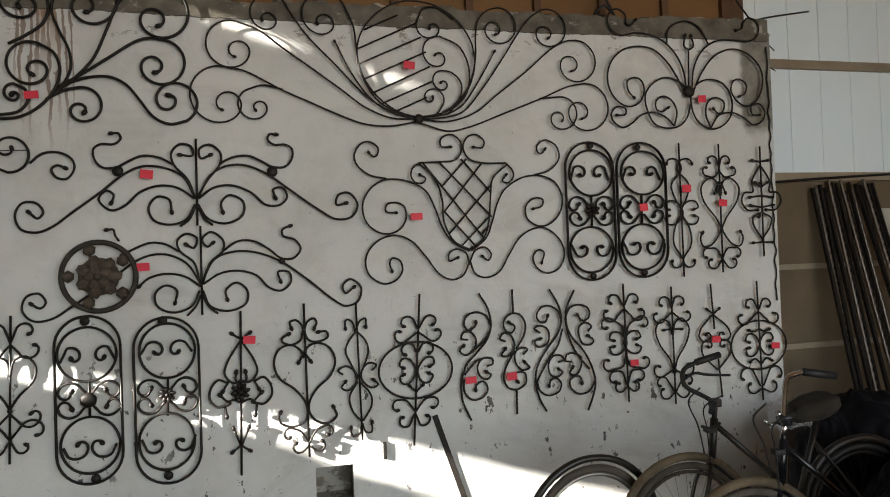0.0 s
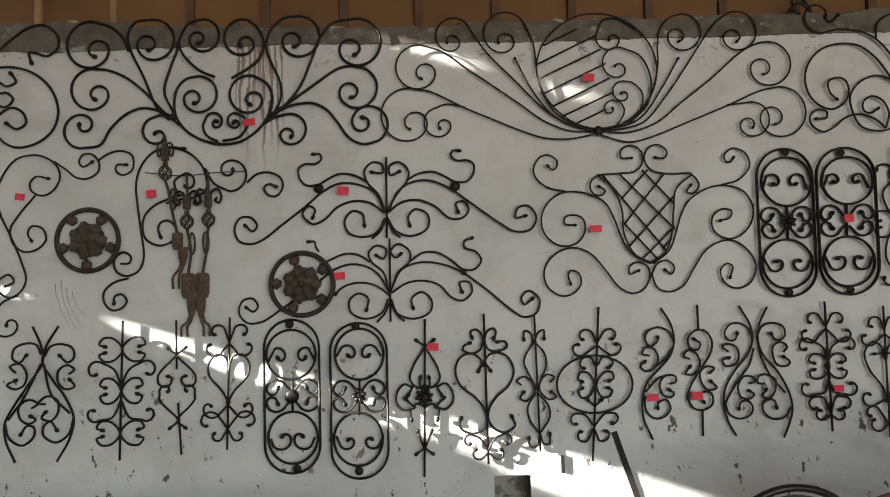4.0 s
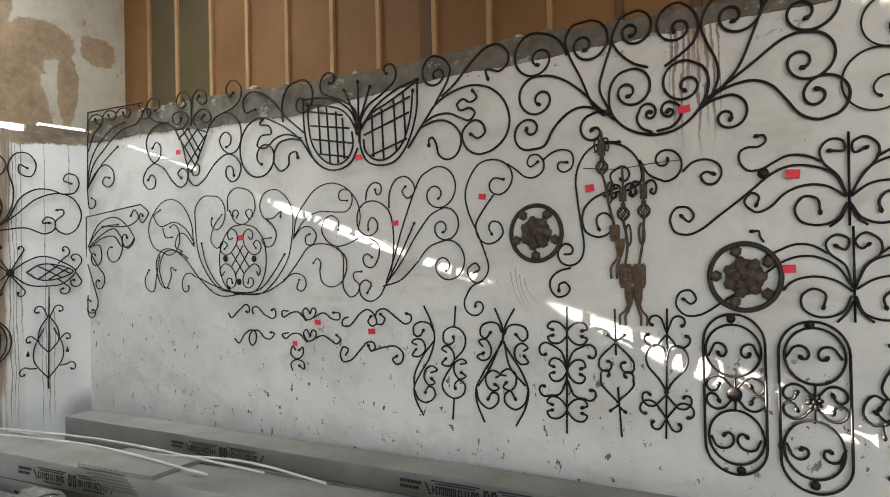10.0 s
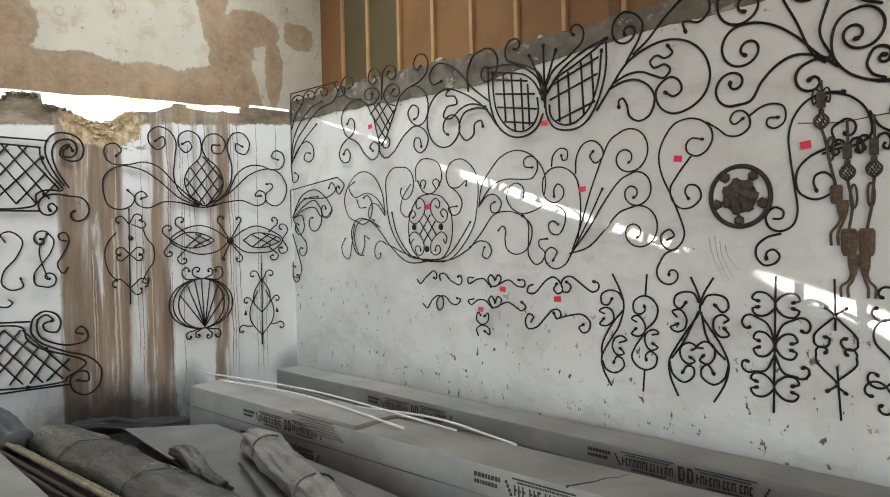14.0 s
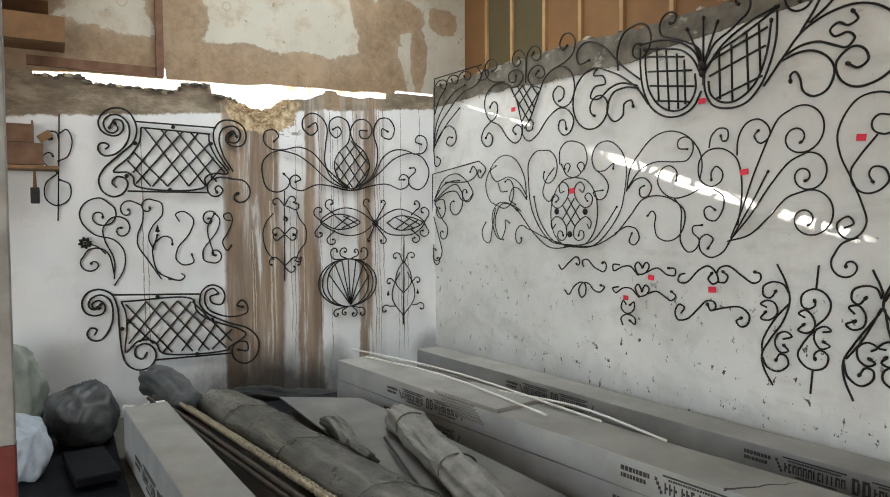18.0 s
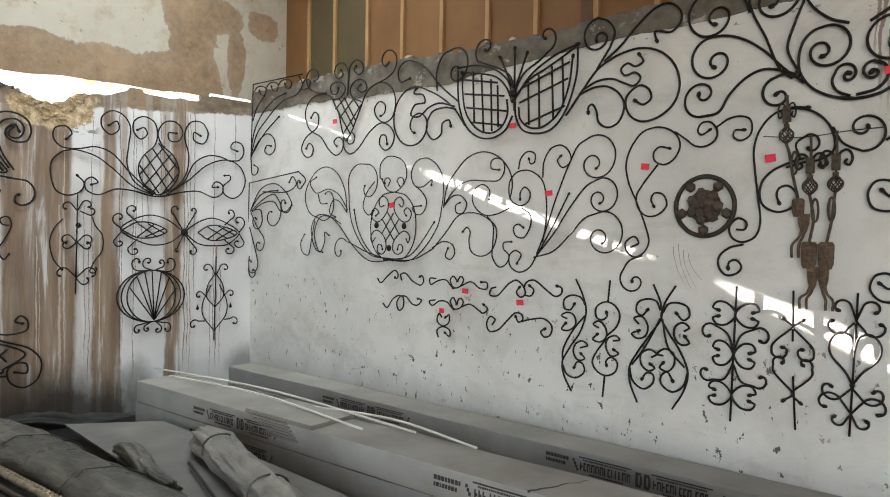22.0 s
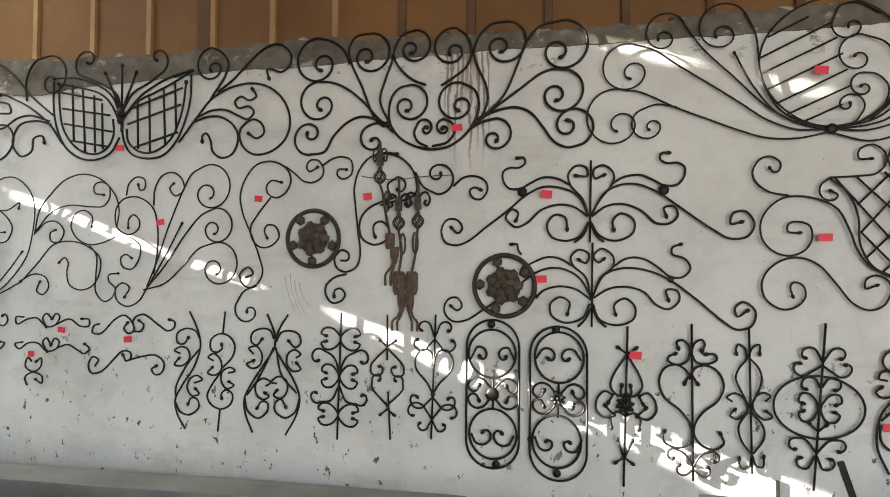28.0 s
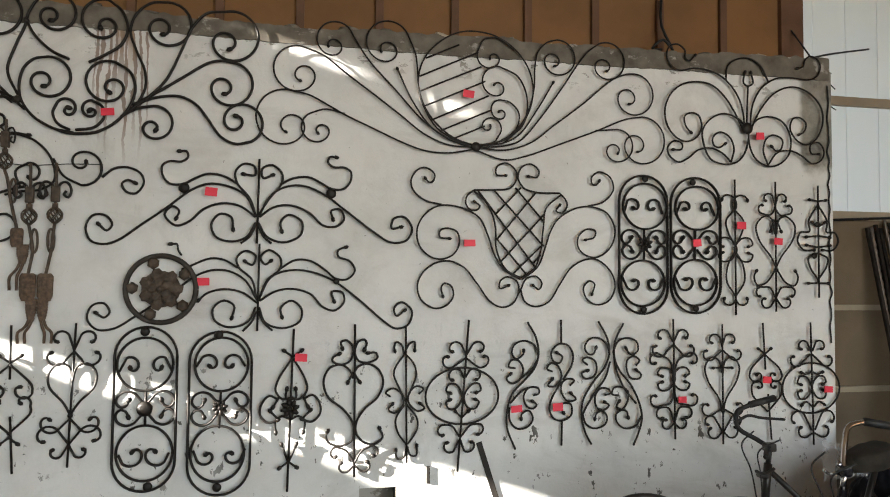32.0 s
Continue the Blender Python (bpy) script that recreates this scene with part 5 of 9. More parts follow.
def hanger(u, top, ball_z, bend, plates, foot, label, hooks=1):
    """A hanging forged piece: hooks, lattice basket, bent straps, plates, two legs with knees."""
    root = empty("hanging_ornament", (u, -0.05, top), label, "ironwork", "hanging iron ornaments")

    def P(x, z, y=0.0):
        return Vector((x, y, z - top))
    first = plates[0]
    part("stem", tube(bmesh.new(), smooth_line([P(0, top), P(0.003, ball_z + 0.12), P(0.0, ball_z + 0.045)]), 0.008, 6), M_RUST, root, smooth=True)
    part("strap", tube(bmesh.new(), smooth_line([P(0, ball_z - 0.045), P(bend * 0.5, ball_z - 0.1), P(bend, (ball_z + first[1]) / 2 - 0.03), P(first[0], first[1] - 0.01)]), 0.0085, 6), M_RUST, root, smooth=True)
    part("clasp", box(bmesh.new(), P(-0.02, ball_z + 0.07, -0.014), P(0.02, ball_z + 0.155, 0.012), bevel=0.005), M_RUST, root)
    part("collar", tube(bmesh.new(), [P(0, ball_z + 0.062), P(0, ball_z + 0.052), P(0, ball_z + 0.042)], 0.015, 8), M_RUST, root)
    for s in (-1, 1):
        k = 1.0 if hooks else 0.6
        pts = [P(0, ball_z + 0.11), P(s * 0.024 * k, ball_z + 0.168), P(s * 0.055 * k, ball_z + 0.175), P(s * 0.077 * k, ball_z + 0.135), P(s * 0.062 * k, ball_z + 0.095), P(s * 0.04 * k, ball_z + 0.11), P(s * 0.052 * k, ball_z + 0.13)]
        part("hook", tube(bmesh.new(), smooth_line(pts), 0.0075 if hooks else 0.005, 5), M_IRON, root, smooth=True)
    for k in range(6):
        a = k * math.pi / 3
        for tw in (1.9, -1.9):
            pts = [P(math.cos(a + t * tw) * 0.037 * math.sin(math.pi * t) ** 0.8, ball_z + 0.047 - 0.094 * t, math.sin(a + t * tw) * 0.037 * math.sin(math.pi * t) ** 0.8) for t in (i / 12 for i in range(13))]
            part("basket_wire", tube(bmesh.new(), pts, 0.0036, 4), M_RUST, root)
    # open oval loop beside the strap
    mid = (ball_z + first[1]) / 2 + 0.02
    loop = [P(bend + 0.016 * math.cos(a) * (1 if bend >= 0 else -1) + bend * 0.3, mid + 0.062 * math.sin(a)) for a in (2 * math.pi * k / 20 for k in range(21))]
    part("loop", tube(bmesh.new(), loop, 0.0065, 5, cap=False), M_RUST, root, smooth=True)
    for dx, z, h, w in plates[:-1]:
        part("shield", embossed_plate(P(dx, z), h, ((0.0, w * 0.72), (0.1, w), (0.8, w * 0.96), (1.0, w * 0.7)), 0.02), M_LEAF, root, "rust brown embossed shield")
    dx, z, h, w = plates[-1]
    part("leaf_skirt", embossed_plate(P(dx, z), h, ((0.0, w), (0.55, w * 0.92), (1.0, w * 0.5)), 0.012, 0.14), M_LEAF, root, "rust brown toothed leaf")
    z -= h
    for s in (-1, 1):
        pts = [P(dx + s * w * 0.13, z + 0.012), P(dx + s * w * 0.16 + foot[0] * 0.4, z - 0.03), P(dx + s * 0.017 + foot[0], (z + foot[1]) / 2), P(dx + s * 0.017 + foot[0], foot[1])]
        part("leg", tube(bmesh.new(), smooth_line(pts), 0.0075, 5), M_LEAF, root, smooth=True)


hanger(-2.485, 2.47, 2.25, 0.035, ((0.07, 1.90, 0.10, 0.062), (0.10, 1.815, 0.10, 0.062)), (-0.04, 1.575), "rusty hanging ornament with a wire basket", 0)
hanger(-2.36, 2.24, 1.963, 0.022, ((0.004, 1.665, 0.145, 0.078), (0.024, 1.53, 0.115, 0.058)), (-0.042, 1.30), "rusty hanging ornament with leafy legs")
hanger(-2.236, 2.25, 1.972, -0.012, ((-0.036, 1.665, 0.145, 0.078), (-0.046, 1.53, 0.115, 0.058)), (0.03, 1.30), "rusty hanging ornament with curled hooks")
tagged(part("metal_strip", box(bmesh.new(), (-0.017, -0.003, -0.29), (0.017, 0.003, 0.29), pose(0.165, -0.006, 0.42, 0, -18, 0), 0.001), M_ROD), "dark steel strip leaning on the wall", "metal strip")
tagged(part("wall_hook", box(bmesh.new(), (-0.235, -0.014, 0.47), (-0.215, 0.0, 0.57), bevel=0.003), M_ROD), "short dark peg in the wall", "peg")
cable("cable", ((-2.62, -0.012, 2.26), (-2.4, -0.02, 2.235), (-2.2, -0.015, 2.25), (-2.02, -0.012, 2.255)), 0.0025, "thin wire that the ornaments hang from")
cable("cable", ((2.72, 1.44, 2.2), (3.4, 1.42, 2.2), (4.2, 1.42, 2.24), (5.2, 1.42, 2.28), (6.6, 1.42, 2.25)), 0.012, "black cable along the wooden rail")
cable("cable", ((2.5, 0.42, 3.22), (2.75, 0.6, 3.34), (3.2, 0.9, 3.52), (3.9, 1.2, 3.72)), 0.008, "black wire running from the wall end")
cable("cable", ((2.5, 0.41, 3.5), (2.51, 0.2, 3.2), (2.487, 0.08, 3.0), (2.487, 0.06, 2.8)), 0.006, "frayed black wire at the wall corner")
cable("cable", [(2.445 + 0.022 * noise.noise(Vector((k * 0.7, 2, 0))), -0.008 - 0.006 * (k % 2), 2.96 - 0.055 * k) for k in range(32)], 0.005, "thin dark frayed wire down the wall end")
cable("cable", ((2.49, 0.2, 3.18), (2.54, 0.19, 3.10), (2.60, 0.18, 3.06), (2.66, 0.17, 3.0)), 0.004, "loose frayed wire end at the wall corner")
cable("cable", ((2.56, 0.19, 3.085), (2.60, 0.19, 3.10), (2.64, 0.18, 3.115)), 0.003, "loose frayed wire end at the wall corner")
cable("cable", ((2.485, 0.12, 2.92), (2.55, 0.12, 2.88), (2.62, 0.12, 2.84)), 0.004, "loose frayed wire end at the wall corner")
cable("cable", ((1.45, 0.36, 3.26), (1.35, 0.3, 3.24), (1.42, 0.28, 3.3), (1.5, 0.3, 3.24), (1.44, 0.34, 3.42), (1.46, 0.38, 3.62)), 0.01, "tangled black wire on the wall top")

# ---- bicycles ----


def bicycle(at, turn, frame_mat, bar_mat, label, bars, lever, saddle=True):
    """A roadster facing -x, its rear wheel at x = 1.05."""
    root = empty("bicycle", at, label, "bicycle", "parked bicycles")
    root.rotation_euler = (0, 0, radians(turn))
    root.scale = (0.92, 0.92, 0.92)
    R = 0.335
    for x in (0.0, 1.05):
        ring = lambda r: [Vector((x + r * math.cos(a), 0, R + r * math.sin(a))) for a in (2 * math.pi * k / 48 for k in range(49))]
        # rear wheel parts take dark materials for the unlit corner they stand in
        wheel = part("wheel", tube(bmesh.new(), ring(R - 0.016), 0.018, 8, cap=False), M_TYRE if x == 0 else M_BLACK, root, "worn dusty tyre", smooth=True)
        part("rim", tube(bmesh.new(), ring(R - 0.047), 0.010, 6, cap=False), M_TYRE if x == 0 else M_ROD, wheel, smooth=True)
        part("hub", tube(bmesh.new(), [Vector((x, -0.05, R)), Vector((x, 0, R)), Vector((x, 0.05, R))], 0.022, 8), M_CHROME_DULL, wheel)
        bm = bmesh.new()
        for k in range(28):
            a = 2 * math.pi * k / 28
            tube(bm, [Vector((x, 0.03 * (-1) ** k, R)), Vector((x + (R - 0.05) * math.cos(a), 0, R + (R - 0.05) * math.sin(a)))], 0.0016, 3, cap=False)
        part("spokes", bm, M_CHROME_DULL if x == 0 else M_ROD, wheel)
        arc = [Vector((x + (R + 0.03) * math.cos(a), 0, R + (R + 0.03) * math.sin(a))) for a in (radians(20 + 7.5 * k) for k in range(21))]
        part("mudguard", tube(bmesh.new(), arc, 0.022, 8, cap=False), M_GUARD if x == 0 else frame_mat, root, "dusty mudguard" if x == 0 else "", smooth=True)
    head_lo, head_hi = Vector((0.15, 0, 0.66)), Vector((0.175, 0, 0.88))
    bb, seat_pt = Vector((0.62, 0, 0.29)), Vector((0.76, 0, 0.72))
    for name, a, b, r in (("top_tube", head_hi - Vector((0, 0, 0.03)), Vector((0.66, 0, 0.42)), 0.015), ("down_tube", head_lo, bb, 0.018), ("seat_tube", bb, seat_pt + Vector((0.03, 0, 0.1)), 0.016),
                          ("head_tube", head_lo, head_hi, 0.02), ("stem", head_hi, head_hi + Vector((0.01, 0, 0.08)), 0.013)):
        part(name, tube(bmesh.new(), [a, a.lerp(b, 0.5), b], r, 8), bar_mat if name == "stem" else frame_mat, root, smooth=True)
    for s in (-0.05, 0.05):
        part("fork_blade", tube(bmesh.new(), smooth_line([head_lo, Vector((0.1, s, 0.58)), Vector((0.03, s, R))]), 0.011, 6), frame_mat, root, smooth=True)
        part("chain_stay", tube(bmesh.new(), [bb, Vector((0.8, s, R)), Vector((1.05, s, R))], 0.009, 6), frame_mat, root)
        part("seat_stay", tube(bmesh.new(), [seat_pt, Vector((0.9, s, 0.52)), Vector((1.05, s, R))], 0.008, 6), frame_mat, root)
    top = head_hi + Vector((0.01, 0, 0.08))
    for line, grip in bars:
        pts = [top + Vector(p) for p in line]
        part("handlebar", tube(bmesh.new(), smooth_line(pts), 0.0125, 8), bar_mat, root, smooth=True)
        if grip:
            part("grip", tube(bmesh.new(), [pts[-1], pts[-1].lerp(top + Vector(grip), 0.5), top + Vector(grip)], 0.019, 8), M_BLACK, root, "black rubber grip", smooth=True)
    for line in lever:
        part("brake_lever", tube(bmesh.new(), smooth_line([top + Vector(p) for p in line]), 0.008, 5), bar_mat, root, smooth=True)
    for s in (-1, 1):
        cab = [top + Vector((-0.02, s * 0.1, 0.06)), top + Vector((-0.11, s * 0.07, 0.0)), top + Vector((-0.08, s * 0.04, -0.12)), head_lo + Vector((-0.02, s * 0.02, 0))]
        part("brake_cable", tube(bmesh.new(), smooth_line(cab), 0.004, 4), M_BLACK, root, smooth=True)
    part("clamp", box(bmesh.new(), top + Vector((-0.03, -0.024, -0.02)), top + Vector((0.024, 0.024, 0.022)), bevel=0.008), frame_mat, root)
    part("lamp_bracket", box(bmesh.new(), (0.12, -0.024, 0.81), (0.17, 0.024, 0.835), bevel=0.008), M_BLACK, root)
    part("crank", tube(bmesh.new(), [bb + Vector((-0.12, -0.06, -0.12)), bb + Vector((0, -0.05, 0)), bb + Vector((0.12, 0.06, 0.12))], 0.01, 6), M_CHROME_DULL, root)
    if saddle:
        bm = bmesh.new()
        bmesh.ops.create_icosphere(bm, subdivisions=4, radius=1)
        for v in bm.verts:
            p = v.co / max(abs(v.co.x), abs(v.co.y), abs(v.co.z)) ** 0.55
            p *= 1 + 0.07 * noise.noise(v.co * 2.3)
            v.co = Vector((p.x * 0.135, p.y * (0.10 if p.x > 0 else max(0.03, 0.10 + 0.05 * p.x)), p.z * 0.055 + 0.03 * p.x))
        bm.transform(Matrix.Translation((0.76, 0, 0.89)))
        part("saddle", bm, M_SADDLE, root, "worn dark saddle", smooth=True)
        for u in (0.70, 0.82):
            ring = [Vector((u, 0.05 + 0.016 * math.cos(a), 0.83 + 0.03 * math.sin(a))) for a in (2 * math.pi * k / 12 for k in range(13))]
            part("saddle_spring", tube(bmesh.new(), ring, 0.004, 4, cap=False), M_CHROME_DULL, root)
    return root


bicycle((1.05, -1.05, 0), -1, M_FRAME, M_BLACK, "old black step-through bicycle with dusty mudguards",
        ((((0, 0, 0), (-0.04, 0.05, 0.03), (-0.11, 0.10, 0.08), (-0.09, 0.14, 0.15), (0.0, 0.16, 0.185)), (0.15, 0.17, 0.215)),
         (((0, 0, 0), (-0.05, -0.05, 0.01), (-0.09, -0.10, 0.0), (-0.12, -0.14, -0.01)), None)),
        (((-0.10, 0.13, 0.10), (-0.02, 0.15, 0.13), (0.06, 0.16, 0.115), (0.21, 0.17, 0.10)), ((-0.02, -0.06, -0.09), (-0.1, -0.1, -0.1), (-0.16, -0.12, -0.08))))
bicycle((1.10, -1.44, 0), -4, M_FRAME_BLUE, M_CHROME, "dark step-through bicycle with a chrome handlebar",
        ((((0, 0, 0), (0.01, 0.02, 0.03), (0.05, 0.06, 0.12), (0.09, 0.09, 0.175), (0.18, 0.10, 0.195)), (0.35, 0.10, 0.165)),
         (((0, 0, 0), (-0.03, -0.03, 0.0), (-0.06, -0.06, 0.03), (-0.09, -0.08, 0.06)), None)),
        (((0.0, 0.02, 0.0), (-0.05, 0.03, -0.02), (-0.08, 0.03, 0.0)),), saddle=False)
root = empty("spare_wheel", (0.61, -0.97, 0), "loose dusty bicycle wheel with a dark mudguard", "wheel")
root.rotation_euler = (0, 0, radians(4))
ring = lambda r: [Vector((r * math.cos(a), 0, 0.315 + r * math.sin(a))) for a in (2 * math.pi * k / 48 for k in range(49))]
part("tyre", tube(bmesh.new(), ring(0.296), 0.019, 8, cap=False), M_TYRE, root, smooth=True)
part("rim", tube(bmesh.new(), ring(0.27), 0.011, 6, cap=False), M_CHROME_DULL, root, smooth=True)
arc = [Vector((0.345 * math.cos(a), 0, 0.315 + 0.345 * math.sin(a))) for a in (radians(15 + 7.5 * k) for k in range(21))]
part("mudguard", tube(bmesh.new(), arc, 0.018, 6, cap=False), M_FRAME, root, "dark mudguard", smooth=True)
# near-black sacks added to fill the unlit corner round the bicycles
sack((2.12, -0.74, 0), (0.20, 0.15, 0.41), M_UNLIT_BLACK, "black filler sack for the dark corner behind the bicycles", 8.0)
sack((2.55, -0.62, 0), (0.42, 0.36, 0.42), M_UNLIT_BLACK, "wide black filler sack for the dark corner behind the bicycles", 7.0)
sack((3.1, -0.95, 0), (0.42, 0.42, 0.44), M_UNLIT_BLACK, "black filler sack for the dark corner beside the wall end", 9.0)
sack((2.35, -1.18, 0), (0.34, 0.22, 0.36), M_UNLIT_BLACK, "low black filler sack darkening the space under the saddles", 6.0)
sack((1.50, -1.80, 0), (0.23, 0.14, 0.42), M_UNLIT_BLACK, "black filler heap added to hide the rear wheels", 5.0)
# clear film pulled over the saddle
bm, n = bmesh.new(), 18
grid = [[bm.verts.new((1.62 + 0.26 * i / n + 0.02 * noise.noise(Vector((i * 0.4, j * 0.3, 1))), -0.92 + 0.06 * noise.noise(Vector((i * 0.35, j * 0.35, 5))),
                       0.68 + 0.2 * j / n * (1 - 0.5 * i / n) + 0.03 * noise.noise(Vector((i * 0.5, j * 0.2, 9))))) for j in range(n + 1)] for i in range(n + 1)]
for i in range(n):
    for j in range(n):
        bm.faces.new((grid[i][j], grid[i + 1][j], grid[i + 1][j + 1], grid[i][j + 1]))
M_CLEAR = mat("clear_film", 0.15)
M_CLEAR.node_tree.nodes["Principled BSDF"].inputs["Alpha"].default_value = 0.22
ob = tagged(part("clear_film", bm, M_CLEAR, smooth=True), "crumpled clear plastic film hung on the saddle", "plastic film")

# ---- forged ironwork ----

iron("fan_panel", "wide black iron fan panel with a striped round centre", 0, 0.039, 2.446, .0065)
rod((0.038, 2.439, -0.123, 2.444, -0.27, 2.501, -0.412, 2.606, -0.568, 2.719, -0.721, 2.826, -0.856, 2.926, -0.976, 2.971), (-1.004, 2.841, 540))
rod((0.038, 2.429, -0.144, 2.489, -0.281, 2.583, -0.433, 2.742, -0.601, 2.918, -0.694, 3.058), (-0.794, 3.024, 540))
rod((0.038, 2.429, -0.127, 2.496, -0.213, 2.559, -0.299, 2.723, -0.314, 2.857, -0.329, 2.974, -0.377, 3.089), (-0.49, 3.03, 540))
rod((0.039, 2.446, -0.089, 2.471, -0.219, 2.535, -0.344, 2.696, -0.435, 2.879))
rod((0.038, 2.426, -0.125, 2.397, -0.273, 2.405, -0.417, 2.453, -0.574, 2.521, -0.729, 2.589, -0.939, 2.695, -1.014, 2.708), (-1.069, 2.559, 540))
rod((-0.734, 2.598, -0.845, 2.618, -0.921, 2.594), (-0.89, 2.513, 480))
rod((0.038, 2.439, 0.216, 2.428, 0.386, 2.484, 0.522, 2.59, 0.709, 2.733, 0.905, 2.897, 0.997, 2.939, 1.051, 2.945), (1.049, 2.814, 540))
rod((0.038, 2.419, 0.214, 2.37, 0.334, 2.392, 0.576, 2.484, 0.814, 2.578, 0.997, 2.656, 1.101, 2.676), (1.106, 2.527, 540))
rod((0.795, 2.574, 0.926, 2.588), (0.937, 2.486, 500))
rod((0.219, 2.492, 0.327, 2.603, 0.378, 2.716, 0.399, 2.82, 0.404, 2.957, 0.426, 3.044, 0.481, 3.102, 0.543, 3.122), (0.55, 3.012, 540))
rod((0.038, 2.436, 0.217, 2.455, 0.313, 2.49, 0.438, 2.632, 0.567, 2.812, 0.671, 2.968, 0.749, 3.066, 0.817, 3.118), (0.869, 3.012, 540))
rod((0.039, 2.446, 0.218, 2.475, 0.307, 2.527, 0.419, 2.683, 0.522, 2.858))
rod((0.039, 2.446, -0.088, 2.484, -0.202, 2.568, -0.28, 2.681, -0.311, 2.812, -0.284, 2.935, -0.195, 3.048, -0.083, 3.117, 0.019, 3.135, 0.155, 3.116, 0.274, 3.047, 0.358, 2.938, 0.392, 2.819, 0.377, 2.699, 0.32, 2.585, 0.219, 2.492, 0.039, 2.446), end=0)
bar((-0.267, 2.952, -0.068, 3.047))
bar((-0.304, 2.842, 0.049, 3.009))
bar((-0.297, 2.756, 0.069, 2.923))
bar((-0.277, 2.665, 0.094, 2.836))
bar((-0.234, 2.584, 0.114, 2.749))
bar((-0.17, 2.529, 0.135, 2.666))
bar((-0.088, 2.487, 0.091, 2.567))
rod((0.218, 2.475, 0.334, 2.596, 0.354, 2.75, 0.296, 2.877, 0.186, 2.931), (0.169, 2.839, 430))
rod((0.166, 2.468, 0.283, 2.551, 0.305, 2.653, 0.248, 2.72, 0.193, 2.731), (0.191, 2.671, 420))
rod((0.039, 2.452, 0.142, 2.467, 0.185, 2.522), (0.131, 2.555, 420))
rod((0.274, 3.037, 0.172, 3.103, 0.086, 3.092, 0.049, 3.023), (0.116, 2.992, 400))
ball(0.038, 2.439, .03)
tag(-0.012, 2.749)

iron("palmette_panel", "black iron palmette panel with curled leaves", 0, 1.829, 2.647, .0075, 0.047)
bar((1.827, 2.617, 1.841, 2.914))
rod((1.815, 2.62, 1.808, 2.731, 1.771, 2.841, 1.694, 2.938, 1.587, 2.996, 1.467, 3.009, 1.359, 2.99, 1.298, 3.023, 1.273, 3.076, 1.295, 3.139, 1.347, 3.156, 1.4, 3.119, 1.402, 3.072, 1.429, 3.055, 1.471, 3.093))
rod((1.803, 2.635, 1.75, 2.73, 1.673, 2.838, 1.583, 2.908, 1.475, 2.922, 1.371, 2.896, 1.293, 2.825, 1.258, 2.731, 1.273, 2.634, 1.329, 2.563, 1.406, 2.536, 1.475, 2.566, 1.51, 2.629, 1.493, 2.701, 1.446, 2.721, 1.394, 2.698, 1.399, 2.637, 1.437, 2.594))
rod((1.844, 2.621, 1.777, 2.693, 1.668, 2.727, 1.573, 2.688, 1.517, 2.614, 1.525, 2.52, 1.573, 2.429, 1.669, 2.401, 1.752, 2.417, 1.808, 2.473, 1.837, 2.562, 1.84, 2.617), end=0)
rod((1.715, 2.416, 1.736, 2.508, 1.702, 2.581, 1.638, 2.606, 1.588, 2.568, 1.594, 2.521, 1.633, 2.507, 1.675, 2.533))
rod((1.715, 2.416, 1.656, 2.471, 1.564, 2.502, 1.483, 2.483, 1.413, 2.428, 1.349, 2.402, 1.284, 2.444, 1.274, 2.491, 1.316, 2.534, 1.374, 2.521, 1.372, 2.485, 1.313, 2.48))
rod((1.856, 2.621, 1.877, 2.796, 1.941, 2.91, 2.041, 2.977, 2.157, 2.993, 2.286, 2.987, 2.358, 3.02, 2.379, 3.09, 2.35, 3.134, 2.294, 3.143, 2.262, 3.111, 2.251, 3.073, 2.208, 3.059))
rod((1.861, 2.636, 1.934, 2.772, 2.024, 2.875, 2.124, 2.924, 2.21, 2.927, 2.307, 2.885, 2.378, 2.8, 2.386, 2.697, 2.337, 2.594, 2.265, 2.554, 2.193, 2.579, 2.145, 2.654, 2.165, 2.718, 2.213, 2.731, 2.263, 2.694, 2.247, 2.637, 2.208, 2.617))
rod((1.848, 2.621, 1.902, 2.697, 1.987, 2.725, 2.083, 2.701, 2.143, 2.616, 2.137, 2.492, 2.07, 2.42, 1.984, 2.4, 1.902, 2.437, 1.859, 2.499, 1.842, 2.584, 1.844, 2.617), end=0)
rod((1.98, 2.408, 1.947, 2.5, 1.967, 2.575, 2.023, 2.606, 2.086, 2.577, 2.074, 2.514, 2.04, 2.502, 2.007, 2.531))
rod((1.98, 2.408, 2.047, 2.491, 2.146, 2.507, 2.231, 2.474, 2.302, 2.43, 2.374, 2.457, 2.394, 2.518, 2.353, 2.571, 2.291, 2.551, 2.297, 2.498, 2.349, 2.495))
rod((1.686, 2.948, 1.698, 3.037, 1.766, 3.088, 1.85, 3.1, 1.931, 3.059, 1.989, 2.957), end=0)
rod((1.841, 2.914, 1.809, 2.935, 1.82, 3.006))
rod((1.841, 2.914, 1.88, 2.937, 1.866, 3.007))
ball(1.828, 2.639, .04)
tag(1.909, 2.589)

iron("heart_panel", "large black iron panel with a heart of scrolls", 0, -2.156, 2.422, .010)
rod((-2.264, 2.436, -2.21, 2.418, -2.16, 2.412, -2.11, 2.414, -2.062, 2.423), end=0)
rod((-2.471, 2.566, -2.53, 2.619, -2.621, 2.827, -2.695, 2.983, -2.713, 3.076, -2.667, 3.149, -2.557, 3.163), (-2.56, 3.042, 540))
rod((-2.436, 2.59, -2.497, 2.732, -2.462, 2.87, -2.421, 2.978, -2.404, 3.056, -2.353, 3.136, -2.268, 3.16), (-2.271, 3.063, 540))
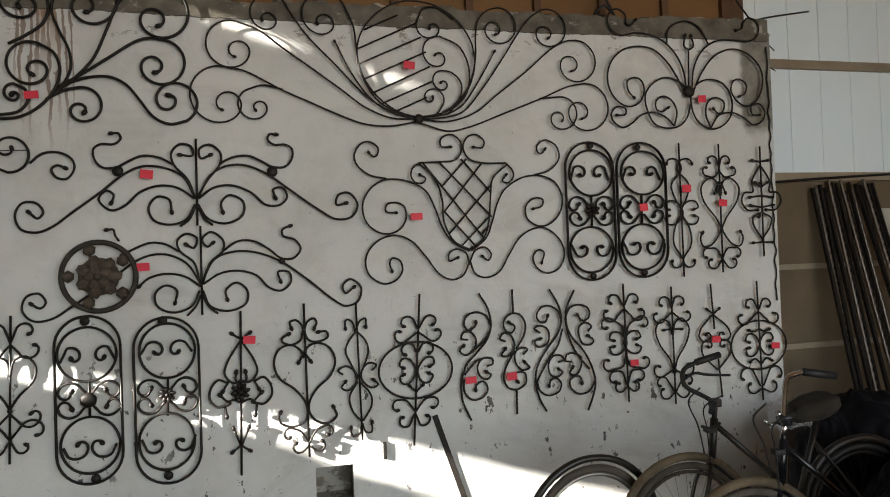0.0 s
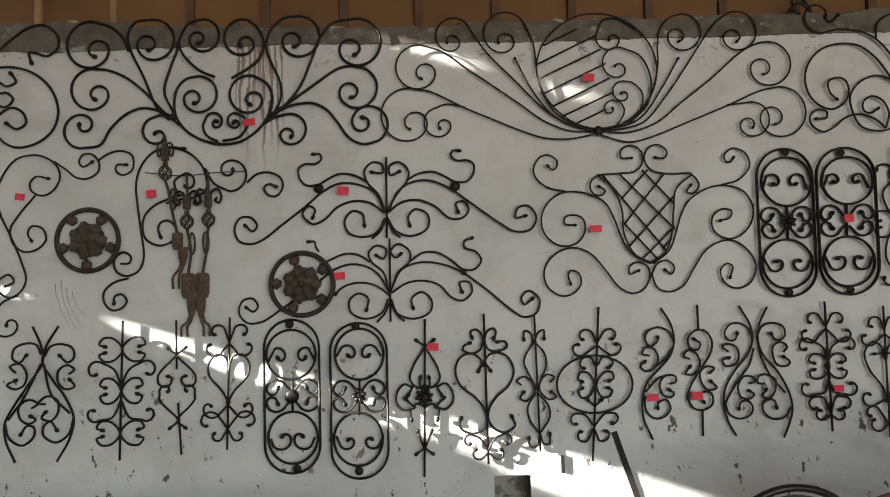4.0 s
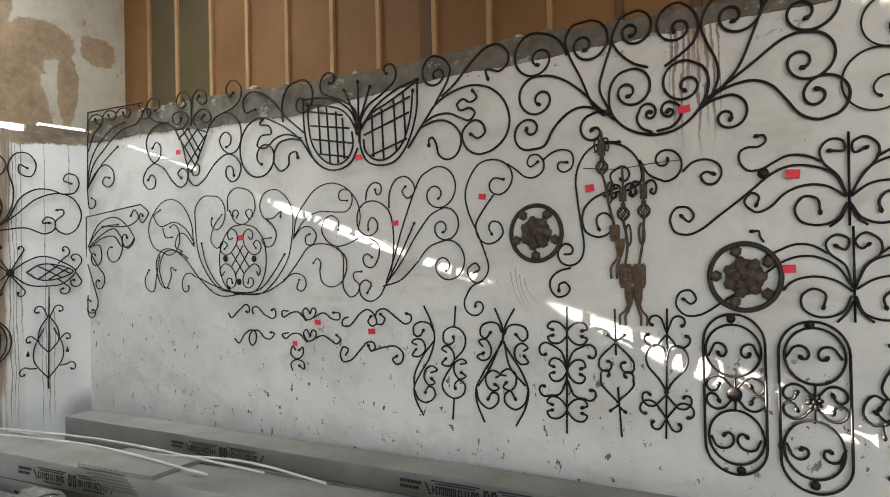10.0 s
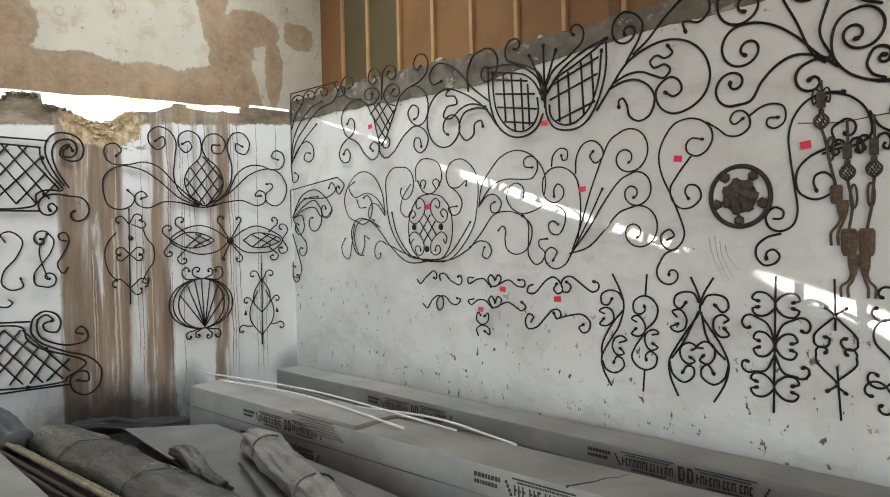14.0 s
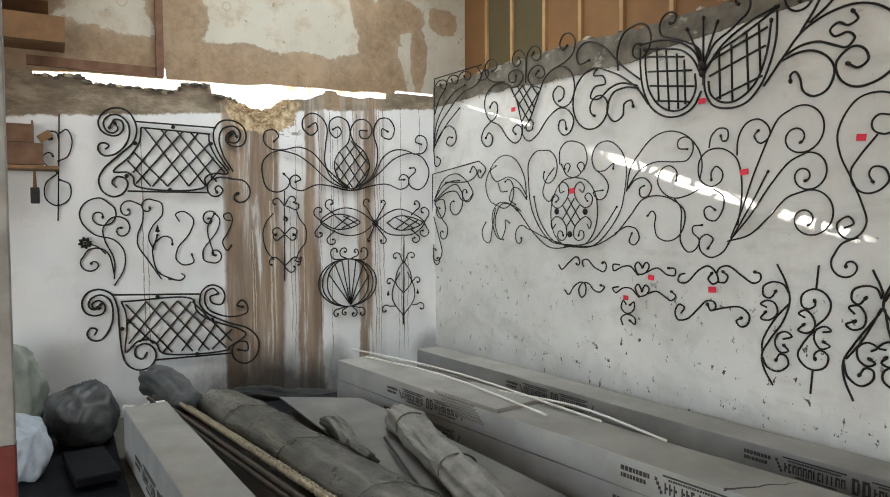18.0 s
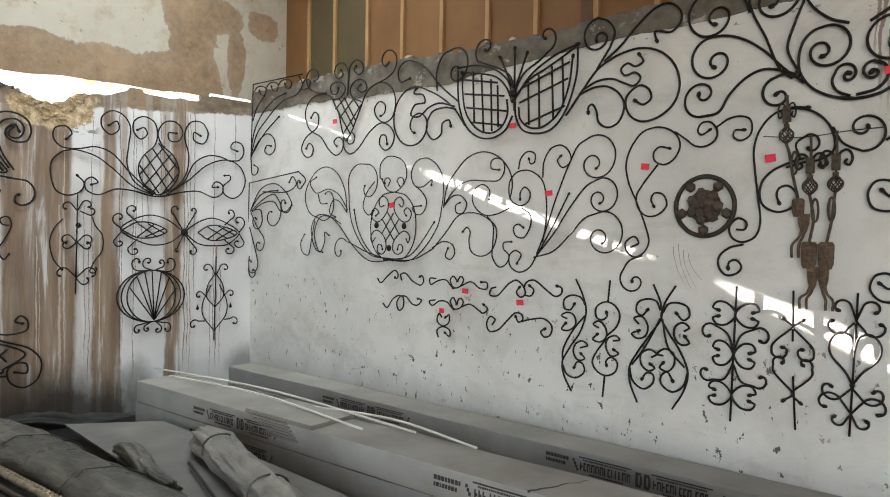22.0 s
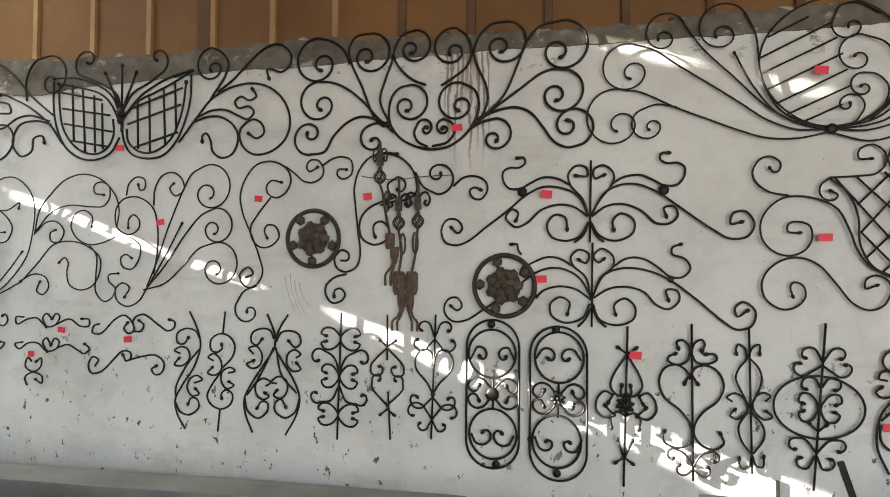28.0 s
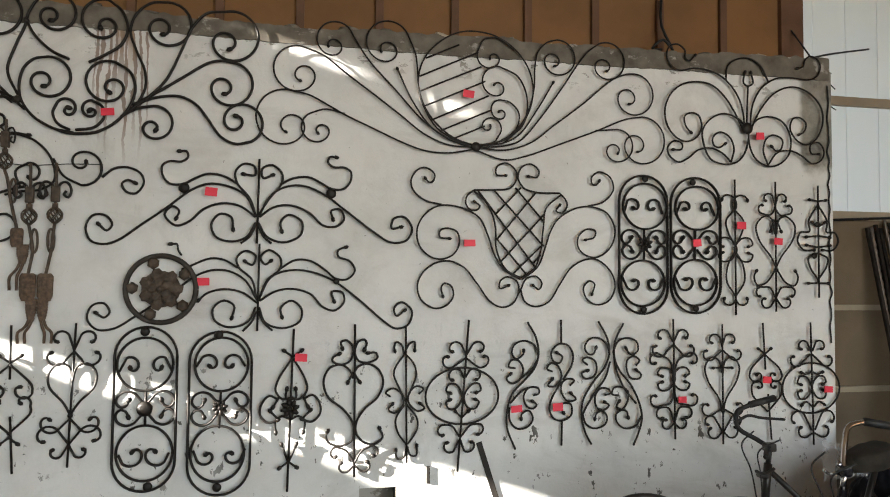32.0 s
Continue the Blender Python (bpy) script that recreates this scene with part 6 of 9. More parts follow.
rod((-2.198, 2.812, -2.288, 2.853, -2.374, 2.935, -2.413, 3.005))
rod((-2.408, 2.531, -2.511, 2.624, -2.624, 2.745, -2.74, 2.832, -2.84, 2.871, -2.922, 2.879), (-2.921, 2.756, 520))
rod((-2.429, 2.572, -2.53, 2.619, -2.627, 2.637, -2.718, 2.604, -2.809, 2.522, -2.873, 2.425, -2.977, 2.409), (-2.982, 2.51, 470))
rod((-2.437, 2.562, -2.512, 2.592, -2.57, 2.577), (-2.542, 2.502, 400))
rod((-2.707, 2.977, -2.741, 3.063, -2.812, 3.125, -2.913, 3.16), (-2.93, 3.021, 540))
rod((-2.164, 2.416, -2.264, 2.436, -2.365, 2.495, -2.425, 2.579, -2.438, 2.661, -2.417, 2.754, -2.367, 2.804, -2.3, 2.819), (-2.296, 2.711, 540))
rod((-2.185, 2.431, -2.248, 2.465, -2.272, 2.52, -2.252, 2.577), (-2.21, 2.551, 440))
rod((-2.156, 2.432, -2.061, 2.453, -2.017, 2.51, -2.03, 2.569, -2.081, 2.595), (-2.082, 2.551, 430))
rod((-2.164, 2.412, -2.062, 2.423, -1.974, 2.471, -1.911, 2.538, -1.875, 2.608, -1.863, 2.683, -1.891, 2.763, -1.964, 2.81), (-2.001, 2.704, 540))
rod((-1.932, 2.517, -1.85, 2.565, -1.777, 2.582), (-1.76, 2.492, 500))
rod((-1.911, 2.538, -1.812, 2.61, -1.703, 2.642, -1.623, 2.642, -1.546, 2.603, -1.481, 2.522, -1.413, 2.431, -1.334, 2.395, -1.251, 2.411), (-1.301, 2.51, 520))
rod((-1.876, 2.581, -1.758, 2.656, -1.633, 2.741, -1.483, 2.842, -1.409, 2.859, -1.37, 2.853), (-1.371, 2.73, 540))
rod((-1.819, 2.604, -1.707, 2.728, -1.628, 2.906, -1.574, 3.034, -1.5, 3.117, -1.401, 3.134), (-1.363, 2.997, 540))
rod((-1.852, 2.591, -1.813, 2.686, -1.82, 2.78, -1.867, 2.89, -1.897, 2.992, -1.868, 3.087, -1.793, 3.154, -1.707, 3.165), (-1.704, 3.043, 540))
rod((-2.103, 2.803, -2.014, 2.855, -1.94, 2.915, -1.911, 3.001, -1.942, 3.097, -2.005, 3.149), (-2.036, 3.045, 500))
ball(-2.444, 2.581, .02)
tag(-1.993, 2.534)

iron("butterfly_panel", "black iron butterfly panel with two barred wings", 0, -4.443, 2.496, .0095)
rod((-4.432, 2.82, -4.43, 2.75, -4.428, 2.62), end=0)
ball(-4.432, 2.755, .036)
ball(-4.43, 2.70, .028)
rod((-4.44, 2.581, -4.509, 2.481, -4.621, 2.434, -4.763, 2.445, -4.905, 2.536, -4.989, 2.699, -5.015, 2.857, -5.017, 3.014), end=0)
rod((-4.436, 2.73, -4.498, 2.864, -4.635, 2.967, -4.804, 3.023, -5.01, 3.035))
rod((-4.448, 2.688, -4.516, 2.815, -4.608, 2.899, -4.749, 2.946, -4.981, 2.996))
rod((-4.436, 2.751, -4.47, 2.882, -4.579, 2.96, -4.69, 3.008, -4.803, 3.053), (-4.733, 3.118, 360))
rod((-4.445, 2.794, -4.576, 3.046))
rod((-4.429, 2.793, -4.432, 3.091))
rod((-4.418, 2.791, -4.315, 3.033))
rod((-4.419, 2.77, -4.335, 2.888, -4.201, 2.955, -4.121, 3.007), (-4.145, 3.093, 330))
rod((-4.421, 2.707, -4.31, 2.821, -4.15, 2.886, -3.995, 2.949, -3.868, 3.014))
rod((-4.421, 2.707, -4.413, 2.579, -4.346, 2.467, -4.215, 2.427, -4.085, 2.445, -3.981, 2.539, -3.913, 2.675, -3.873, 2.833, -3.869, 2.994), end=0)
rod((-4.409, 2.727, -4.255, 2.878, -4.045, 2.976, -3.878, 3.016))
rod((-4.385, 2.64, -4.371, 2.554, -4.293, 2.484, -4.188, 2.466, -4.084, 2.507, -4.005, 2.582, -3.941, 2.739, -3.91, 2.939))
rod((-4.502, 2.715, -4.494, 2.608, -4.535, 2.526, -4.62, 2.477, -4.733, 2.486, -4.846, 2.553, -4.931, 2.671, -4.967, 2.852, -4.97, 2.986))
bar((-4.953, 2.93, -4.593, 2.854))
bar((-4.939, 2.813, -4.529, 2.744))
bar((-4.918, 2.701, -4.505, 2.626))
bar((-4.846, 2.575, -4.546, 2.522))
bar((-4.852, 2.98, -4.828, 2.573))
bar((-4.76, 2.938, -4.727, 2.49))
bar((-4.665, 2.892, -4.648, 2.484))
bar((-4.593, 2.832, -4.58, 2.508))
bar((-4.338, 2.782, -3.931, 2.901))
bar((-4.378, 2.673, -3.949, 2.789))
bar((-4.319, 2.507, -3.965, 2.598))
bar((-4.294, 2.82, -4.282, 2.495))
bar((-4.203, 2.851, -4.188, 2.471))
bar((-4.088, 2.899, -4.068, 2.518))
bar((-3.995, 2.937, -3.979, 2.62))
rod((-4.934, 2.56, -5.049, 2.704, -5.229, 2.835, -5.446, 2.937), (-5.55, 2.698, 560))
rod((-5.037, 2.703, -5.17, 2.734, -5.326, 2.709, -5.386, 2.577, -5.301, 2.479, -5.206, 2.516, -5.192, 2.605, -5.112, 2.621, -5.095, 2.574))
rod((-5.048, 2.727, -5.23, 2.777, -5.356, 2.757, -5.485, 2.692, -5.582, 2.719, -5.534, 2.798, -5.405, 2.808, -5.429, 2.871, -5.544, 2.902, -5.511, 2.944))
rod((-5.017, 2.768, -5.226, 2.926, -5.379, 3.081, -5.505, 3.166, -5.668, 3.197, -5.756, 3.128, -5.726, 3.03, -5.606, 3.039))
rod((-5.258, 2.884, -5.266, 3.044, -5.189, 3.171, -5.084, 3.201), (-5.051, 3.063, 420))
rod((-3.957, 2.528, -3.818, 2.693, -3.704, 2.812, -3.546, 2.884, -3.389, 2.899, -3.256, 2.855, -3.158, 2.759, -3.119, 2.629, -3.152, 2.519, -3.255, 2.441, -3.376, 2.425, -3.465, 2.483, -3.49, 2.579, -3.442, 2.637, -3.382, 2.658, -3.325, 2.625, -3.309, 2.565, -3.363, 2.532, -3.421, 2.565))
rod((-3.818, 2.693, -3.706, 2.733, -3.597, 2.732, -3.505, 2.691, -3.428, 2.663, -3.385, 2.708, -3.425, 2.748, -3.503, 2.741, -3.53, 2.784, -3.483, 2.817, -3.424, 2.787, -3.369, 2.811, -3.399, 2.861))
rod((-3.854, 2.66, -3.721, 2.694, -3.626, 2.684, -3.535, 2.623, -3.5, 2.541, -3.54, 2.439, -3.62, 2.411, -3.69, 2.452, -3.712, 2.534, -3.744, 2.581, -3.773, 2.568, -3.774, 2.528))
rod((-3.655, 2.858, -3.544, 2.931, -3.403, 3.06, -3.279, 3.138, -3.191, 3.14, -3.119, 3.072, -3.121, 3.008, -3.183, 2.96, -3.253, 2.981, -3.292, 2.983, -3.276, 2.923))
rod((-3.713, 2.813, -3.604, 2.967, -3.583, 3.047, -3.633, 3.122, -3.708, 3.161), (-3.711, 3.053, 480))
tag(-4.415, 2.503)

iron("tulip_panel", "slender black iron tulip panel with a small lattice", 0, -6.519, 2.493, .0085)
rod((-6.698, 2.938, -6.635, 2.845, -6.592, 2.711, -6.549, 2.601))
rod((-6.270, 2.908, -6.344, 2.793, -6.429, 2.655, -6.513, 2.580))
rod((-6.500, 3.011, -6.495, 3.160, -6.501, 3.256, -6.581, 3.342, -6.685, 3.332, -6.716, 3.257, -6.652, 3.196, -6.576, 3.223, -6.612, 3.274))
rod((-6.500, 3.011, -6.485, 3.186, -6.464, 3.283, -6.372, 3.333, -6.276, 3.283, -6.269, 3.206, -6.340, 3.191, -6.401, 3.245, -6.374, 3.273))
rod((-6.744, 3.001, -6.611, 3.005, -6.534, 3.072, -6.569, 3.133, -6.672, 3.166, -6.768, 3.141, -6.761, 3.071, -6.666, 3.052, -6.645, 3.100))
rod((-6.287, 2.927, -6.410, 2.977, -6.462, 3.050, -6.424, 3.111, -6.324, 3.144, -6.229, 3.102, -6.205, 3.034, -6.276, 3.012, -6.345, 3.055, -6.300, 3.086))
rod((-6.698, 2.938, -6.772, 3.033, -6.966, 3.089, -7.141, 3.044, -7.218, 2.935, -7.180, 2.795, -7.090, 2.720, -6.997, 2.768, -6.984, 2.871, -7.053, 2.915, -7.116, 2.864))
rod((-6.848, 3.084, -7.066, 3.127, -7.188, 3.210, -7.206, 3.302, -7.121, 3.359, -7.009, 3.328, -6.991, 3.256, -7.073, 3.234))
rod((-7.090, 2.714, -7.216, 2.651, -7.272, 2.549, -7.191, 2.465, -7.088, 2.474, -7.065, 2.548, -7.135, 2.601, -7.188, 2.553))
rod((-7.090, 2.714, -6.931, 2.645, -6.788, 2.505, -6.666, 2.444, -6.571, 2.486, -6.559, 2.574, -6.642, 2.621, -6.709, 2.577, -6.663, 2.534))
rod((-6.550, 2.584, -6.534, 2.499, -6.445, 2.441, -6.327, 2.480, -6.149, 2.624, -5.980, 2.690, -5.859, 2.645, -5.798, 2.561, -5.841, 2.462, -5.930, 2.439, -6.002, 2.503, -5.983, 2.575, -5.918, 2.568, -5.896, 2.493))
rod((-6.429, 2.655, -6.377, 2.611, -6.396, 2.547, -6.469, 2.543, -6.495, 2.579))
rod((-6.270, 2.908, -6.197, 3.006, -6.051, 3.064, -5.928, 3.050, -5.825, 2.967, -5.789, 2.843, -5.841, 2.721, -5.939, 2.691, -6.044, 2.745, -6.084, 2.830, -6.015, 2.890, -5.934, 2.847, -5.944, 2.775, -5.994, 2.755))
rod((-6.051, 3.064, -5.885, 3.101, -5.803, 3.155, -5.784, 3.255, -5.854, 3.330, -5.943, 3.331, -5.987, 3.265, -5.939, 3.199, -5.890, 3.227))
bar((-6.707, 2.950, -6.439, 2.628))
bar((-6.555, 2.997, -6.372, 2.758))
bar((-6.427, 2.990, -6.307, 2.859))
bar((-6.288, 2.894, -6.567, 2.642))
bar((-6.392, 2.974, -6.627, 2.805))
bar((-6.537, 2.994, -6.690, 2.903))
bar((-6.630, 2.996, -6.392, 2.689))
tag(-6.665, 2.775)

iron("corner_bracket", "black iron corner bracket of fanned leaves", 0, -8.346, 2.398, .0085, 0.032)
bar((-8.297, 3.379, -8.330, 2.513))
bar((-8.297, 3.379, -7.273, 3.341))
rod((-8.330, 2.534, -8.220, 2.777, -7.971, 2.956, -7.657, 3.109, -7.378, 3.148, -7.284, 3.227, -7.337, 3.321))
rod((-8.328, 2.576, -8.260, 2.823, -8.089, 3.013, -7.807, 3.151, -7.610, 3.183))
rod((-8.312, 2.566, -8.057, 2.780, -7.738, 2.947))
rod((-8.330, 2.534, -8.182, 2.697, -7.977, 2.780, -7.824, 2.702, -7.813, 2.591, -7.923, 2.540, -8.024, 2.591, -7.982, 2.648, -7.896, 2.636))
rod((-8.330, 2.525, -8.295, 2.340, -8.195, 2.346, -8.169, 2.403, -8.250, 2.443))
rod((-8.284, 3.292, -8.216, 3.332, -8.101, 3.331, -8.014, 3.285, -8.040, 3.231, -8.137, 3.245, -8.160, 3.290))
rod((-8.014, 3.285, -7.957, 3.333, -7.847, 3.340, -7.756, 3.294, -7.781, 3.241, -7.873, 3.255, -7.895, 3.299))
rod((-7.756, 3.294, -7.686, 3.331, -7.575, 3.329, -7.488, 3.283, -7.519, 3.232, -7.607, 3.250, -7.621, 3.288))
rod((-7.341, 3.197, -7.258, 3.176, -7.154, 3.191, -7.138, 3.242, -7.219, 3.278, -7.269, 3.247))
rod((-8.297, 2.955, -8.191, 3.110, -8.041, 3.214))

iron("corner_bracket", "black iron corner bracket with layered scrolls", 0, -8.383, 1.257, .008, 0.032)
bar((-8.351, 2.244, -8.383, 1.257))
bar((-8.351, 2.244, -7.333, 2.32))
rod((-7.333, 2.32, -7.204, 2.227, -7.283, 2.141), (-7.304, 2.19, 300))
rod((-8.334, 1.915, -8.117, 2.152, -7.802, 2.213, -7.567, 2.106, -7.455, 1.996), (-7.57, 2, 360))
rod((-8.334, 1.915, -8.119, 2.087, -7.927, 2.13, -7.744, 2.134))
rod((-8.308, 1.915, -8.056, 2.038, -7.805, 2.092, -7.688, 2.004), (-7.835, 1.914, 330))
rod((-8.308, 1.895, -8.057, 1.999, -7.808, 2.009, -7.679, 1.909, -7.55, 1.906, -7.456, 1.965))
rod((-8.334, 1.915, -8.098, 1.922, -8.063, 1.823), (-8.179, 1.825, 330))
rod((-8.308, 1.895, -8.156, 1.726, -8.031, 1.627), (-8.109, 1.561, 360))
rod((-8.34, 1.728, -8.203, 1.461, -8.143, 1.33), (-8.273, 1.327, 330))
rod((-8.351, 1.392, -8.357, 1.224), (-8.277, 1.227, 330))
rod((-8.053, 2.129, -7.509, 2.122, -7.37, 2.194, -7.447, 2.273, -7.506, 2.215))

iron("crown_panel", "black iron crown panel with an oval lattice centre", 0, -5.797, 1.439, .0065)
rod((-5.797, 1.449, -6.129, 1.487, -6.389, 1.761, -6.447, 2.04, -6.442, 2.235, -6.329, 2.327, -6.152, 2.323), (-6.182, 2.163, 300))
rod((-5.797, 1.439, -6.086, 1.487, -6.3, 1.704, -6.368, 1.899))
rod((-5.797, 1.439, -6.131, 1.422, -6.394, 1.567, -6.624, 1.765, -6.818, 1.855, -6.992, 1.842, -7.079, 1.713, -7.001, 1.506, -6.879, 1.478))
rod((-6.576, 1.764, -6.749, 1.836, -6.941, 1.829, -7.028, 1.654, -6.93, 1.477, -6.845, 1.594, -6.843, 1.682, -6.774, 1.652))
rod((-7.024, 1.801, -7.083, 1.594, -7.14, 1.444, -7.247, 1.473, -7.277, 1.564, -7.209, 1.655))
rod((-6.479, 1.874, -6.52, 2.1, -6.659, 2.278, -6.855, 2.339, -7.043, 2.276, -7.197, 2.076, -7.127, 1.893, -6.941, 1.817), (-6.865, 1.973, 250))
rod((-6.478, 1.902, -6.617, 2.049, -6.791, 2.115, -7.016, 2.085, -7.119, 2.192, -7.012, 2.244))
rod((-6.965, 2.065, -6.916, 1.975, -6.815, 1.971))
rod((-6.479, 1.874, -6.618, 1.992, -6.715, 1.996, -6.767, 1.883, -6.671, 1.834))
rod((-5.797, 1.429, -6.216, 1.513, -6.376, 1.567, -6.486, 1.594), (-6.564, 1.51, 340))
rod((-6.07, 2.156, -6.185, 2.055, -6.232, 1.921, -6.146, 1.848, -6.076, 1.889))
rod((-5.783, 2.051, -5.946, 2.027, -6.059, 1.915, -6.115, 1.729, -6.059, 1.541, -5.919, 1.447, -5.797, 1.449, -5.639, 1.467, -5.537, 1.57, -5.496, 1.72, -5.522, 1.896, -5.626, 2.012, -5.783, 2.051), end=0)
rod((-5.985, 2.178, -5.981, 2.31, -5.897, 2.371, -5.775, 2.366, -5.658, 2.309, -5.622, 2.179, -5.703, 2.082, -5.783, 2.051, -5.887, 2.077, -5.959, 2.176))
rod((-5.879, 2.103, -5.845, 2.153), (-5.886, 2.14, 200))
rod((-5.702, 2.092, -5.748, 2.147), (-5.701, 2.128, 200))
rod((-5.926, 1.935, -5.981, 1.922, -5.997, 1.984, -5.949, 2.018, -5.879, 1.979, -5.871, 1.902, -5.941, 1.817, -6.021, 1.783, -6.094, 1.816, -6.102, 1.879, -6.053, 1.909, -6.005, 1.871, -6.045, 1.841))
rod((-5.721, 1.941, -5.677, 1.914, -5.655, 1.958, -5.706, 2.005, -5.773, 1.973, -5.780, 1.893, -5.713, 1.811, -5.640, 1.780, -5.569, 1.808, -5.555, 1.866, -5.605, 1.906, -5.648, 1.874, -5.619, 1.838))
rod((-6.045, 1.637, -6.094, 1.595, -6.111, 1.653, -6.045, 1.705, -5.957, 1.679, -5.895, 1.596, -5.902, 1.519, -5.957, 1.487, -6.013, 1.518, -6.005, 1.570, -5.957, 1.570, -5.942, 1.534))
rod((-5.626, 1.637, -5.597, 1.598, -5.576, 1.652, -5.640, 1.701, -5.720, 1.672, -5.795, 1.597, -5.795, 1.521, -5.735, 1.492, -5.669, 1.523, -5.676, 1.573, -5.720, 1.577, -5.735, 1.537))
bar((-5.949, 1.807, -5.780, 1.612))
bar((-5.879, 1.877, -5.713, 1.672))
bar((-5.721, 1.802, -5.902, 1.601))
bar((-5.788, 1.864, -5.942, 1.684))
ball(-6.021, 1.752, .03)
ball(-5.640, 1.745, .03)
ball(-5.841, 1.546, .03)
rod((-5.923, 1.437, -5.575, 1.445, -5.398, 1.55, -5.23, 1.748, -5.184, 1.9, -5.169, 2.117, -5.226, 2.237, -5.364, 2.326, -5.509, 2.303, -5.567, 2.206, -5.525, 2.101, -5.421, 2.084, -5.305, 2.137, -5.313, 2.095))
rod((-5.923, 1.437, -5.574, 1.485, -5.398, 1.632, -5.269, 1.777))
rod((-5.923, 1.437, -5.517, 1.456, -5.284, 1.551), end=0)
rod((-5.525, 2.101, -5.421, 2.036, -5.367, 1.951, -5.409, 1.862, -5.492, 1.846, -5.548, 1.907, -5.436, 1.921))
rod((-5.158, 1.899, -5.119, 2.072, -5.014, 2.199, -4.888, 2.297, -4.724, 2.331, -4.564, 2.278, -4.456, 2.163, -4.427, 2.059, -4.447, 1.954), end=0)
rod((-5.158, 1.922, -5.014, 2.064, -4.866, 2.111, -4.676, 2.099, -4.564, 2.103, -4.512, 2.169, -4.522, 2.24, -4.584, 2.272, -4.643, 2.253, -4.643, 2.198, -4.564, 2.182))
rod((-5.158, 1.913, -5.064, 1.99, -4.967, 1.994, -4.902, 1.928, -4.938, 1.854, -5.016, 1.857, -5.022, 1.916, -4.979, 1.936))
rod((-5.284, 1.551, -5.122, 1.705, -4.992, 1.829, -4.845, 1.854, -4.699, 1.819, -4.587, 1.735, -4.587, 1.629, -4.646, 1.54, -4.75, 1.508, -4.846, 1.546, -4.869, 1.63, -4.857, 1.701, -4.892, 1.737, -4.939, 1.702))
rod((-4.677, 1.826, -4.613, 1.752, -4.614, 1.608, -4.614, 1.502, -4.546, 1.432, -4.479, 1.455, -4.448, 1.522, -4.504, 1.575, -4.504, 1.617, -4.428, 1.629))
rod((-4.457, 1.884, -4.565, 1.843, -4.688, 1.831, -4.793, 1.883, -4.838, 1.964, -4.804, 2.045, -4.725, 2.073, -4.655, 2.025, -4.66, 1.958))
rod((-5.284, 1.561, -5.148, 1.617, -5.042, 1.59, -5.018, 1.522, -5.068, 1.471, -5.123, 1.493, -5.098, 1.562))
tag(-5.793, 1.932)

iron("fan_panel", "black iron half fan with tall curled fronds", 0, -4.218, 1.532, .007)
rod((-4.189, 1.541, -4.112, 1.717, -4.007, 1.992, -3.902, 2.217, -3.845, 2.31, -3.766, 2.353), (-3.701, 2.219, 540))
rod((-4.193, 1.526, -4.046, 1.689, -3.885, 1.905, -3.766, 2.029, -3.663, 2.073), (-3.648, 1.959, 540))
rod((-4.216, 1.517, -4.046, 1.566, -3.902, 1.687, -3.785, 1.801, -3.67, 1.84), (-3.632, 1.704, 540))
rod((-4.166, 1.561, -4.007, 1.817, -3.918, 1.974))
rod((-4.147, 2.099, -4.138, 2.214, -4.08, 2.303, -3.99, 2.322, -3.918, 2.268, -3.906, 2.203, -3.973, 2.162, -4.019, 2.216, -3.99, 2.246))
rod((-4.372, 2.171, -4.352, 2.254, -4.29, 2.299, -4.224, 2.279, -4.225, 2.216, -4.262, 2.208, -4.276, 2.245))
rod((-4.139, 1.628, -4.112, 1.79, -4.116, 1.969, -4.156, 2.084, -4.271, 2.158, -4.392, 2.149, -4.457, 2.077, -4.447, 1.954, -4.353, 1.9, -4.272, 1.935, -4.262, 1.994, -4.314, 2.038, -4.353, 2, -4.353, 1.948))
rod((-4.334, 1.882, -4.253, 1.827, -4.253, 1.744, -4.315, 1.661, -4.393, 1.678, -4.408, 1.739, -4.363, 1.762, -4.32, 1.737))
rod((-4.193, 1.526, -4.254, 1.441, -4.354, 1.401, -4.438, 1.444, -4.448, 1.522, -4.393, 1.563, -4.335, 1.532, -4.374, 1.466))
tag(-4.073, 1.982)

iron("long_scroll", "long black iron scroll with curled ends", 0, -3.326, 2.128, .0075)
rod((-3.43, 1.611, -3.374, 1.639, -3.405, 1.68, -3.47, 1.638, -3.46, 1.584, -3.403, 1.547, -3.335, 1.579, -3.303, 1.647, -3.329, 1.748, -3.394, 1.9, -3.456, 2.039, -3.475, 2.162, -3.437, 2.27, -3.361, 2.355, -3.26, 2.376, -3.174, 2.35, -3.122, 2.301, -3.109, 2.235, -3.148, 2.165, -3.213, 2.136, -3.275, 2.165, -3.283, 2.214, -3.247, 2.249, -3.177, 2.236))
rod((-3.25, 2.138, -3.349, 2.019, -3.395, 1.942, -3.377, 1.858, -3.317, 1.812, -3.242, 1.822, -3.186, 1.88, -3.211, 1.947, -3.272, 1.957, -3.293, 1.916, -3.272, 1.875))
rod((-3.347, 1.558, -3.438, 1.52, -3.49, 1.442), (-3.418, 1.404, 400))
rod((-3.142, 2.336, -3.07, 2.283, -3.016, 2.239, -2.947, 2.23, -2.887, 2.268, -2.881, 2.324, -2.922, 2.373, -2.975, 2.371, -2.997, 2.327, -2.974, 2.3, -2.922, 2.327))
rod((-2.881, 2.338, -2.815, 2.377, -2.751, 2.388, -2.69, 2.365, -2.676, 2.313, -2.689, 2.269, -2.742, 2.246, -2.782, 2.273, -2.775, 2.307, -2.721, 2.306))
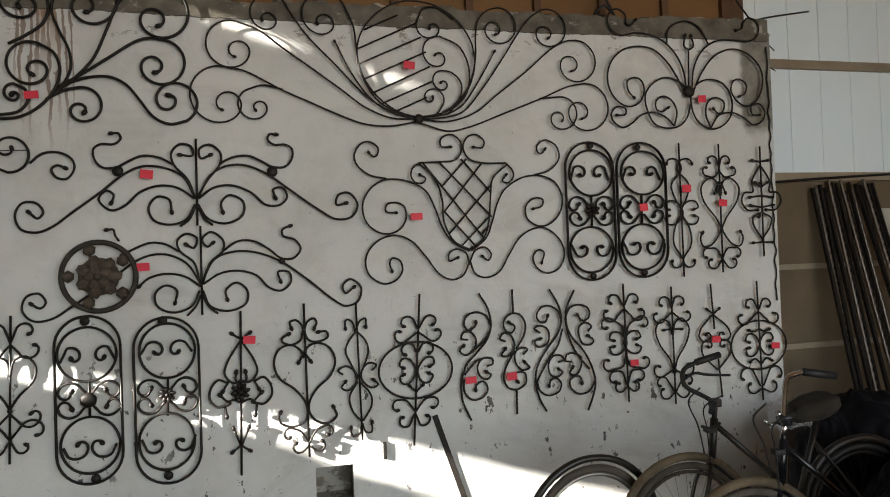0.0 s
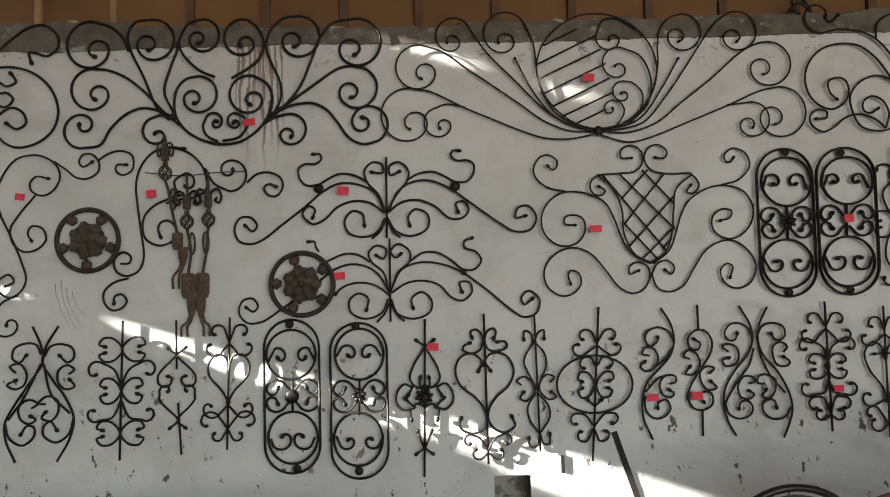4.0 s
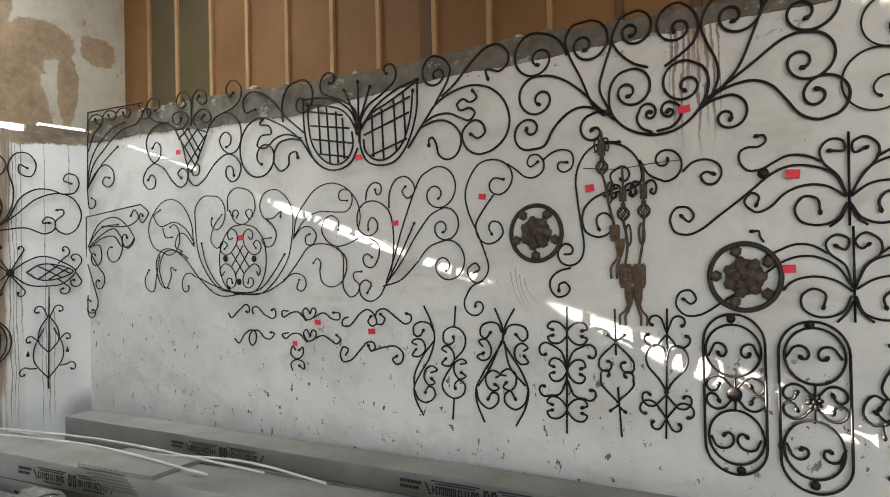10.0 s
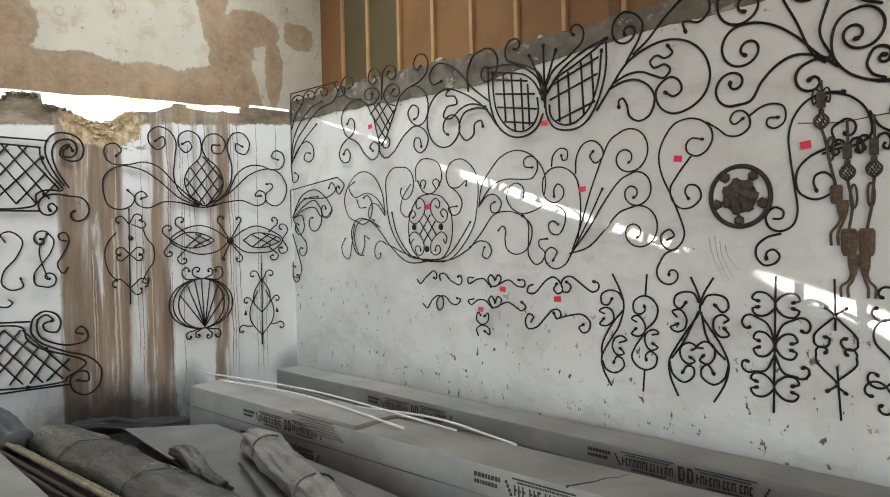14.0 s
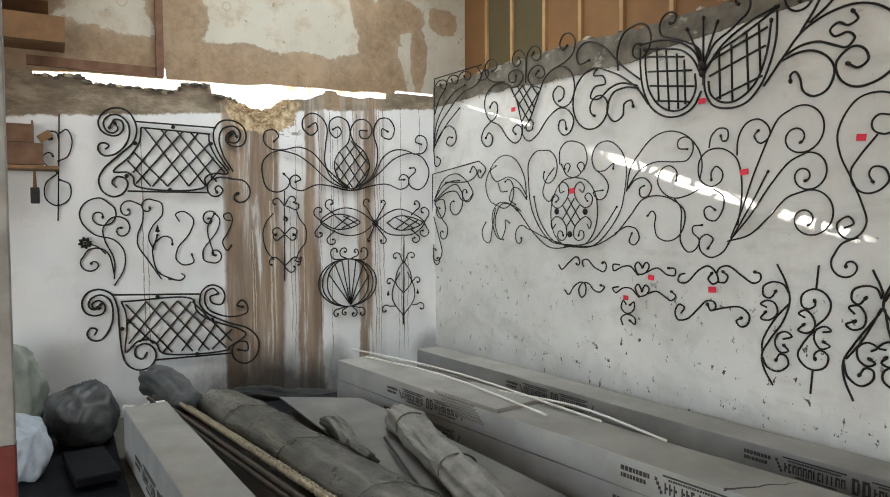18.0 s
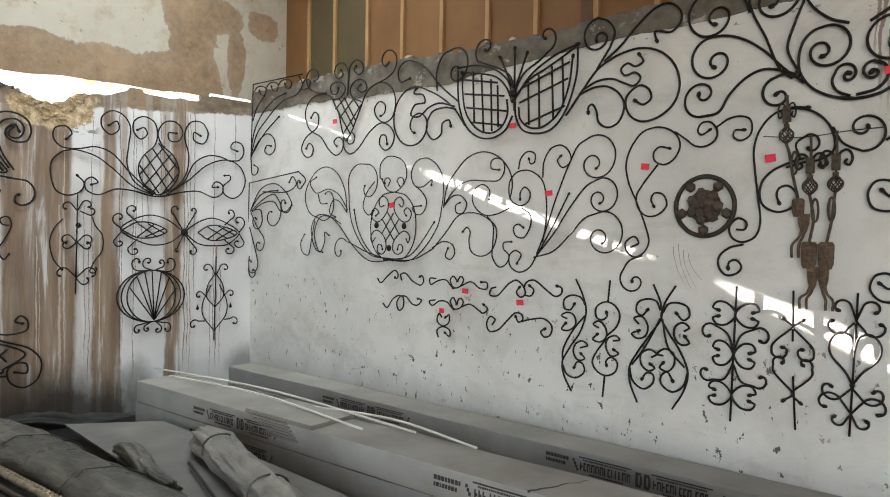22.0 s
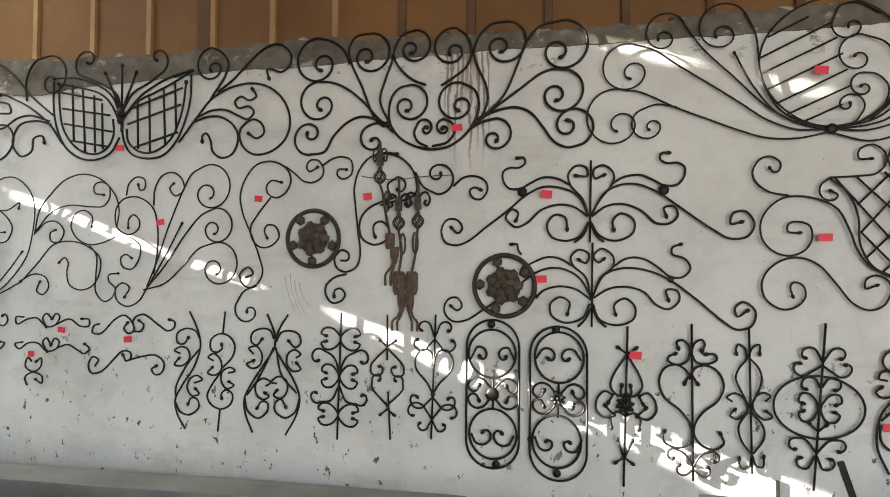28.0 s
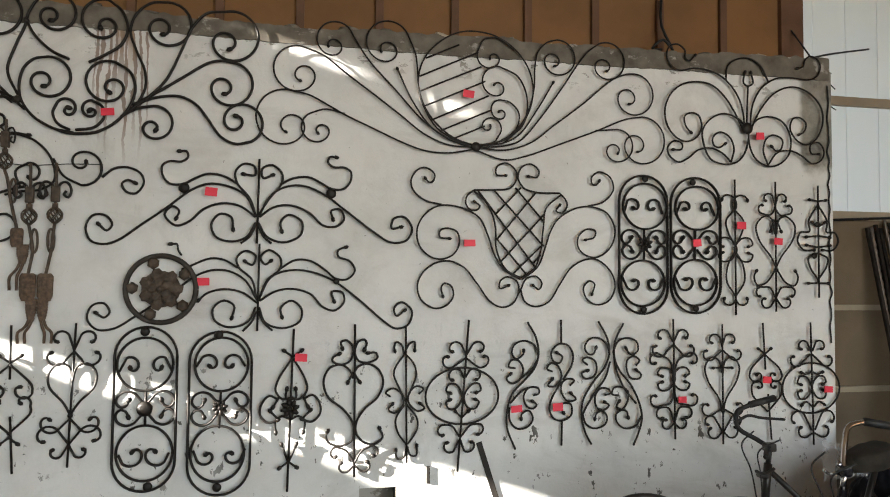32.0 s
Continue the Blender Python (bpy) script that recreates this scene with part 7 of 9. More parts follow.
tag(-3.326, 2.128)

iron("long_scroll", "long black iron scroll with a looped head", 0, -2.564, 2.129, .0085)
rod((-2.754, 1.729, -2.704, 1.732, -2.697, 1.77, -2.744, 1.795, -2.793, 1.746, -2.778, 1.684, -2.721, 1.657, -2.651, 1.685, -2.621, 1.759, -2.636, 1.919, -2.656, 2.076, -2.664, 2.189, -2.634, 2.295, -2.564, 2.376, -2.468, 2.403, -2.384, 2.394))
rod((-2.487, 2.397, -2.442, 2.397, -2.35, 2.364, -2.272, 2.277, -2.254, 2.154, -2.321, 2.107, -2.413, 2.095, -2.489, 2.075), end=0)
rod((-2.396, 2.121, -2.474, 2.1, -2.56, 2.061, -2.613, 2.003, -2.626, 1.929, -2.605, 1.867, -2.53, 1.829, -2.461, 1.848, -2.432, 1.887, -2.436, 1.936, -2.479, 1.974, -2.522, 1.962, -2.535, 1.926, -2.521, 1.879))
rod((-2.71, 1.643, -2.792, 1.621, -2.85, 1.567, -2.849, 1.504, -2.805, 1.46, -2.74, 1.477, -2.719, 1.515, -2.752, 1.552, -2.791, 1.537, -2.794, 1.502))
rod((-2.413, 2.113, -2.44, 2.202, -2.379, 2.247), (-2.373, 2.198, 250))
rod((-2.261, 2.276, -2.21, 2.186, -2.122, 2.138), (-2.113, 2.23, 470))
rod((-2.018, 2.184, -1.959, 2.233, -1.887, 2.242, -1.823, 2.21, -1.808, 2.159, -1.847, 2.103, -1.898, 2.112, -1.918, 2.154, -1.888, 2.174, -1.851, 2.159))
tag(-2.564, 2.129)

iron("winged_panel", "black iron winged panel with mirrored scrolls", 0, -1.205, 2.144, .0085, 0.01)
bar((-1.203, 2.315, -1.208, 1.842))
rod((-1.215, 1.99, -1.25, 2.092, -1.32, 2.176, -1.33, 2.24, -1.285, 2.286, -1.23, 2.274, -1.223, 2.225, -1.287, 2.228))
rod((-1.207, 1.99, -1.148, 2.091, -1.08, 2.181, -1.079, 2.24, -1.134, 2.284, -1.187, 2.259, -1.18, 2.209, -1.129, 2.228))
rod((-1.218, 1.999, -1.273, 2.108, -1.366, 2.157, -1.474, 2.167, -1.565, 2.128, -1.686, 2.03, -1.822, 1.928, -1.926, 1.85, -1.998, 1.825, -2.068, 1.845, -2.092, 1.918, -2.057, 1.979, -1.994, 1.978, -1.961, 1.93, -1.988, 1.898, -2.029, 1.932))
rod((-1.198, 1.999, -1.133, 2.116, -1.051, 2.165, -0.952, 2.171, -0.839, 2.124, -0.727, 2.043, -0.559, 1.919, -0.459, 1.862, -0.372, 1.874, -0.338, 1.941, -0.384, 2.01, -0.445, 1.998, -0.457, 1.943, -0.402, 1.952))
rod((-1.323, 2.176, -1.393, 2.213, -1.478, 2.222, -1.549, 2.191, -1.606, 2.161, -1.675, 2.162, -1.712, 2.207, -1.713, 2.261, -1.677, 2.285, -1.616, 2.285, -1.582, 2.312, -1.592, 2.343, -1.628, 2.342), m=1)
rod((-1.218, 1.99, -1.306, 2.05, -1.4, 2.06, -1.492, 2.027, -1.569, 1.956, -1.637, 1.933, -1.695, 1.991, -1.656, 2.038, -1.621, 2.014, -1.635, 1.972))
rod((-1.198, 1.99, -1.117, 2.048, -1.022, 2.059, -0.924, 2.02, -0.844, 1.95, -0.77, 1.948, -0.729, 1.992, -0.752, 2.044, -0.802, 2.035, -0.791, 1.987))
rod((-1.216, 1.959, -1.265, 1.877, -1.344, 1.851, -1.428, 1.877, -1.452, 1.945, -1.408, 2.002, -1.348, 1.986, -1.336, 1.918))
rod((-1.202, 1.959, -1.154, 1.881, -1.061, 1.851, -0.97, 1.895, -0.967, 1.971, -1.038, 2.006, -1.081, 1.963, -1.074, 1.913))
rod((-1.213, 1.959, -1.245, 1.882, -1.295, 1.841), end=0)
rod((-1.208, 1.959, -1.172, 1.881, -1.129, 1.843), end=0)
ball(-1.598, 2.14, .03)
ball(-0.805, 2.133, .03)
tag(-1.453, 2.121)

iron("winged_panel", "lower black iron winged panel with mirrored scrolls", 0, -1.195, 1.619, .008, 0.005)
bar((-1.193, 1.841, -1.196, 1.357))
rod((-1.205, 1.539, -1.231, 1.642, -1.302, 1.709, -1.314, 1.761, -1.267, 1.8, -1.213, 1.774, -1.229, 1.722, -1.269, 1.742))
rod((-1.188, 1.539, -1.147, 1.639, -1.08, 1.702, -1.078, 1.761, -1.142, 1.806, -1.187, 1.764, -1.159, 1.726, -1.129, 1.747))
rod((-1.2, 1.527, -1.266, 1.637, -1.351, 1.686, -1.436, 1.692, -1.521, 1.662, -1.635, 1.576, -1.774, 1.478, -1.834, 1.437, -1.937, 1.374, -2.022, 1.37, -2.07, 1.428, -2.047, 1.497, -1.989, 1.509, -1.959, 1.461, -1.986, 1.433, -2.027, 1.458))
rod((-1.194, 1.527, -1.129, 1.654, -1.033, 1.694, -0.919, 1.69, -0.789, 1.642, -0.641, 1.534, -0.491, 1.406, -0.425, 1.367, -0.353, 1.389, -0.334, 1.47, -0.394, 1.518, -0.437, 1.481, -0.422, 1.438, -0.373, 1.471))
rod((-1.307, 1.706, -1.378, 1.748, -1.449, 1.756, -1.52, 1.731, -1.59, 1.694))
rod((-1.08, 1.702, -0.998, 1.752, -0.917, 1.75, -0.836, 1.703, -0.771, 1.651, -0.706, 1.648, -0.664, 1.698, -0.693, 1.75, -0.76, 1.777, -0.759, 1.812, -0.716, 1.83))
rod((-1.2, 1.512, -1.282, 1.57, -1.382, 1.587, -1.468, 1.563, -1.511, 1.525))
rod((-1.188, 1.523, -1.098, 1.578, -1.003, 1.59, -0.908, 1.561, -0.843, 1.492, -0.776, 1.47, -0.722, 1.519, -0.733, 1.573, -0.791, 1.575, -0.778, 1.521))
rod((-1.207, 1.49, -1.247, 1.409, -1.343, 1.378, -1.424, 1.418, -1.431, 1.485, -1.376, 1.525, -1.322, 1.496, -1.333, 1.429))
rod((-1.189, 1.489, -1.154, 1.404, -1.057, 1.372, -0.966, 1.41, -0.958, 1.479, -1.014, 1.525, -1.072, 1.484, -1.064, 1.434))
rod((-1.201, 1.465, -1.229, 1.405, -1.274, 1.356), end=0)
rod((-1.193, 1.465, -1.162, 1.402, -1.114, 1.359), end=0)
ball(-0.768, 1.635, .018)
rod((-1.602, 1.77, -1.621, 1.8, -1.628, 1.831, -1.661, 1.831))
tag(-1.483, 1.628)

iron("basket_panel", "black iron basket panel with a lattice and curls", 0, 0.3, 1.681, .007)
rod((0.316, 1.656, 0.217, 1.713, 0.155, 1.802, 0.121, 1.9, 0.064, 2.015, -0.013, 2.062, -0.109, 2.086, -0.196, 2.077, -0.27, 2.022, -0.308, 1.944, -0.295, 1.849, -0.232, 1.785, -0.157, 1.77, -0.089, 1.802, -0.057, 1.867, -0.071, 1.93, -0.127, 1.951, -0.171, 1.938, -0.175, 1.899, -0.116, 1.891))
rod((0.33, 1.656, 0.425, 1.731, 0.468, 1.832, 0.5, 1.931, 0.543, 2.009, 0.61, 2.063, 0.691, 2.097, 0.787, 2.1, 0.875, 2.061, 0.923, 1.962, 0.896, 1.861, 0.815, 1.797, 0.749, 1.798, 0.688, 1.845, 0.684, 1.917, 0.741, 1.965, 0.796, 1.954, 0.787, 1.915, 0.731, 1.899))
rod((-0.165, 2.09, -0.267, 2.114, -0.333, 2.17, -0.347, 2.225, -0.309, 2.29, -0.26, 2.304, -0.209, 2.268, -0.217, 2.225, -0.24, 2.218, -0.262, 2.241))
rod((0.747, 2.107, 0.844, 2.134, 0.911, 2.211, 0.891, 2.288, 0.818, 2.32, 0.768, 2.281, 0.774, 2.243, 0.8, 2.239, 0.82, 2.264))
rod((0.029, 2.182, 0.169, 2.188, 0.246, 2.198, 0.29, 2.249, 0.285, 2.31, 0.227, 2.35, 0.167, 2.323, 0.166, 2.279, 0.224, 2.276))
rod((0.567, 2.18, 0.417, 2.181, 0.337, 2.205, 0.301, 2.269, 0.324, 2.33, 0.381, 2.351, 0.433, 2.311, 0.421, 2.273, 0.368, 2.276))
rod((0.32, 1.663, 0.228, 1.713, 0.17, 1.825, 0.161, 1.963, 0.14, 2.044, 0.092, 2.125, 0.025, 2.178), end=0)
rod((0.32, 1.663, 0.407, 1.728, 0.443, 1.829, 0.459, 1.965, 0.478, 2.085, 0.571, 2.17), end=0)
rod((0.025, 2.178, -0.013, 2.145, -0.021, 2.105, 0.001, 2.069, 0.045, 2.062, 0.066, 2.088, 0.033, 2.112))
rod((0.567, 2.177, 0.605, 2.136, 0.611, 2.098, 0.577, 2.06, 0.541, 2.071, 0.565, 2.108))
rod((0.313, 1.586, 0.272, 1.513, 0.209, 1.489, 0.134, 1.522, 0.05, 1.632, -0.025, 1.72, -0.111, 1.759, -0.194, 1.748, -0.271, 1.692, -0.303, 1.618, -0.283, 1.536, -0.203, 1.483, -0.136, 1.497, -0.091, 1.551, -0.102, 1.611, -0.145, 1.629, -0.163, 1.603, -0.151, 1.553))
rod((0.321, 1.595, 0.349, 1.52, 0.416, 1.493, 0.495, 1.521, 0.567, 1.628, 0.636, 1.725, 0.719, 1.775, 0.803, 1.78, 0.897, 1.704, 0.923, 1.616, 0.882, 1.53, 0.803, 1.505, 0.738, 1.542, 0.719, 1.609, 0.758, 1.649, 0.79, 1.631, 0.773, 1.569))
rod((0.313, 1.572, 0.298, 1.64, 0.24, 1.669, 0.194, 1.644, 0.192, 1.6, 0.245, 1.618))
rod((0.321, 1.595, 0.355, 1.658, 0.415, 1.674, 0.453, 1.631, 0.434, 1.595, 0.399, 1.62))
bar((0.16, 2.037, 0.319, 2.205))
bar((0.172, 1.892, 0.41, 2.177))
bar((0.198, 1.761, 0.469, 2.051))
bar((0.276, 1.691, 0.455, 1.863))
bar((0.401, 1.755, 0.445, 1.802))
bar((0.467, 2, 0.284, 2.205))
bar((0.462, 1.856, 0.155, 2.181))
bar((0.407, 1.735, 0.053, 2.182))
bar((0.356, 1.682, 0.169, 1.896))
tag(0.001, 1.866)

iron("oval_panel", "black iron oval panel with a forged flower", 0, 1.11, 1.896, .0085, deep=2.2)
oblong(1.109, 1.878, 0.162, 0.429)
oval(1.119, 2.115, 0.147, 0.142)
oval(1.106, 1.638, 0.146, 0.141)
oval_scrolls(1.113, 1.877)
rod((0.98, 2.07, 1.002, 2.144), (1.035, 2.116, 280), m=1)
rod((0.967, 1.677, 0.999, 1.613), (1.034, 1.64, 280), m=1)
bar((1.117, 1.974, 1.113, 1.786))
ball(1.119, 2.286, .022)
ball(1.107, 1.475, .022)
flower(1.117, 1.885, .05)

iron("oval_panel", "black iron oval panel without a flower", 0, 1.461, 1.889, .0085, deep=2.2)
oblong(1.46, 1.879, 0.169, 0.426)
oval(1.471, 2.113, 0.149, 0.137)
oval(1.458, 1.644, 0.148, 0.144)
oval_scrolls(1.462, 1.882)
rod((1.326, 2.068, 1.357, 2.139), (1.384, 2.117, 280), m=1)
rod((1.317, 1.685, 1.35, 1.612), (1.387, 1.647, 280), m=1)
bar((1.465, 1.976, 1.46, 1.785))
ball(1.442, 2.276, .022)
ball(1.459, 1.482, .022)
tag(1.461, 1.893)

iron("baluster", "slim black iron baluster with paired scrolls", 0, 1.743, 1.873, .0075, -0.001)
bar((1.743, 2.306, 1.743, 1.442))
rod((1.751, 1.866, 1.694, 1.966, 1.681, 2.039, 1.75, 2.119), (1.694, 2.145, 200), m=1)
hook_pair(1.685, 1.856, 0.131, 0.153, 1, 1)
rod((1.75, 1.855, 1.693, 1.765, 1.68, 1.656, 1.741, 1.562), (1.695, 1.55, 230), m=1)
tag(1.77, 2.009)

iron("baluster", "black iron heart baluster with curled feet", 0, 2.029, 1.868, .0075, 0.003)
bar((2.03, 2.3, 2.027, 1.46))
rod((2.034, 2.129, 2.013, 2.203), (1.982, 2.188, 220), m=1)
rod((2.034, 2.129, 1.99, 2.084, 1.936, 2.092), (1.937, 2.122, 200), m=1)
rod((2.026, 1.961, 2.005, 2.054, 1.956, 2.077, 1.89, 2.018, 1.907, 1.926, 1.994, 1.813, 2.032, 1.738), m=1)
rod((2.028, 1.738, 1.956, 1.647, 1.893, 1.631, 1.871, 1.687, 1.889, 1.723), m=1)
rod((2.028, 1.552, 1.984, 1.617, 1.934, 1.619), (1.924, 1.586, 200), m=1)
rod((2.032, 1.552, 1.991, 1.498), (1.963, 1.525, 230), m=1)
rod((2.022, 2.054, 1.993, 1.98))
rod((2.039, 2.054, 2.069, 1.979))
tag(2.032, 1.913)

iron("baluster", "black iron cross-scrolled baluster at the wall end", 0, 2.342, 1.938, .008, 0.002)
bar((2.343, 2.286, 2.341, 1.553))
rod((2.347, 2.184, 2.282, 2.192), m=1)
rod((2.346, 2.165, 2.275, 2.052, 2.28, 1.984, 2.215, 1.977, 2.191, 1.921, 2.235, 1.864, 2.309, 1.863), m=1)
rod((2.338, 1.844, 2.271, 1.807, 2.282, 1.75, 2.342, 1.655, 2.268, 1.646), m=1)
rod((2.343, 2.014, 2.296, 2.044), m=1)
rod((2.34, 1.957, 2.257, 1.947), m=1)
rod((2.34, 1.881, 2.254, 1.894), m=1)
ball(2.33, 2.033, .018)
ball(2.307, 1.825, .02)

iron("oval_panel", "black iron oval panel with a round boss", 0, -1.769, 0.945, .009, deep=1.5)
oblong(-1.769, 0.945, 0.158, 0.437)
oval(-1.774, 1.182, 0.142, 0.142)
oval(-1.767, 0.709, 0.142, 0.147)
oval_scrolls(-1.768, 0.948)
rod((-1.901, 1.146, -1.867, 1.217), (-1.849, 1.178, 290), m=1)
rod((-1.896, 0.707, -1.875, 0.661), (-1.834, 0.701, 290), m=1)
bar((-1.766, 1.042, -1.768, 0.856))
ball(-1.777, 1.357, .025)
ball(-1.744, 0.535, .025)
ball(-1.769, 0.945, .042)

iron("oval_panel", "black iron oval panel with a leafy boss", 0, -1.384, 0.913, .009, deep=1.5)
oblong(-1.384, 0.913, 0.163, 0.442)
oval(-1.38, 1.176, 0.14, 0.146)
oval(-1.393, 0.693, 0.14, 0.151)
oval_scrolls(-1.384, 0.936)
rod((-1.513, 1.164, -1.483, 1.213), (-1.45, 1.181, 290), m=1)
rod((-1.519, 0.714, -1.498, 0.661), (-1.459, 0.681, 290), m=1)
bar((-1.381, 1.025, -1.386, 0.831))
ball(-1.398, 1.338, .025)
ball(-1.39, 0.514, .025)
flower(-1.383, 0.943, .045)

iron("baluster", "black iron baluster with a forged flower", 0, -1.008, 0.928, .0085, 0.024)
bar((-0.998, 1.368, -1.019, 0.471))
rod((-1.002, 1.213, -1.049, 1.247), m=1)
rod((-1.003, 1.207, -1.077, 1.088, -1.091, 1.027, -1.051, 0.978, -1.006, 0.983), m=1)
rod((-1.01, 0.974, -0.979, 0.988, -0.981, 1.034), m=1)
rod((-1.081, 0.98, -1.124, 0.999, -1.164, 0.956, -1.171, 0.895, -1.129, 0.851, -1.075, 0.865), m=1)
rod((-1.072, 0.989, -1.103, 0.935), m=1)
rod((-1.075, 0.871, -1.118, 0.915), m=1)
rod((-1.01, 0.866, -1.054, 0.885, -1.09, 0.857, -1.086, 0.795), m=1)
rod((-1.017, 0.634, -1.053, 0.73), m=1)
rod((-1.017, 0.634, -1.062, 0.602), m=1)
flower(-1.011, 0.928, .055)
tag(-0.955, 1.21)

iron("baluster", "black iron heart baluster with scrolled foot", 0, -0.654, 0.899, .0085, -0.008)
bar((-0.658, 1.392, -0.652, 0.535))
rod((-0.663, 1.233, -0.671, 1.269, -0.704, 1.302, -0.736, 1.291, -0.728, 1.256))
rod((-0.663, 1.233, -0.639, 1.292, -0.605, 1.306, -0.59, 1.283, -0.603, 1.249))
rod((-0.666, 1.233, -0.683, 1.187, -0.734, 1.165, -0.782, 1.187, -0.778, 1.208, -0.744, 1.225))
rod((-0.66, 1.233, -0.637, 1.187, -0.584, 1.174, -0.529, 1.199, -0.538, 1.229, -0.582, 1.228))
rod((-0.665, 1.087, -0.682, 1.13, -0.734, 1.165, -0.799, 1.144, -0.829, 1.073, -0.804, 0.987, -0.717, 0.914, -0.666, 0.843, -0.656, 0.782, -0.67, 0.736, -0.736, 0.71, -0.8, 0.735, -0.811, 0.771, -0.801, 0.795))
rod((-0.665, 1.087, -0.644, 1.146, -0.59, 1.168, -0.525, 1.138, -0.493, 1.062, -0.524, 0.978, -0.599, 0.911, -0.642, 0.841, -0.644, 0.781, -0.605, 0.73, -0.545, 0.712, -0.494, 0.749, -0.511, 0.801))
rod((-0.664, 1.122, -0.694, 1.064))
rod((-0.664, 1.122, -0.628, 1.066))
rod((-0.652, 0.614, -0.697, 0.682, -0.742, 0.702), (-0.752, 0.671, 230), m=1)
rod((-0.653, 0.598, -0.685, 0.57), (-0.705, 0.597, 200), m=1)

iron("baluster", "slim black iron baluster with long curves", 0, -0.36, 0.956, .0075, -0.016)
bar((-0.367, 1.377, -0.354, 0.601))
rod((-0.375, 1.216, -0.39, 1.272, -0.421, 1.289, -0.432, 1.261, -0.429, 1.238))
rod((-0.372, 1.222, -0.347, 1.276, -0.315, 1.29, -0.313, 1.241))
rod((-0.375, 1.216, -0.419, 1.157, -0.434, 1.107, -0.398, 1.02, -0.365, 0.953), end=0)
rod((-0.369, 1.222, -0.319, 1.164, -0.305, 1.104, -0.33, 1.025, -0.361, 0.96), end=0)
rod((-0.451, 0.979, -0.479, 1.001, -0.436, 1.026, -0.389, 0.994, -0.379, 0.932, -0.428, 0.887, -0.463, 0.906, -0.439, 0.937))
rod((-0.289, 0.99, -0.262, 1.02, -0.301, 1.036, -0.344, 0.997, -0.346, 0.942, -0.292, 0.893, -0.253, 0.909, -0.281, 0.937))
rod((-0.372, 0.931, -0.42, 0.848, -0.406, 0.773, -0.354, 0.701), end=0)
rod((-0.356, 0.93, -0.297, 0.851, -0.296, 0.789, -0.348, 0.707), end=0)
rod((-0.354, 0.694, -0.369, 0.635, -0.402, 0.622, -0.417, 0.646, -0.416, 0.674))
rod((-0.351, 0.694, -0.333, 0.644, -0.301, 0.641, -0.296, 0.696))

iron("baluster", "black iron baluster with a wide ring", 0, -0.027, 0.964, .008, 0.071)
bar((0.005, 1.415, -0.057, 0.539))
oval(-0.032, 0.974, 0.217, 0.164)
rod((-0.01, 1.21, -0.038, 1.268), (-0.072, 1.247, 230), m=1)
rod((-0.01, 1.194, -0.086, 1.142), (-0.108, 1.177, 240), m=1)
rod((-0.024, 1.079, -0.043, 1.12), (-0.071, 1.089, 220), m=1)
hook_pair(-0.079, 0.971, 0.094, 0.151, 1, 1)
rod((-0.036, 0.849, -0.072, 0.885), m=1)
rod((-0.044, 0.735, -0.098, 0.805, -0.141, 0.809), (-0.142, 0.776, 200), m=1)
rod((-0.048, 0.719, -0.08, 0.656), (-0.102, 0.684, 220), m=1)

iron("s_baluster", "single sweeping black iron scroll baluster", 0, 0.329, 0.988, .008)
rod((0.363, 1.401, 0.416, 1.31, 0.433, 1.211, 0.408, 1.128, 0.338, 1.048, 0.273, 0.982, 0.242, 0.887, 0.241, 0.78, 0.292, 0.652), end=0)
rod((0.433, 1.201, 0.41, 1.26, 0.348, 1.29, 0.284, 1.267, 0.268, 1.221, 0.295, 1.182, 0.338, 1.21, 0.342, 1.23))
rod((0.289, 1.129, 0.248, 1.138, 0.263, 1.174, 0.305, 1.175, 0.338, 1.122, 0.318, 1.063, 0.268, 1.039, 0.235, 1.068, 0.26, 1.094))
rod((0.318, 1.063, 0.39, 1.119, 0.424, 1.174), end=0)
rod((0.399, 0.966, 0.434, 0.977, 0.432, 1.008, 0.372, 1.012, 0.339, 0.964, 0.358, 0.905, 0.399, 0.889, 0.421, 0.911, 0.394, 0.933))
rod((0.257, 0.923, 0.337, 1.001, 0.372, 1.012), end=0)
rod((0.253, 0.9, 0.26, 0.816, 0.307, 0.771, 0.37, 0.783, 0.4, 0.828, 0.374, 0.877, 0.331, 0.857, 0.327, 0.83))
tag(0.291, 0.894)

iron("baluster", "black iron scroll baluster on a straight bar", 0, 0.577, 1.022, .008, -0.009)
bar((0.573, 1.415, 0.575, 1.268))
rod((0.584, 1.055, 0.638, 1.137, 0.648, 1.206, 0.614, 1.262, 0.56, 1.269, 0.512, 1.224, 0.524, 1.168, 0.563, 1.156, 0.582, 1.192, 0.547, 1.218))
rod((0.521, 1.104, 0.486, 1.123, 0.513, 1.155, 0.555, 1.139, 0.578, 1.069, 0.54, 1.017, 0.493, 1.021, 0.52, 1.06))
rod((0.63, 1.018, 0.66, 1.05, 0.617, 1.06, 0.58, 1.032, 0.581, 0.974, 0.619, 0.927, 0.67, 0.936, 0.639, 0.973))
rod((0.577, 1.046, 0.515, 0.941, 0.502, 0.881, 0.532, 0.824, 0.589, 0.813, 0.641, 0.846, 0.636, 0.908, 0.586, 0.912, 0.577, 0.882, 0.591, 0.857))
bar((0.582, 0.813, 0.579, 0.664))
tag(0.546, 0.898)

iron("lyre_panel", "black iron lyre panel of crossing scrolls", 0, 0.898, 1, .008)
rod((0.814, 1.404, 0.876, 1.286, 0.884, 1.199, 0.854, 1.124, 0.784, 1.042, 0.718, 0.936, 0.706, 0.841, 0.728, 0.74, 0.769, 0.664), end=0)
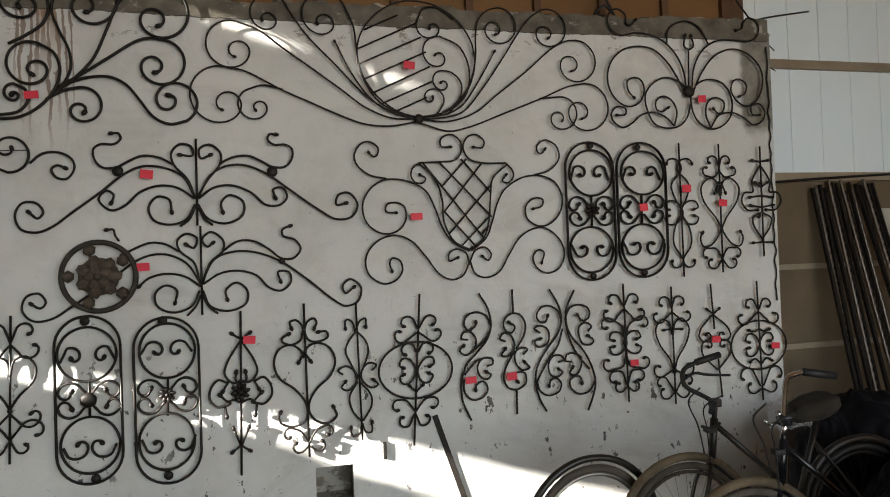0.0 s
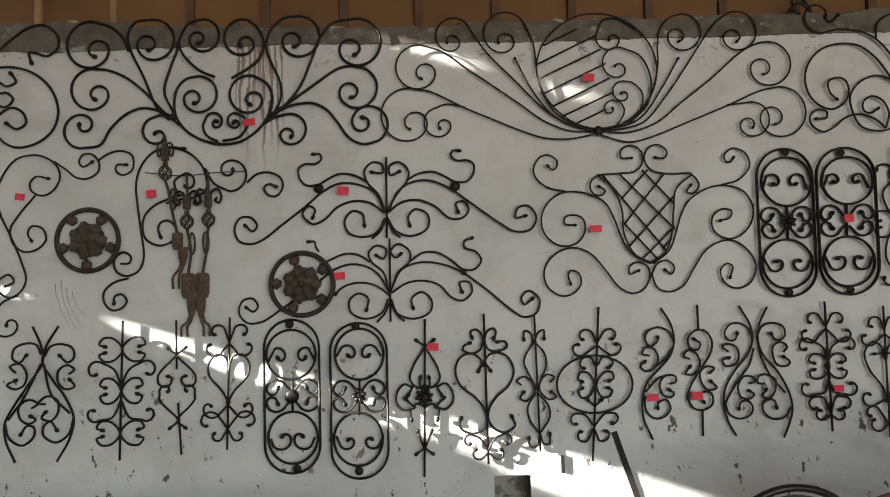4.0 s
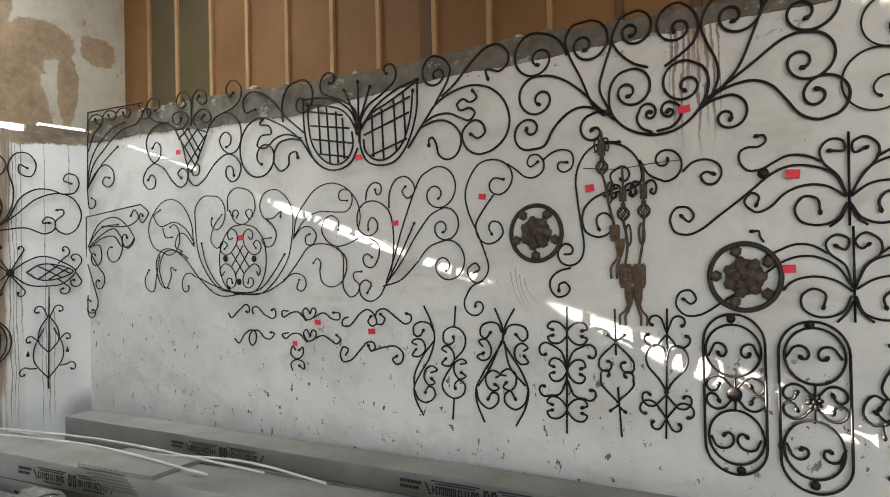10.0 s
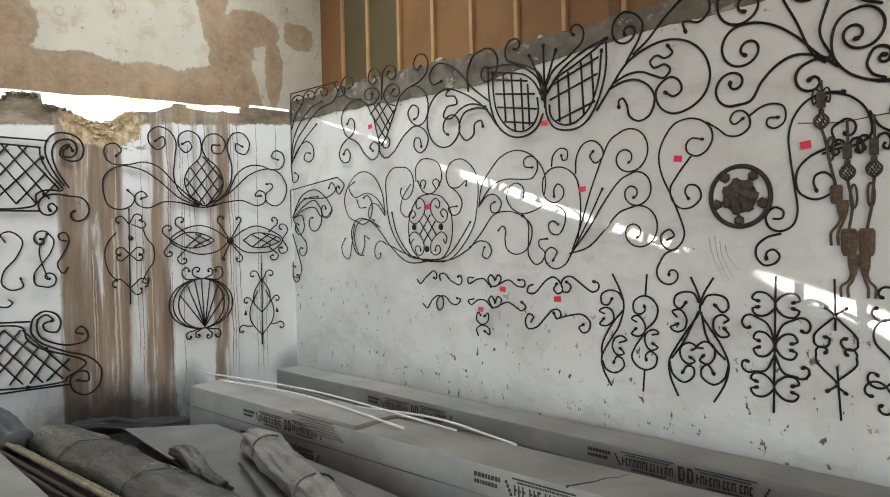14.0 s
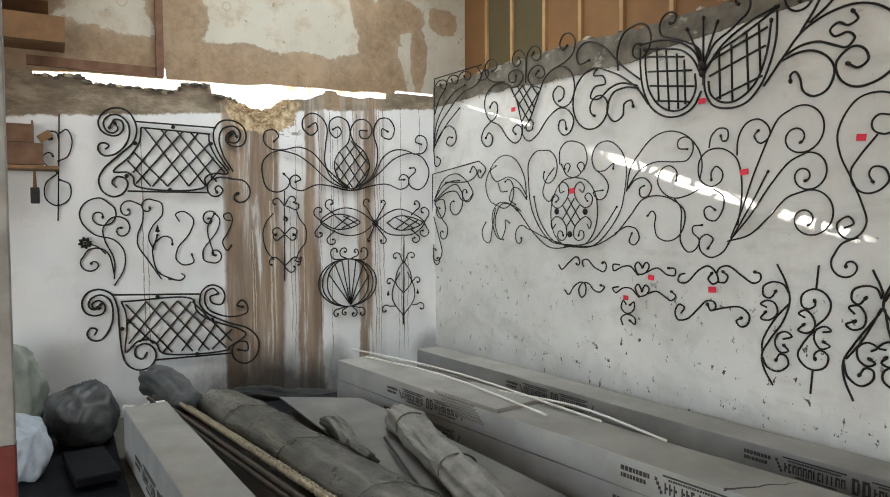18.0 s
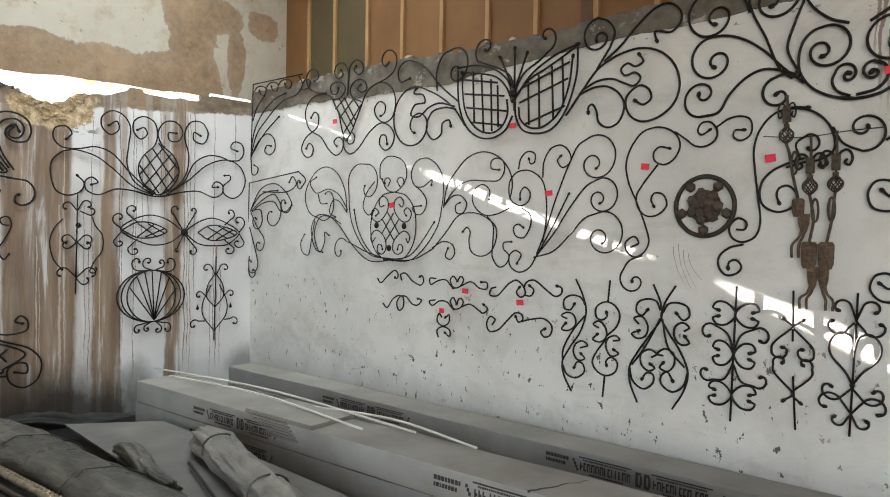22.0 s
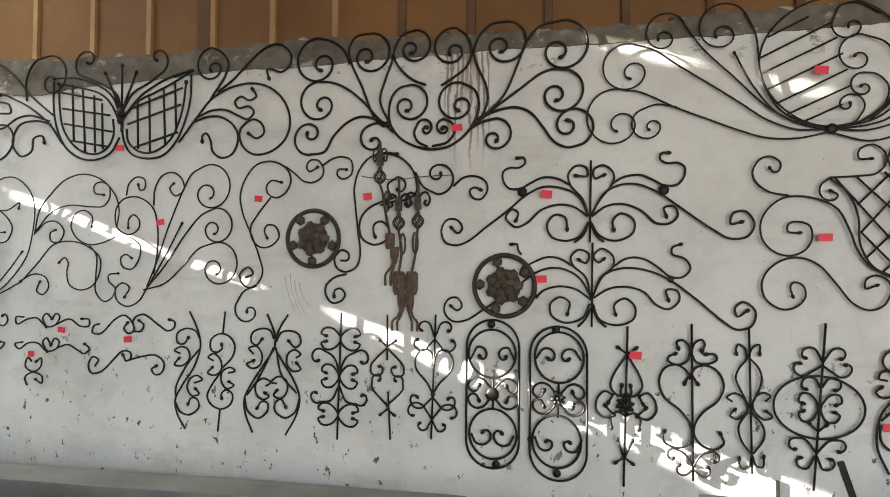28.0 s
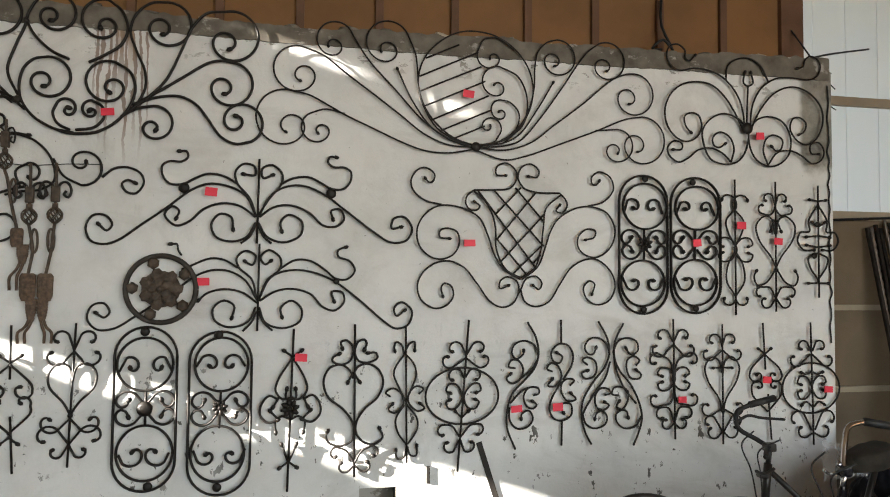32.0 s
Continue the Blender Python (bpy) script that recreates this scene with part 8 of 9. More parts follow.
rod((0.89, 1.16, 0.859, 1.065, 0.797, 0.983, 0.734, 0.887, 0.71, 0.841), end=0)
rod((0.974, 1.393, 0.921, 1.284, 0.917, 1.183, 0.947, 1.108, 1.023, 1.016, 1.079, 0.9, 1.094, 0.811, 1.071, 0.725, 1.037, 0.648), end=0)
rod((0.911, 1.222, 0.935, 1.095, 0.984, 0.994, 1.06, 0.901), end=0)
rod((0.884, 1.199, 0.868, 1.262, 0.81, 1.304, 0.75, 1.293, 0.723, 1.243, 0.747, 1.207, 0.78, 1.208, 0.796, 1.245))
rod((0.911, 1.222, 0.943, 1.283, 1.004, 1.301, 1.064, 1.277, 1.069, 1.224, 1.038, 1.201, 1.012, 1.209, 0.994, 1.238))
rod((0.744, 1.141, 0.709, 1.171, 0.739, 1.187, 0.789, 1.166, 0.802, 1.117, 0.782, 1.07, 0.726, 1.06, 0.706, 1.092, 0.743, 1.107))
rod((1.058, 1.133, 1.082, 1.163, 1.045, 1.19, 1.003, 1.168, 0.997, 1.116, 1.024, 1.058, 1.081, 1.054, 1.094, 1.078, 1.061, 1.105))
rod((0.851, 0.958, 0.889, 0.969, 0.875, 0.994, 0.823, 0.998, 0.788, 0.945, 0.804, 0.882, 0.851, 0.871, 0.879, 0.897, 0.853, 0.916))
rod((0.941, 0.955, 0.9, 0.962, 0.909, 0.999, 0.951, 1.007, 1.002, 0.979, 1, 0.916, 0.964, 0.87, 0.927, 0.887, 0.947, 0.92))
rod((0.711, 0.854, 0.73, 0.791, 0.788, 0.759, 0.855, 0.781, 0.868, 0.829, 0.836, 0.862, 0.799, 0.848, 0.79, 0.817))
rod((1.094, 0.825, 1.054, 0.765, 0.985, 0.753, 0.934, 0.792, 0.928, 0.838, 0.963, 0.863, 0.997, 0.857, 1.007, 0.818))

iron("baluster", "tall black iron baluster of stacked scrolls", 0, 1.311, 1.025, .008, -0.014)
bar((1.306, 1.417, 1.316, 0.677))
rod((1.307, 1.275, 1.275, 1.333), (1.243, 1.313, 220), m=1)
rod((1.306, 1.257, 1.262, 1.213), (1.216, 1.233, 240), m=1)
rod((1.312, 1.025, 1.286, 1.151, 1.211, 1.202), (1.19, 1.167, 250), m=1)
hook_pair(1.262, 1.046, 0.117, 0.142, 1, 1)
rod((1.315, 1.007, 1.287, 0.902, 1.216, 0.883), (1.195, 0.92, 240), m=1)
rod((1.313, 0.776, 1.274, 0.868, 1.223, 0.872), (1.23, 0.836, 200), m=1)
rod((1.317, 0.776, 1.28, 0.743), (1.266, 0.773, 220), m=1)
tag(1.354, 0.922)

iron("baluster", "black iron heart baluster with forked tips", 0, 1.644, 1.003, .0075, -0.003)
bar((1.643, 1.384, 1.645, 0.634))
rod((1.644, 1.239, 1.623, 1.302), (1.59, 1.282, 230), m=1)
rod((1.643, 1.221, 1.593, 1.18), (1.554, 1.2, 240), m=1)
rod((1.641, 1.076, 1.624, 1.15, 1.577, 1.178, 1.526, 1.119, 1.546, 1.028, 1.621, 0.915, 1.642, 0.841), m=1)
rod((1.647, 1.112, 1.582, 1.109), m=1)
rod((1.647, 0.858, 1.577, 0.82), (1.55, 0.858, 260), m=1)
rod((1.64, 0.714, 1.588, 0.798), (1.558, 0.775, 230), m=1)
rod((1.644, 0.714, 1.611, 0.681), (1.584, 0.712, 200), m=1)

iron("baluster", "black iron diamond baluster with inner curls", 0, 1.952, 0.983, .0075, -0.051)
bar((1.932, 1.39, 1.947, 1.094))
bar((1.964, 0.938, 1.984, 0.65))
rod((1.939, 1.194, 1.895, 1.226), m=1)
rod((1.939, 1.187, 1.847, 1.1, 1.833, 1.057), (1.878, 1.062, 330), m=1)
rod((1.959, 0.828, 1.852, 0.935, 1.845, 0.972), (1.887, 0.98, 330), m=1)
tag(1.94, 1.032)

iron("baluster", "black iron baluster with a wide ring of scrolls", 0, 2.283, 1, .0078, -0.016)
bar((2.277, 1.393, 2.29, 0.606))
oval(2.277, 0.97, 0.21, 0.161)
rod((2.276, 1.206, 2.249, 1.263), (2.222, 1.239, 230), m=1)
rod((2.275, 1.187, 2.216, 1.134), (2.174, 1.155, 240), m=1)
rod((2.278, 1.075, 2.239, 1.058, 2.205, 1.071), m=1)
hook_pair(2.23, 0.973, 0.104, 0.149, 1, 1)
rod((2.28, 0.85, 2.238, 0.883, 2.203, 0.863), m=1)
rod((2.277, 0.7, 2.226, 0.798), (2.181, 0.771, 220), m=1)
rod((2.28, 0.681, 2.249, 0.665), (2.221, 0.697, 200), m=1)
tag(2.382, 0.963)

iron("baluster", "slim black iron heart baluster with open curls", 0, -2.134, 1.024, .008, 0.03)
bar((-2.123, 1.404, -2.145, 0.651))
rod((-2.127, 1.261, -2.153, 1.339), (-2.189, 1.321, 230), m=1)
rod((-2.128, 1.254, -2.167, 1.213), (-2.213, 1.232, 240), m=1)
rod((-2.132, 1.092, -2.151, 1.176, -2.203, 1.191, -2.248, 1.138, -2.243, 1.07, -2.174, 0.988, -2.137, 0.922), m=1)
rod((-2.138, 0.905, -2.196, 0.844), (-2.23, 0.882, 280), m=1)
rod((-2.142, 0.769, -2.189, 0.834), (-2.24, 0.807, 250), m=1)
rod((-2.142, 0.769, -2.172, 0.716), (-2.199, 0.731, 220), m=1)

iron("baluster", "black iron diamond baluster with four curls", 0, -2.431, 1.079, .008, -0.011)
bar((-2.434, 1.394, -2.431, 1.114))
bar((-2.426, 0.922, -2.408, 0.628))
rod((-2.436, 1.201, -2.484, 1.235), m=1)
rod((-2.433, 1.191, -2.537, 1.082, -2.539, 1.039), (-2.5, 1.059, 250), m=1)
rod((-2.421, 0.829, -2.53, 0.941, -2.529, 0.976), (-2.498, 0.988, 260), m=1)
rod((-2.421, 0.818, -2.471, 0.78), m=1)

iron("baluster", "tall black iron baluster with eight scrolls", 0, -2.751, 0.994, .0085, 0.024)
bar((-2.742, 1.398, -2.761, 0.604))
hook_pair(-2.81, 1.234, 0.135, 0.138, 1, 1)
rod((-2.752, 1.03, -2.79, 1.119, -2.869, 1.163), (-2.89, 1.119, 250), m=1)
hook_pair(-2.813, 0.998, 0.119, 0.145, 1, 1)
rod((-2.755, 0.94, -2.805, 0.846, -2.878, 0.831), (-2.902, 0.866, 250), m=1)
hook_pair(-2.824, 0.758, 0.135, 0.138, 1, 1)

iron("lyre_panel", "black iron lyre panel with twin curves", 0, -3.208, 1.047, .0085)
rod((-3.264, 1.377, -3.211, 1.258, -3.205, 1.171, -3.281, 1.053, -3.364, 0.932, -3.42, 0.827, -3.414, 0.728, -3.359, 0.603), end=0)
rod((-3.213, 1.163, -3.314, 0.967, -3.402, 0.845), end=0)
rod((-3.114, 1.377, -3.185, 1.259, -3.205, 1.171, -3.151, 1.076, -3.074, 0.97, -3.024, 0.849, -3.047, 0.736, -3.121, 0.605), end=0)
rod((-3.196, 1.16, -3.154, 0.99, -3.044, 0.877), end=0)
rod((-3.212, 1.216, -3.241, 1.272, -3.306, 1.281, -3.369, 1.251, -3.375, 1.193, -3.336, 1.172, -3.299, 1.212))
rod((-3.195, 1.202, -3.16, 1.26, -3.096, 1.273, -3.034, 1.25, -3.023, 1.195, -3.061, 1.167, -3.106, 1.206))
rod((-3.359, 1.113, -3.394, 1.15, -3.336, 1.164, -3.297, 1.109, -3.312, 1.043, -3.37, 1.02, -3.41, 1.045, -3.36, 1.071))
rod((-3.054, 1.101, -3.021, 1.125, -3.061, 1.152, -3.108, 1.128, -3.118, 1.064, -3.073, 1.015, -3.019, 1.03, -3.047, 1.068))
rod((-3.267, 0.91, -3.232, 0.935, -3.284, 0.958, -3.342, 0.919, -3.335, 0.851, -3.287, 0.821, -3.243, 0.844, -3.273, 0.864))
rod((-3.185, 0.932, -3.228, 0.936, -3.175, 0.977, -3.117, 0.952, -3.114, 0.881, -3.157, 0.836, -3.208, 0.854, -3.186, 0.886))
rod((-3.42, 0.827, -3.395, 0.741, -3.321, 0.699, -3.254, 0.748, -3.253, 0.801, -3.296, 0.808, -3.328, 0.763))
rod((-3.024, 0.849, -3.055, 0.757, -3.127, 0.713, -3.198, 0.754, -3.196, 0.806, -3.157, 0.833, -3.121, 0.784))

iron("baluster", "black iron scroll baluster on a thin bar", 0, -3.609, 1.031, .008, 0.089)
bar((-3.577, 1.385, -3.59, 1.238))
rod((-3.596, 1.005, -3.514, 1.089, -3.499, 1.164, -3.539, 1.221, -3.609, 1.238, -3.677, 1.195, -3.674, 1.127, -3.631, 1.114, -3.593, 1.14, -3.597, 1.167))
rod((-3.657, 1.057, -3.699, 1.078, -3.655, 1.104, -3.604, 1.064, -3.596, 1.005, -3.645, 0.962, -3.702, 0.974, -3.667, 1.012))
rod((-3.545, 0.981, -3.494, 0.996, -3.525, 1.018, -3.587, 0.99, -3.598, 0.93, -3.557, 0.878, -3.501, 0.902, -3.537, 0.923))
rod((-3.596, 0.989, -3.67, 0.892, -3.701, 0.818, -3.664, 0.761, -3.593, 0.741, -3.522, 0.779, -3.511, 0.843, -3.557, 0.87, -3.595, 0.839, -3.591, 0.812))
bar((-3.603, 0.744, -3.616, 0.592))

iron("s_baluster", "single black iron scroll baluster with curls", 0, -3.851, 1.02, .008)
rod((-3.845, 1.379, -3.783, 1.263, -3.756, 1.159, -3.799, 1.019, -3.887, 0.891, -3.946, 0.78, -3.927, 0.687, -3.864, 0.592), end=0)
rod((-3.766, 1.13, -3.864, 1.015, -3.943, 0.87, -3.945, 0.796), end=0)
rod((-3.765, 1.203, -3.798, 1.25, -3.873, 1.264, -3.939, 1.228, -3.936, 1.167, -3.885, 1.161, -3.854, 1.203))
rod((-3.917, 1.094, -3.963, 1.112, -3.916, 1.139, -3.861, 1.126, -3.842, 1.065, -3.899, 1.013, -3.96, 1.017, -3.928, 1.06))
rod((-3.802, 0.902, -3.742, 0.927, -3.781, 0.952, -3.836, 0.928, -3.857, 0.865, -3.819, 0.815, -3.764, 0.832, -3.793, 0.862))
rod((-3.941, 0.764, -3.907, 0.705, -3.832, 0.689, -3.761, 0.744, -3.775, 0.795, -3.819, 0.803, -3.845, 0.76))

iron("scroll_ornament", "small wavy black iron scroll ornament", 0, -5.882, 1.28, .008)
rod((-6.007, 1.265, -5.966, 1.224, -5.865, 1.291, -5.799, 1.335), (-5.768, 1.3, 280))
rod((-5.667, 1.262, -5.681, 1.313, -5.619, 1.33, -5.529, 1.268, -5.44, 1.236), (-5.431, 1.282, 250))

iron("scroll_ornament", "small winged black iron scroll ornament", 0, -5.686, 1.082, .008)
rod((-5.928, 1.041, -5.872, 1.003, -5.789, 1.086, -5.701, 1.127, -5.647, 1.11, -5.649, 1.023, -5.704, 0.994, -5.734, 1.053, -5.686, 1.118, -5.608, 1.122, -5.533, 1.066, -5.459, 1.061, -5.413, 1.108, -5.457, 1.116))

iron("scroll_ornament", "wavy black iron ornament with a heart", 0, -4.998, 1.288, .008)
rod((-5.237, 1.303, -5.308, 1.301, -5.302, 1.252, -5.202, 1.29, -5.119, 1.298, -5.033, 1.24, -4.953, 1.257, -4.919, 1.315, -4.951, 1.337, -4.985, 1.298))
rod((-4.985, 1.298, -5.031, 1.335, -5.065, 1.3, -5.033, 1.24))
rod((-4.953, 1.257, -4.836, 1.299, -4.743, 1.253, -4.669, 1.256, -4.668, 1.301, -4.729, 1.304))
tag(-4.876, 1.224)

iron("scroll_ornament", "second wavy black iron ornament with a heart", 0, -5.002, 1.1, .008)
rod((-5.241, 1.123, -5.312, 1.105, -5.277, 1.072, -5.192, 1.117, -5.103, 1.117, -5.023, 1.065, -4.937, 1.09, -4.916, 1.138, -4.955, 1.159, -4.989, 1.11))
rod((-4.989, 1.11, -5.028, 1.159, -5.062, 1.129, -5.023, 1.065))
rod((-4.937, 1.09, -4.84, 1.119, -4.746, 1.079, -4.697, 1.06, -4.654, 1.099, -4.696, 1.128))
tag(-5.138, 1.043)

iron("scroll_ornament", "small stacked pair of black iron scrolls", 0, -5.141, 0.923, .008)
rod((-5.153, 0.984, -5.187, 1.015, -5.209, 0.951, -5.141, 0.913, -5.072, 0.952, -5.071, 1.014, -5.112, 0.987))
rod((-5.191, 0.812, -5.211, 0.868, -5.141, 0.908, -5.06, 0.882, -5.061, 0.834, -5.115, 0.858))

iron("scroll_ornament", "long black iron ornament with a looped middle", 0, -4.331, 1.293, .0085)
rod((-4.573, 1.274, -4.621, 1.258, -4.634, 1.213, -4.562, 1.207, -4.444, 1.31, -4.37, 1.339, -4.304, 1.294, -4.288, 1.239, -4.333, 1.215, -4.371, 1.248, -4.342, 1.288))
rod((-4.304, 1.286, -4.276, 1.33, -4.21, 1.349, -4.09, 1.282, -4.014, 1.244, -3.963, 1.267, -3.962, 1.308, -4.002, 1.319))
rod((-4.288, 1.23, -4.234, 1.233, -4.211, 1.277, -4.249, 1.305))
tag(-4.317, 1.177)

iron("scroll_ornament", "long black iron ornament with one loop", 0, -4.336, 1.033, .0085)
rod((-4.608, 0.976, -4.577, 1.023, -4.625, 1.042, -4.662, 0.985, -4.639, 0.929, -4.555, 0.941, -4.449, 1.033, -4.38, 1.091, -4.318, 1.086, -4.308, 1.048, -4.347, 1.024, -4.375, 1.065))
rod((-4.347, 1.024, -4.226, 1.059, -4.109, 1.072, -4.043, 1.023, -4.059, 0.959, -4.111, 0.942, -4.142, 0.977, -4.105, 1.001))

iron("bench_side", "black iron bench end with lattice and volutes", 1, -2.999, 2.341, .011)
bar((-3.32, 2.652, -2.569, 2.639))
bar((-3.404, 1.981, -2.659, 1.978))
rod((-3.272, 2.597, -2.635, 2.571), end=0)
rod((-3.272, 2.597, -3.289, 2.46, -3.374, 2.321, -3.521, 2.164, -3.401, 2.159, -3.353, 2.117, -3.335, 2.037, -2.697, 2.034, -2.685, 2.131, -2.602, 2.174, -2.463, 2.18, -2.573, 2.336, -2.637, 2.475, -2.646, 2.571), end=0)
rod((-3.5, 2.011, -3.537, 2.063, -3.488, 2.118, -3.417, 2.094, -3.403, 2.035, -3.453, 1.953, -3.534, 1.925, -3.618, 1.976, -3.649, 2.08, -3.605, 2.187, -3.48, 2.315, -3.348, 2.446, -3.312, 2.556, -3.33, 2.662, -3.391, 2.748, -3.486, 2.771, -3.581, 2.731, -3.639, 2.637, -3.622, 2.554, -3.552, 2.507, -3.477, 2.512, -3.428, 2.574, -3.441, 2.647, -3.498, 2.659, -3.527, 2.619, -3.546, 2.581))
rod((-3.588, 2.373, -3.554, 2.406, -3.587, 2.431, -3.633, 2.422, -3.648, 2.369, -3.603, 2.314, -3.508, 2.33, -3.411, 2.426, -3.375, 2.535, -3.393, 2.641, -3.473, 2.703, -3.549, 2.691, -3.597, 2.624, -3.571, 2.547, -3.514, 2.53, -3.476, 2.57, -3.499, 2.622))
rod((-2.446, 2.215, -2.534, 2.349, -2.598, 2.517, -2.585, 2.632, -2.513, 2.712, -2.4, 2.721, -2.304, 2.67, -2.271, 2.574, -2.307, 2.478, -2.404, 2.46, -2.476, 2.514, -2.458, 2.584, -2.402, 2.617, -2.368, 2.561))
rod((-2.407, 2.2, -2.506, 2.368, -2.542, 2.538, -2.497, 2.638, -2.384, 2.664, -2.328, 2.593, -2.363, 2.504, -2.443, 2.504, -2.447, 2.556, -2.413, 2.593))
rod((-2.425, 2.129, -2.559, 2.136, -2.647, 2.093, -2.67, 2.018, -2.633, 1.95, -2.561, 1.946, -2.516, 2.005, -2.56, 2.05, -2.593, 2.02, -2.577, 1.986))
rod((-2.464, 2.128, -2.322, 2.115), (-2.364, 1.997, 330))
bar((-3.238, 2.588, -2.847, 2.041))
bar((-3.097, 2.593, -2.686, 2.046))
bar((-2.954, 2.588, -2.576, 2.089))
bar((-2.818, 2.575, -2.491, 2.185))
bar((-3.349, 2.365, -3.045, 2.035))
bar((-3.399, 2.277, -3.197, 2.031))
bar((-3.036, 2.587, -3.353, 2.161))
bar((-2.891, 2.581, -3.33, 2.054))
bar((-2.743, 2.575, -3.182, 2.031))
bar((-2.642, 2.474, -3.045, 2.035))
bar((-2.6, 2.334, -2.847, 2.041))
bar((-2.518, 2.241, -2.686, 2.046))
ball(-2.984, 2.618, .02)
ball(-3.328, 2.442, .02)
ball(-3.411, 2.126, .02)
ball(-2.626, 2.475, .02)
ball(-3.025, 2.002, .02)
ball(-2.619, 2.134, .02)

iron("bench_side", "black iron bench end with one sloping volute", 1, -3.024, 0.639, .011)
bar((-3.565, 0.99, -2.766, 0.951))
bar((-3.193, 0.324, -2.458, 0.316))
rod((-3.485, 0.92, -2.836, 0.903, -2.8, 0.793, -2.704, 0.7, -2.312, 0.504, -2.486, 0.377, -2.486, 0.36, -3.131, 0.39, -3.181, 0.485, -3.256, 0.53, -3.355, 0.518, -3.455, 0.429, -3.441, 0.646, -3.448, 0.809, -3.485, 0.92), end=0)
rod((-3.268, 0.41, -3.309, 0.347, -3.372, 0.382, -3.366, 0.464, -3.281, 0.494, -3.207, 0.442, -3.188, 0.346, -3.25, 0.258, -3.35, 0.242, -3.447, 0.308, -3.488, 0.432, -3.508, 0.689, -3.519, 0.868, -3.565, 0.995, -3.672, 1.049, -3.774, 1.017, -3.817, 0.925, -3.787, 0.833, -3.709, 0.801, -3.639, 0.823, -3.624, 0.886, -3.674, 0.942, -3.73, 0.919, -3.722, 0.871, -3.661, 0.904))
rod((-3.722, 0.616, -3.698, 0.667, -3.748, 0.687, -3.781, 0.637, -3.75, 0.576, -3.667, 0.568, -3.585, 0.674, -3.559, 0.801, -3.58, 0.937, -3.659, 0.995, -3.743, 0.962, -3.763, 0.9, -3.731, 0.861, -3.675, 0.868))
rod((-2.767, 0.859, -2.755, 0.95, -2.716, 1.006, -2.645, 1.037, -2.551, 0.997, -2.518, 0.92, -2.553, 0.834, -2.647, 0.857, -2.663, 0.916, -2.591, 0.941))
rod((-2.755, 0.95, -2.767, 0.859, -2.703, 0.757, -2.499, 0.643, -2.271, 0.548, -2.178, 0.42, -2.209, 0.26, -2.316, 0.194, -2.43, 0.254, -2.452, 0.368, -2.388, 0.427, -2.302, 0.413, -2.297, 0.329, -2.389, 0.344))
rod((-2.579, 0.952, -2.634, 1.001, -2.7, 0.97, -2.718, 0.891, -2.686, 0.796, -2.554, 0.718, -2.425, 0.696, -2.298, 0.729, -2.291, 0.806, -2.348, 0.863, -2.395, 0.812, -2.338, 0.791))
bar((-3.447, 0.891, -3.038, 0.386))
bar((-3.265, 0.907, -2.843, 0.378))
bar((-3.123, 0.898, -2.681, 0.368))
bar((-2.979, 0.895, -2.514, 0.38))
bar((-2.836, 0.881, -2.456, 0.445))
bar((-3.444, 0.755, -3.206, 0.487))
bar((-3.265, 0.907, -3.445, 0.689))
bar((-3.123, 0.898, -3.429, 0.508))
bar((-2.979, 0.895, -3.331, 0.515))
bar((-2.847, 0.881, -3.181, 0.485))
bar((-2.8, 0.775, -3.121, 0.395))
bar((-2.715, 0.7, -2.949, 0.389))
bar((-2.605, 0.646, -2.79, 0.378))
bar((-2.455, 0.563, -2.653, 0.376))
ball(-3.163, 0.951, .02)
ball(-3.485, 0.66, .02)
ball(-2.649, 0.684, .02)
ball(-2.806, 0.346, .02)

iron("flower_scroll", "black iron flower spray with large curls", 1, -3.54, 1.085, .009)
rod((-3.54, 1.074, -3.45, 1.243, -3.448, 1.405, -3.532, 1.514, -3.695, 1.568, -3.794, 1.674, -3.815, 1.778, -3.759, 1.873, -3.643, 1.912, -3.55, 1.85), (-3.622, 1.764, 430))
rod((-3.539, 1.139, -3.535, 1.326, -3.612, 1.515, -3.625, 1.621, -3.576, 1.701), (-3.497, 1.631, 420))
rod((-3.538, 1.192, -3.582, 1.381, -3.651, 1.436, -3.744, 1.427, -3.814, 1.334), (-3.737, 1.306, 360))
rod((-3.605, 1.382, -3.674, 1.452, -3.734, 1.479))
flower(-3.779, 1.491, .06)

iron("flower_scroll", "black iron rosebud spray with open curls", 1, -3.192, 1.344, .009)
rod((-3.12, 1.121, -3.243, 1.318, -3.325, 1.457, -3.323, 1.566, -3.277, 1.702, -3.284, 1.838, -3.357, 1.88), (-3.392, 1.809, 360))
rod((-2.991, 1.104, -3.144, 1.188, -3.192, 1.344, -3.186, 1.455, -3.088, 1.542, -3.021, 1.519, -3.012, 1.463))
rod((-2.938, 1.169, -2.902, 1.139, -2.939, 1.102, -3.043, 1.117))
rod((-3.186, 1.41, -3.229, 1.538, -3.188, 1.647, -3.1, 1.758, -3.108, 1.868, -3.199, 1.905), (-3.215, 1.839, 300))
rod((-3.191, 1.427, -3.149, 1.553))
bud(-3.148, 1.608, .05)

iron("s_scroll", "plain black iron scroll with two hooks", 1, -2.881, 1.506, .009)
rod((-2.941, 1.686, -2.976, 1.759, -2.903, 1.787, -2.809, 1.703, -2.853, 1.562, -2.961, 1.423, -2.978, 1.311, -2.911, 1.253, -2.815, 1.278, -2.83, 1.352))

iron("s_scroll", "black iron scroll with coiled ends", 1, -2.638, 1.561, .009)
rod((-2.613, 1.33, -2.675, 1.618, -2.608, 1.762))
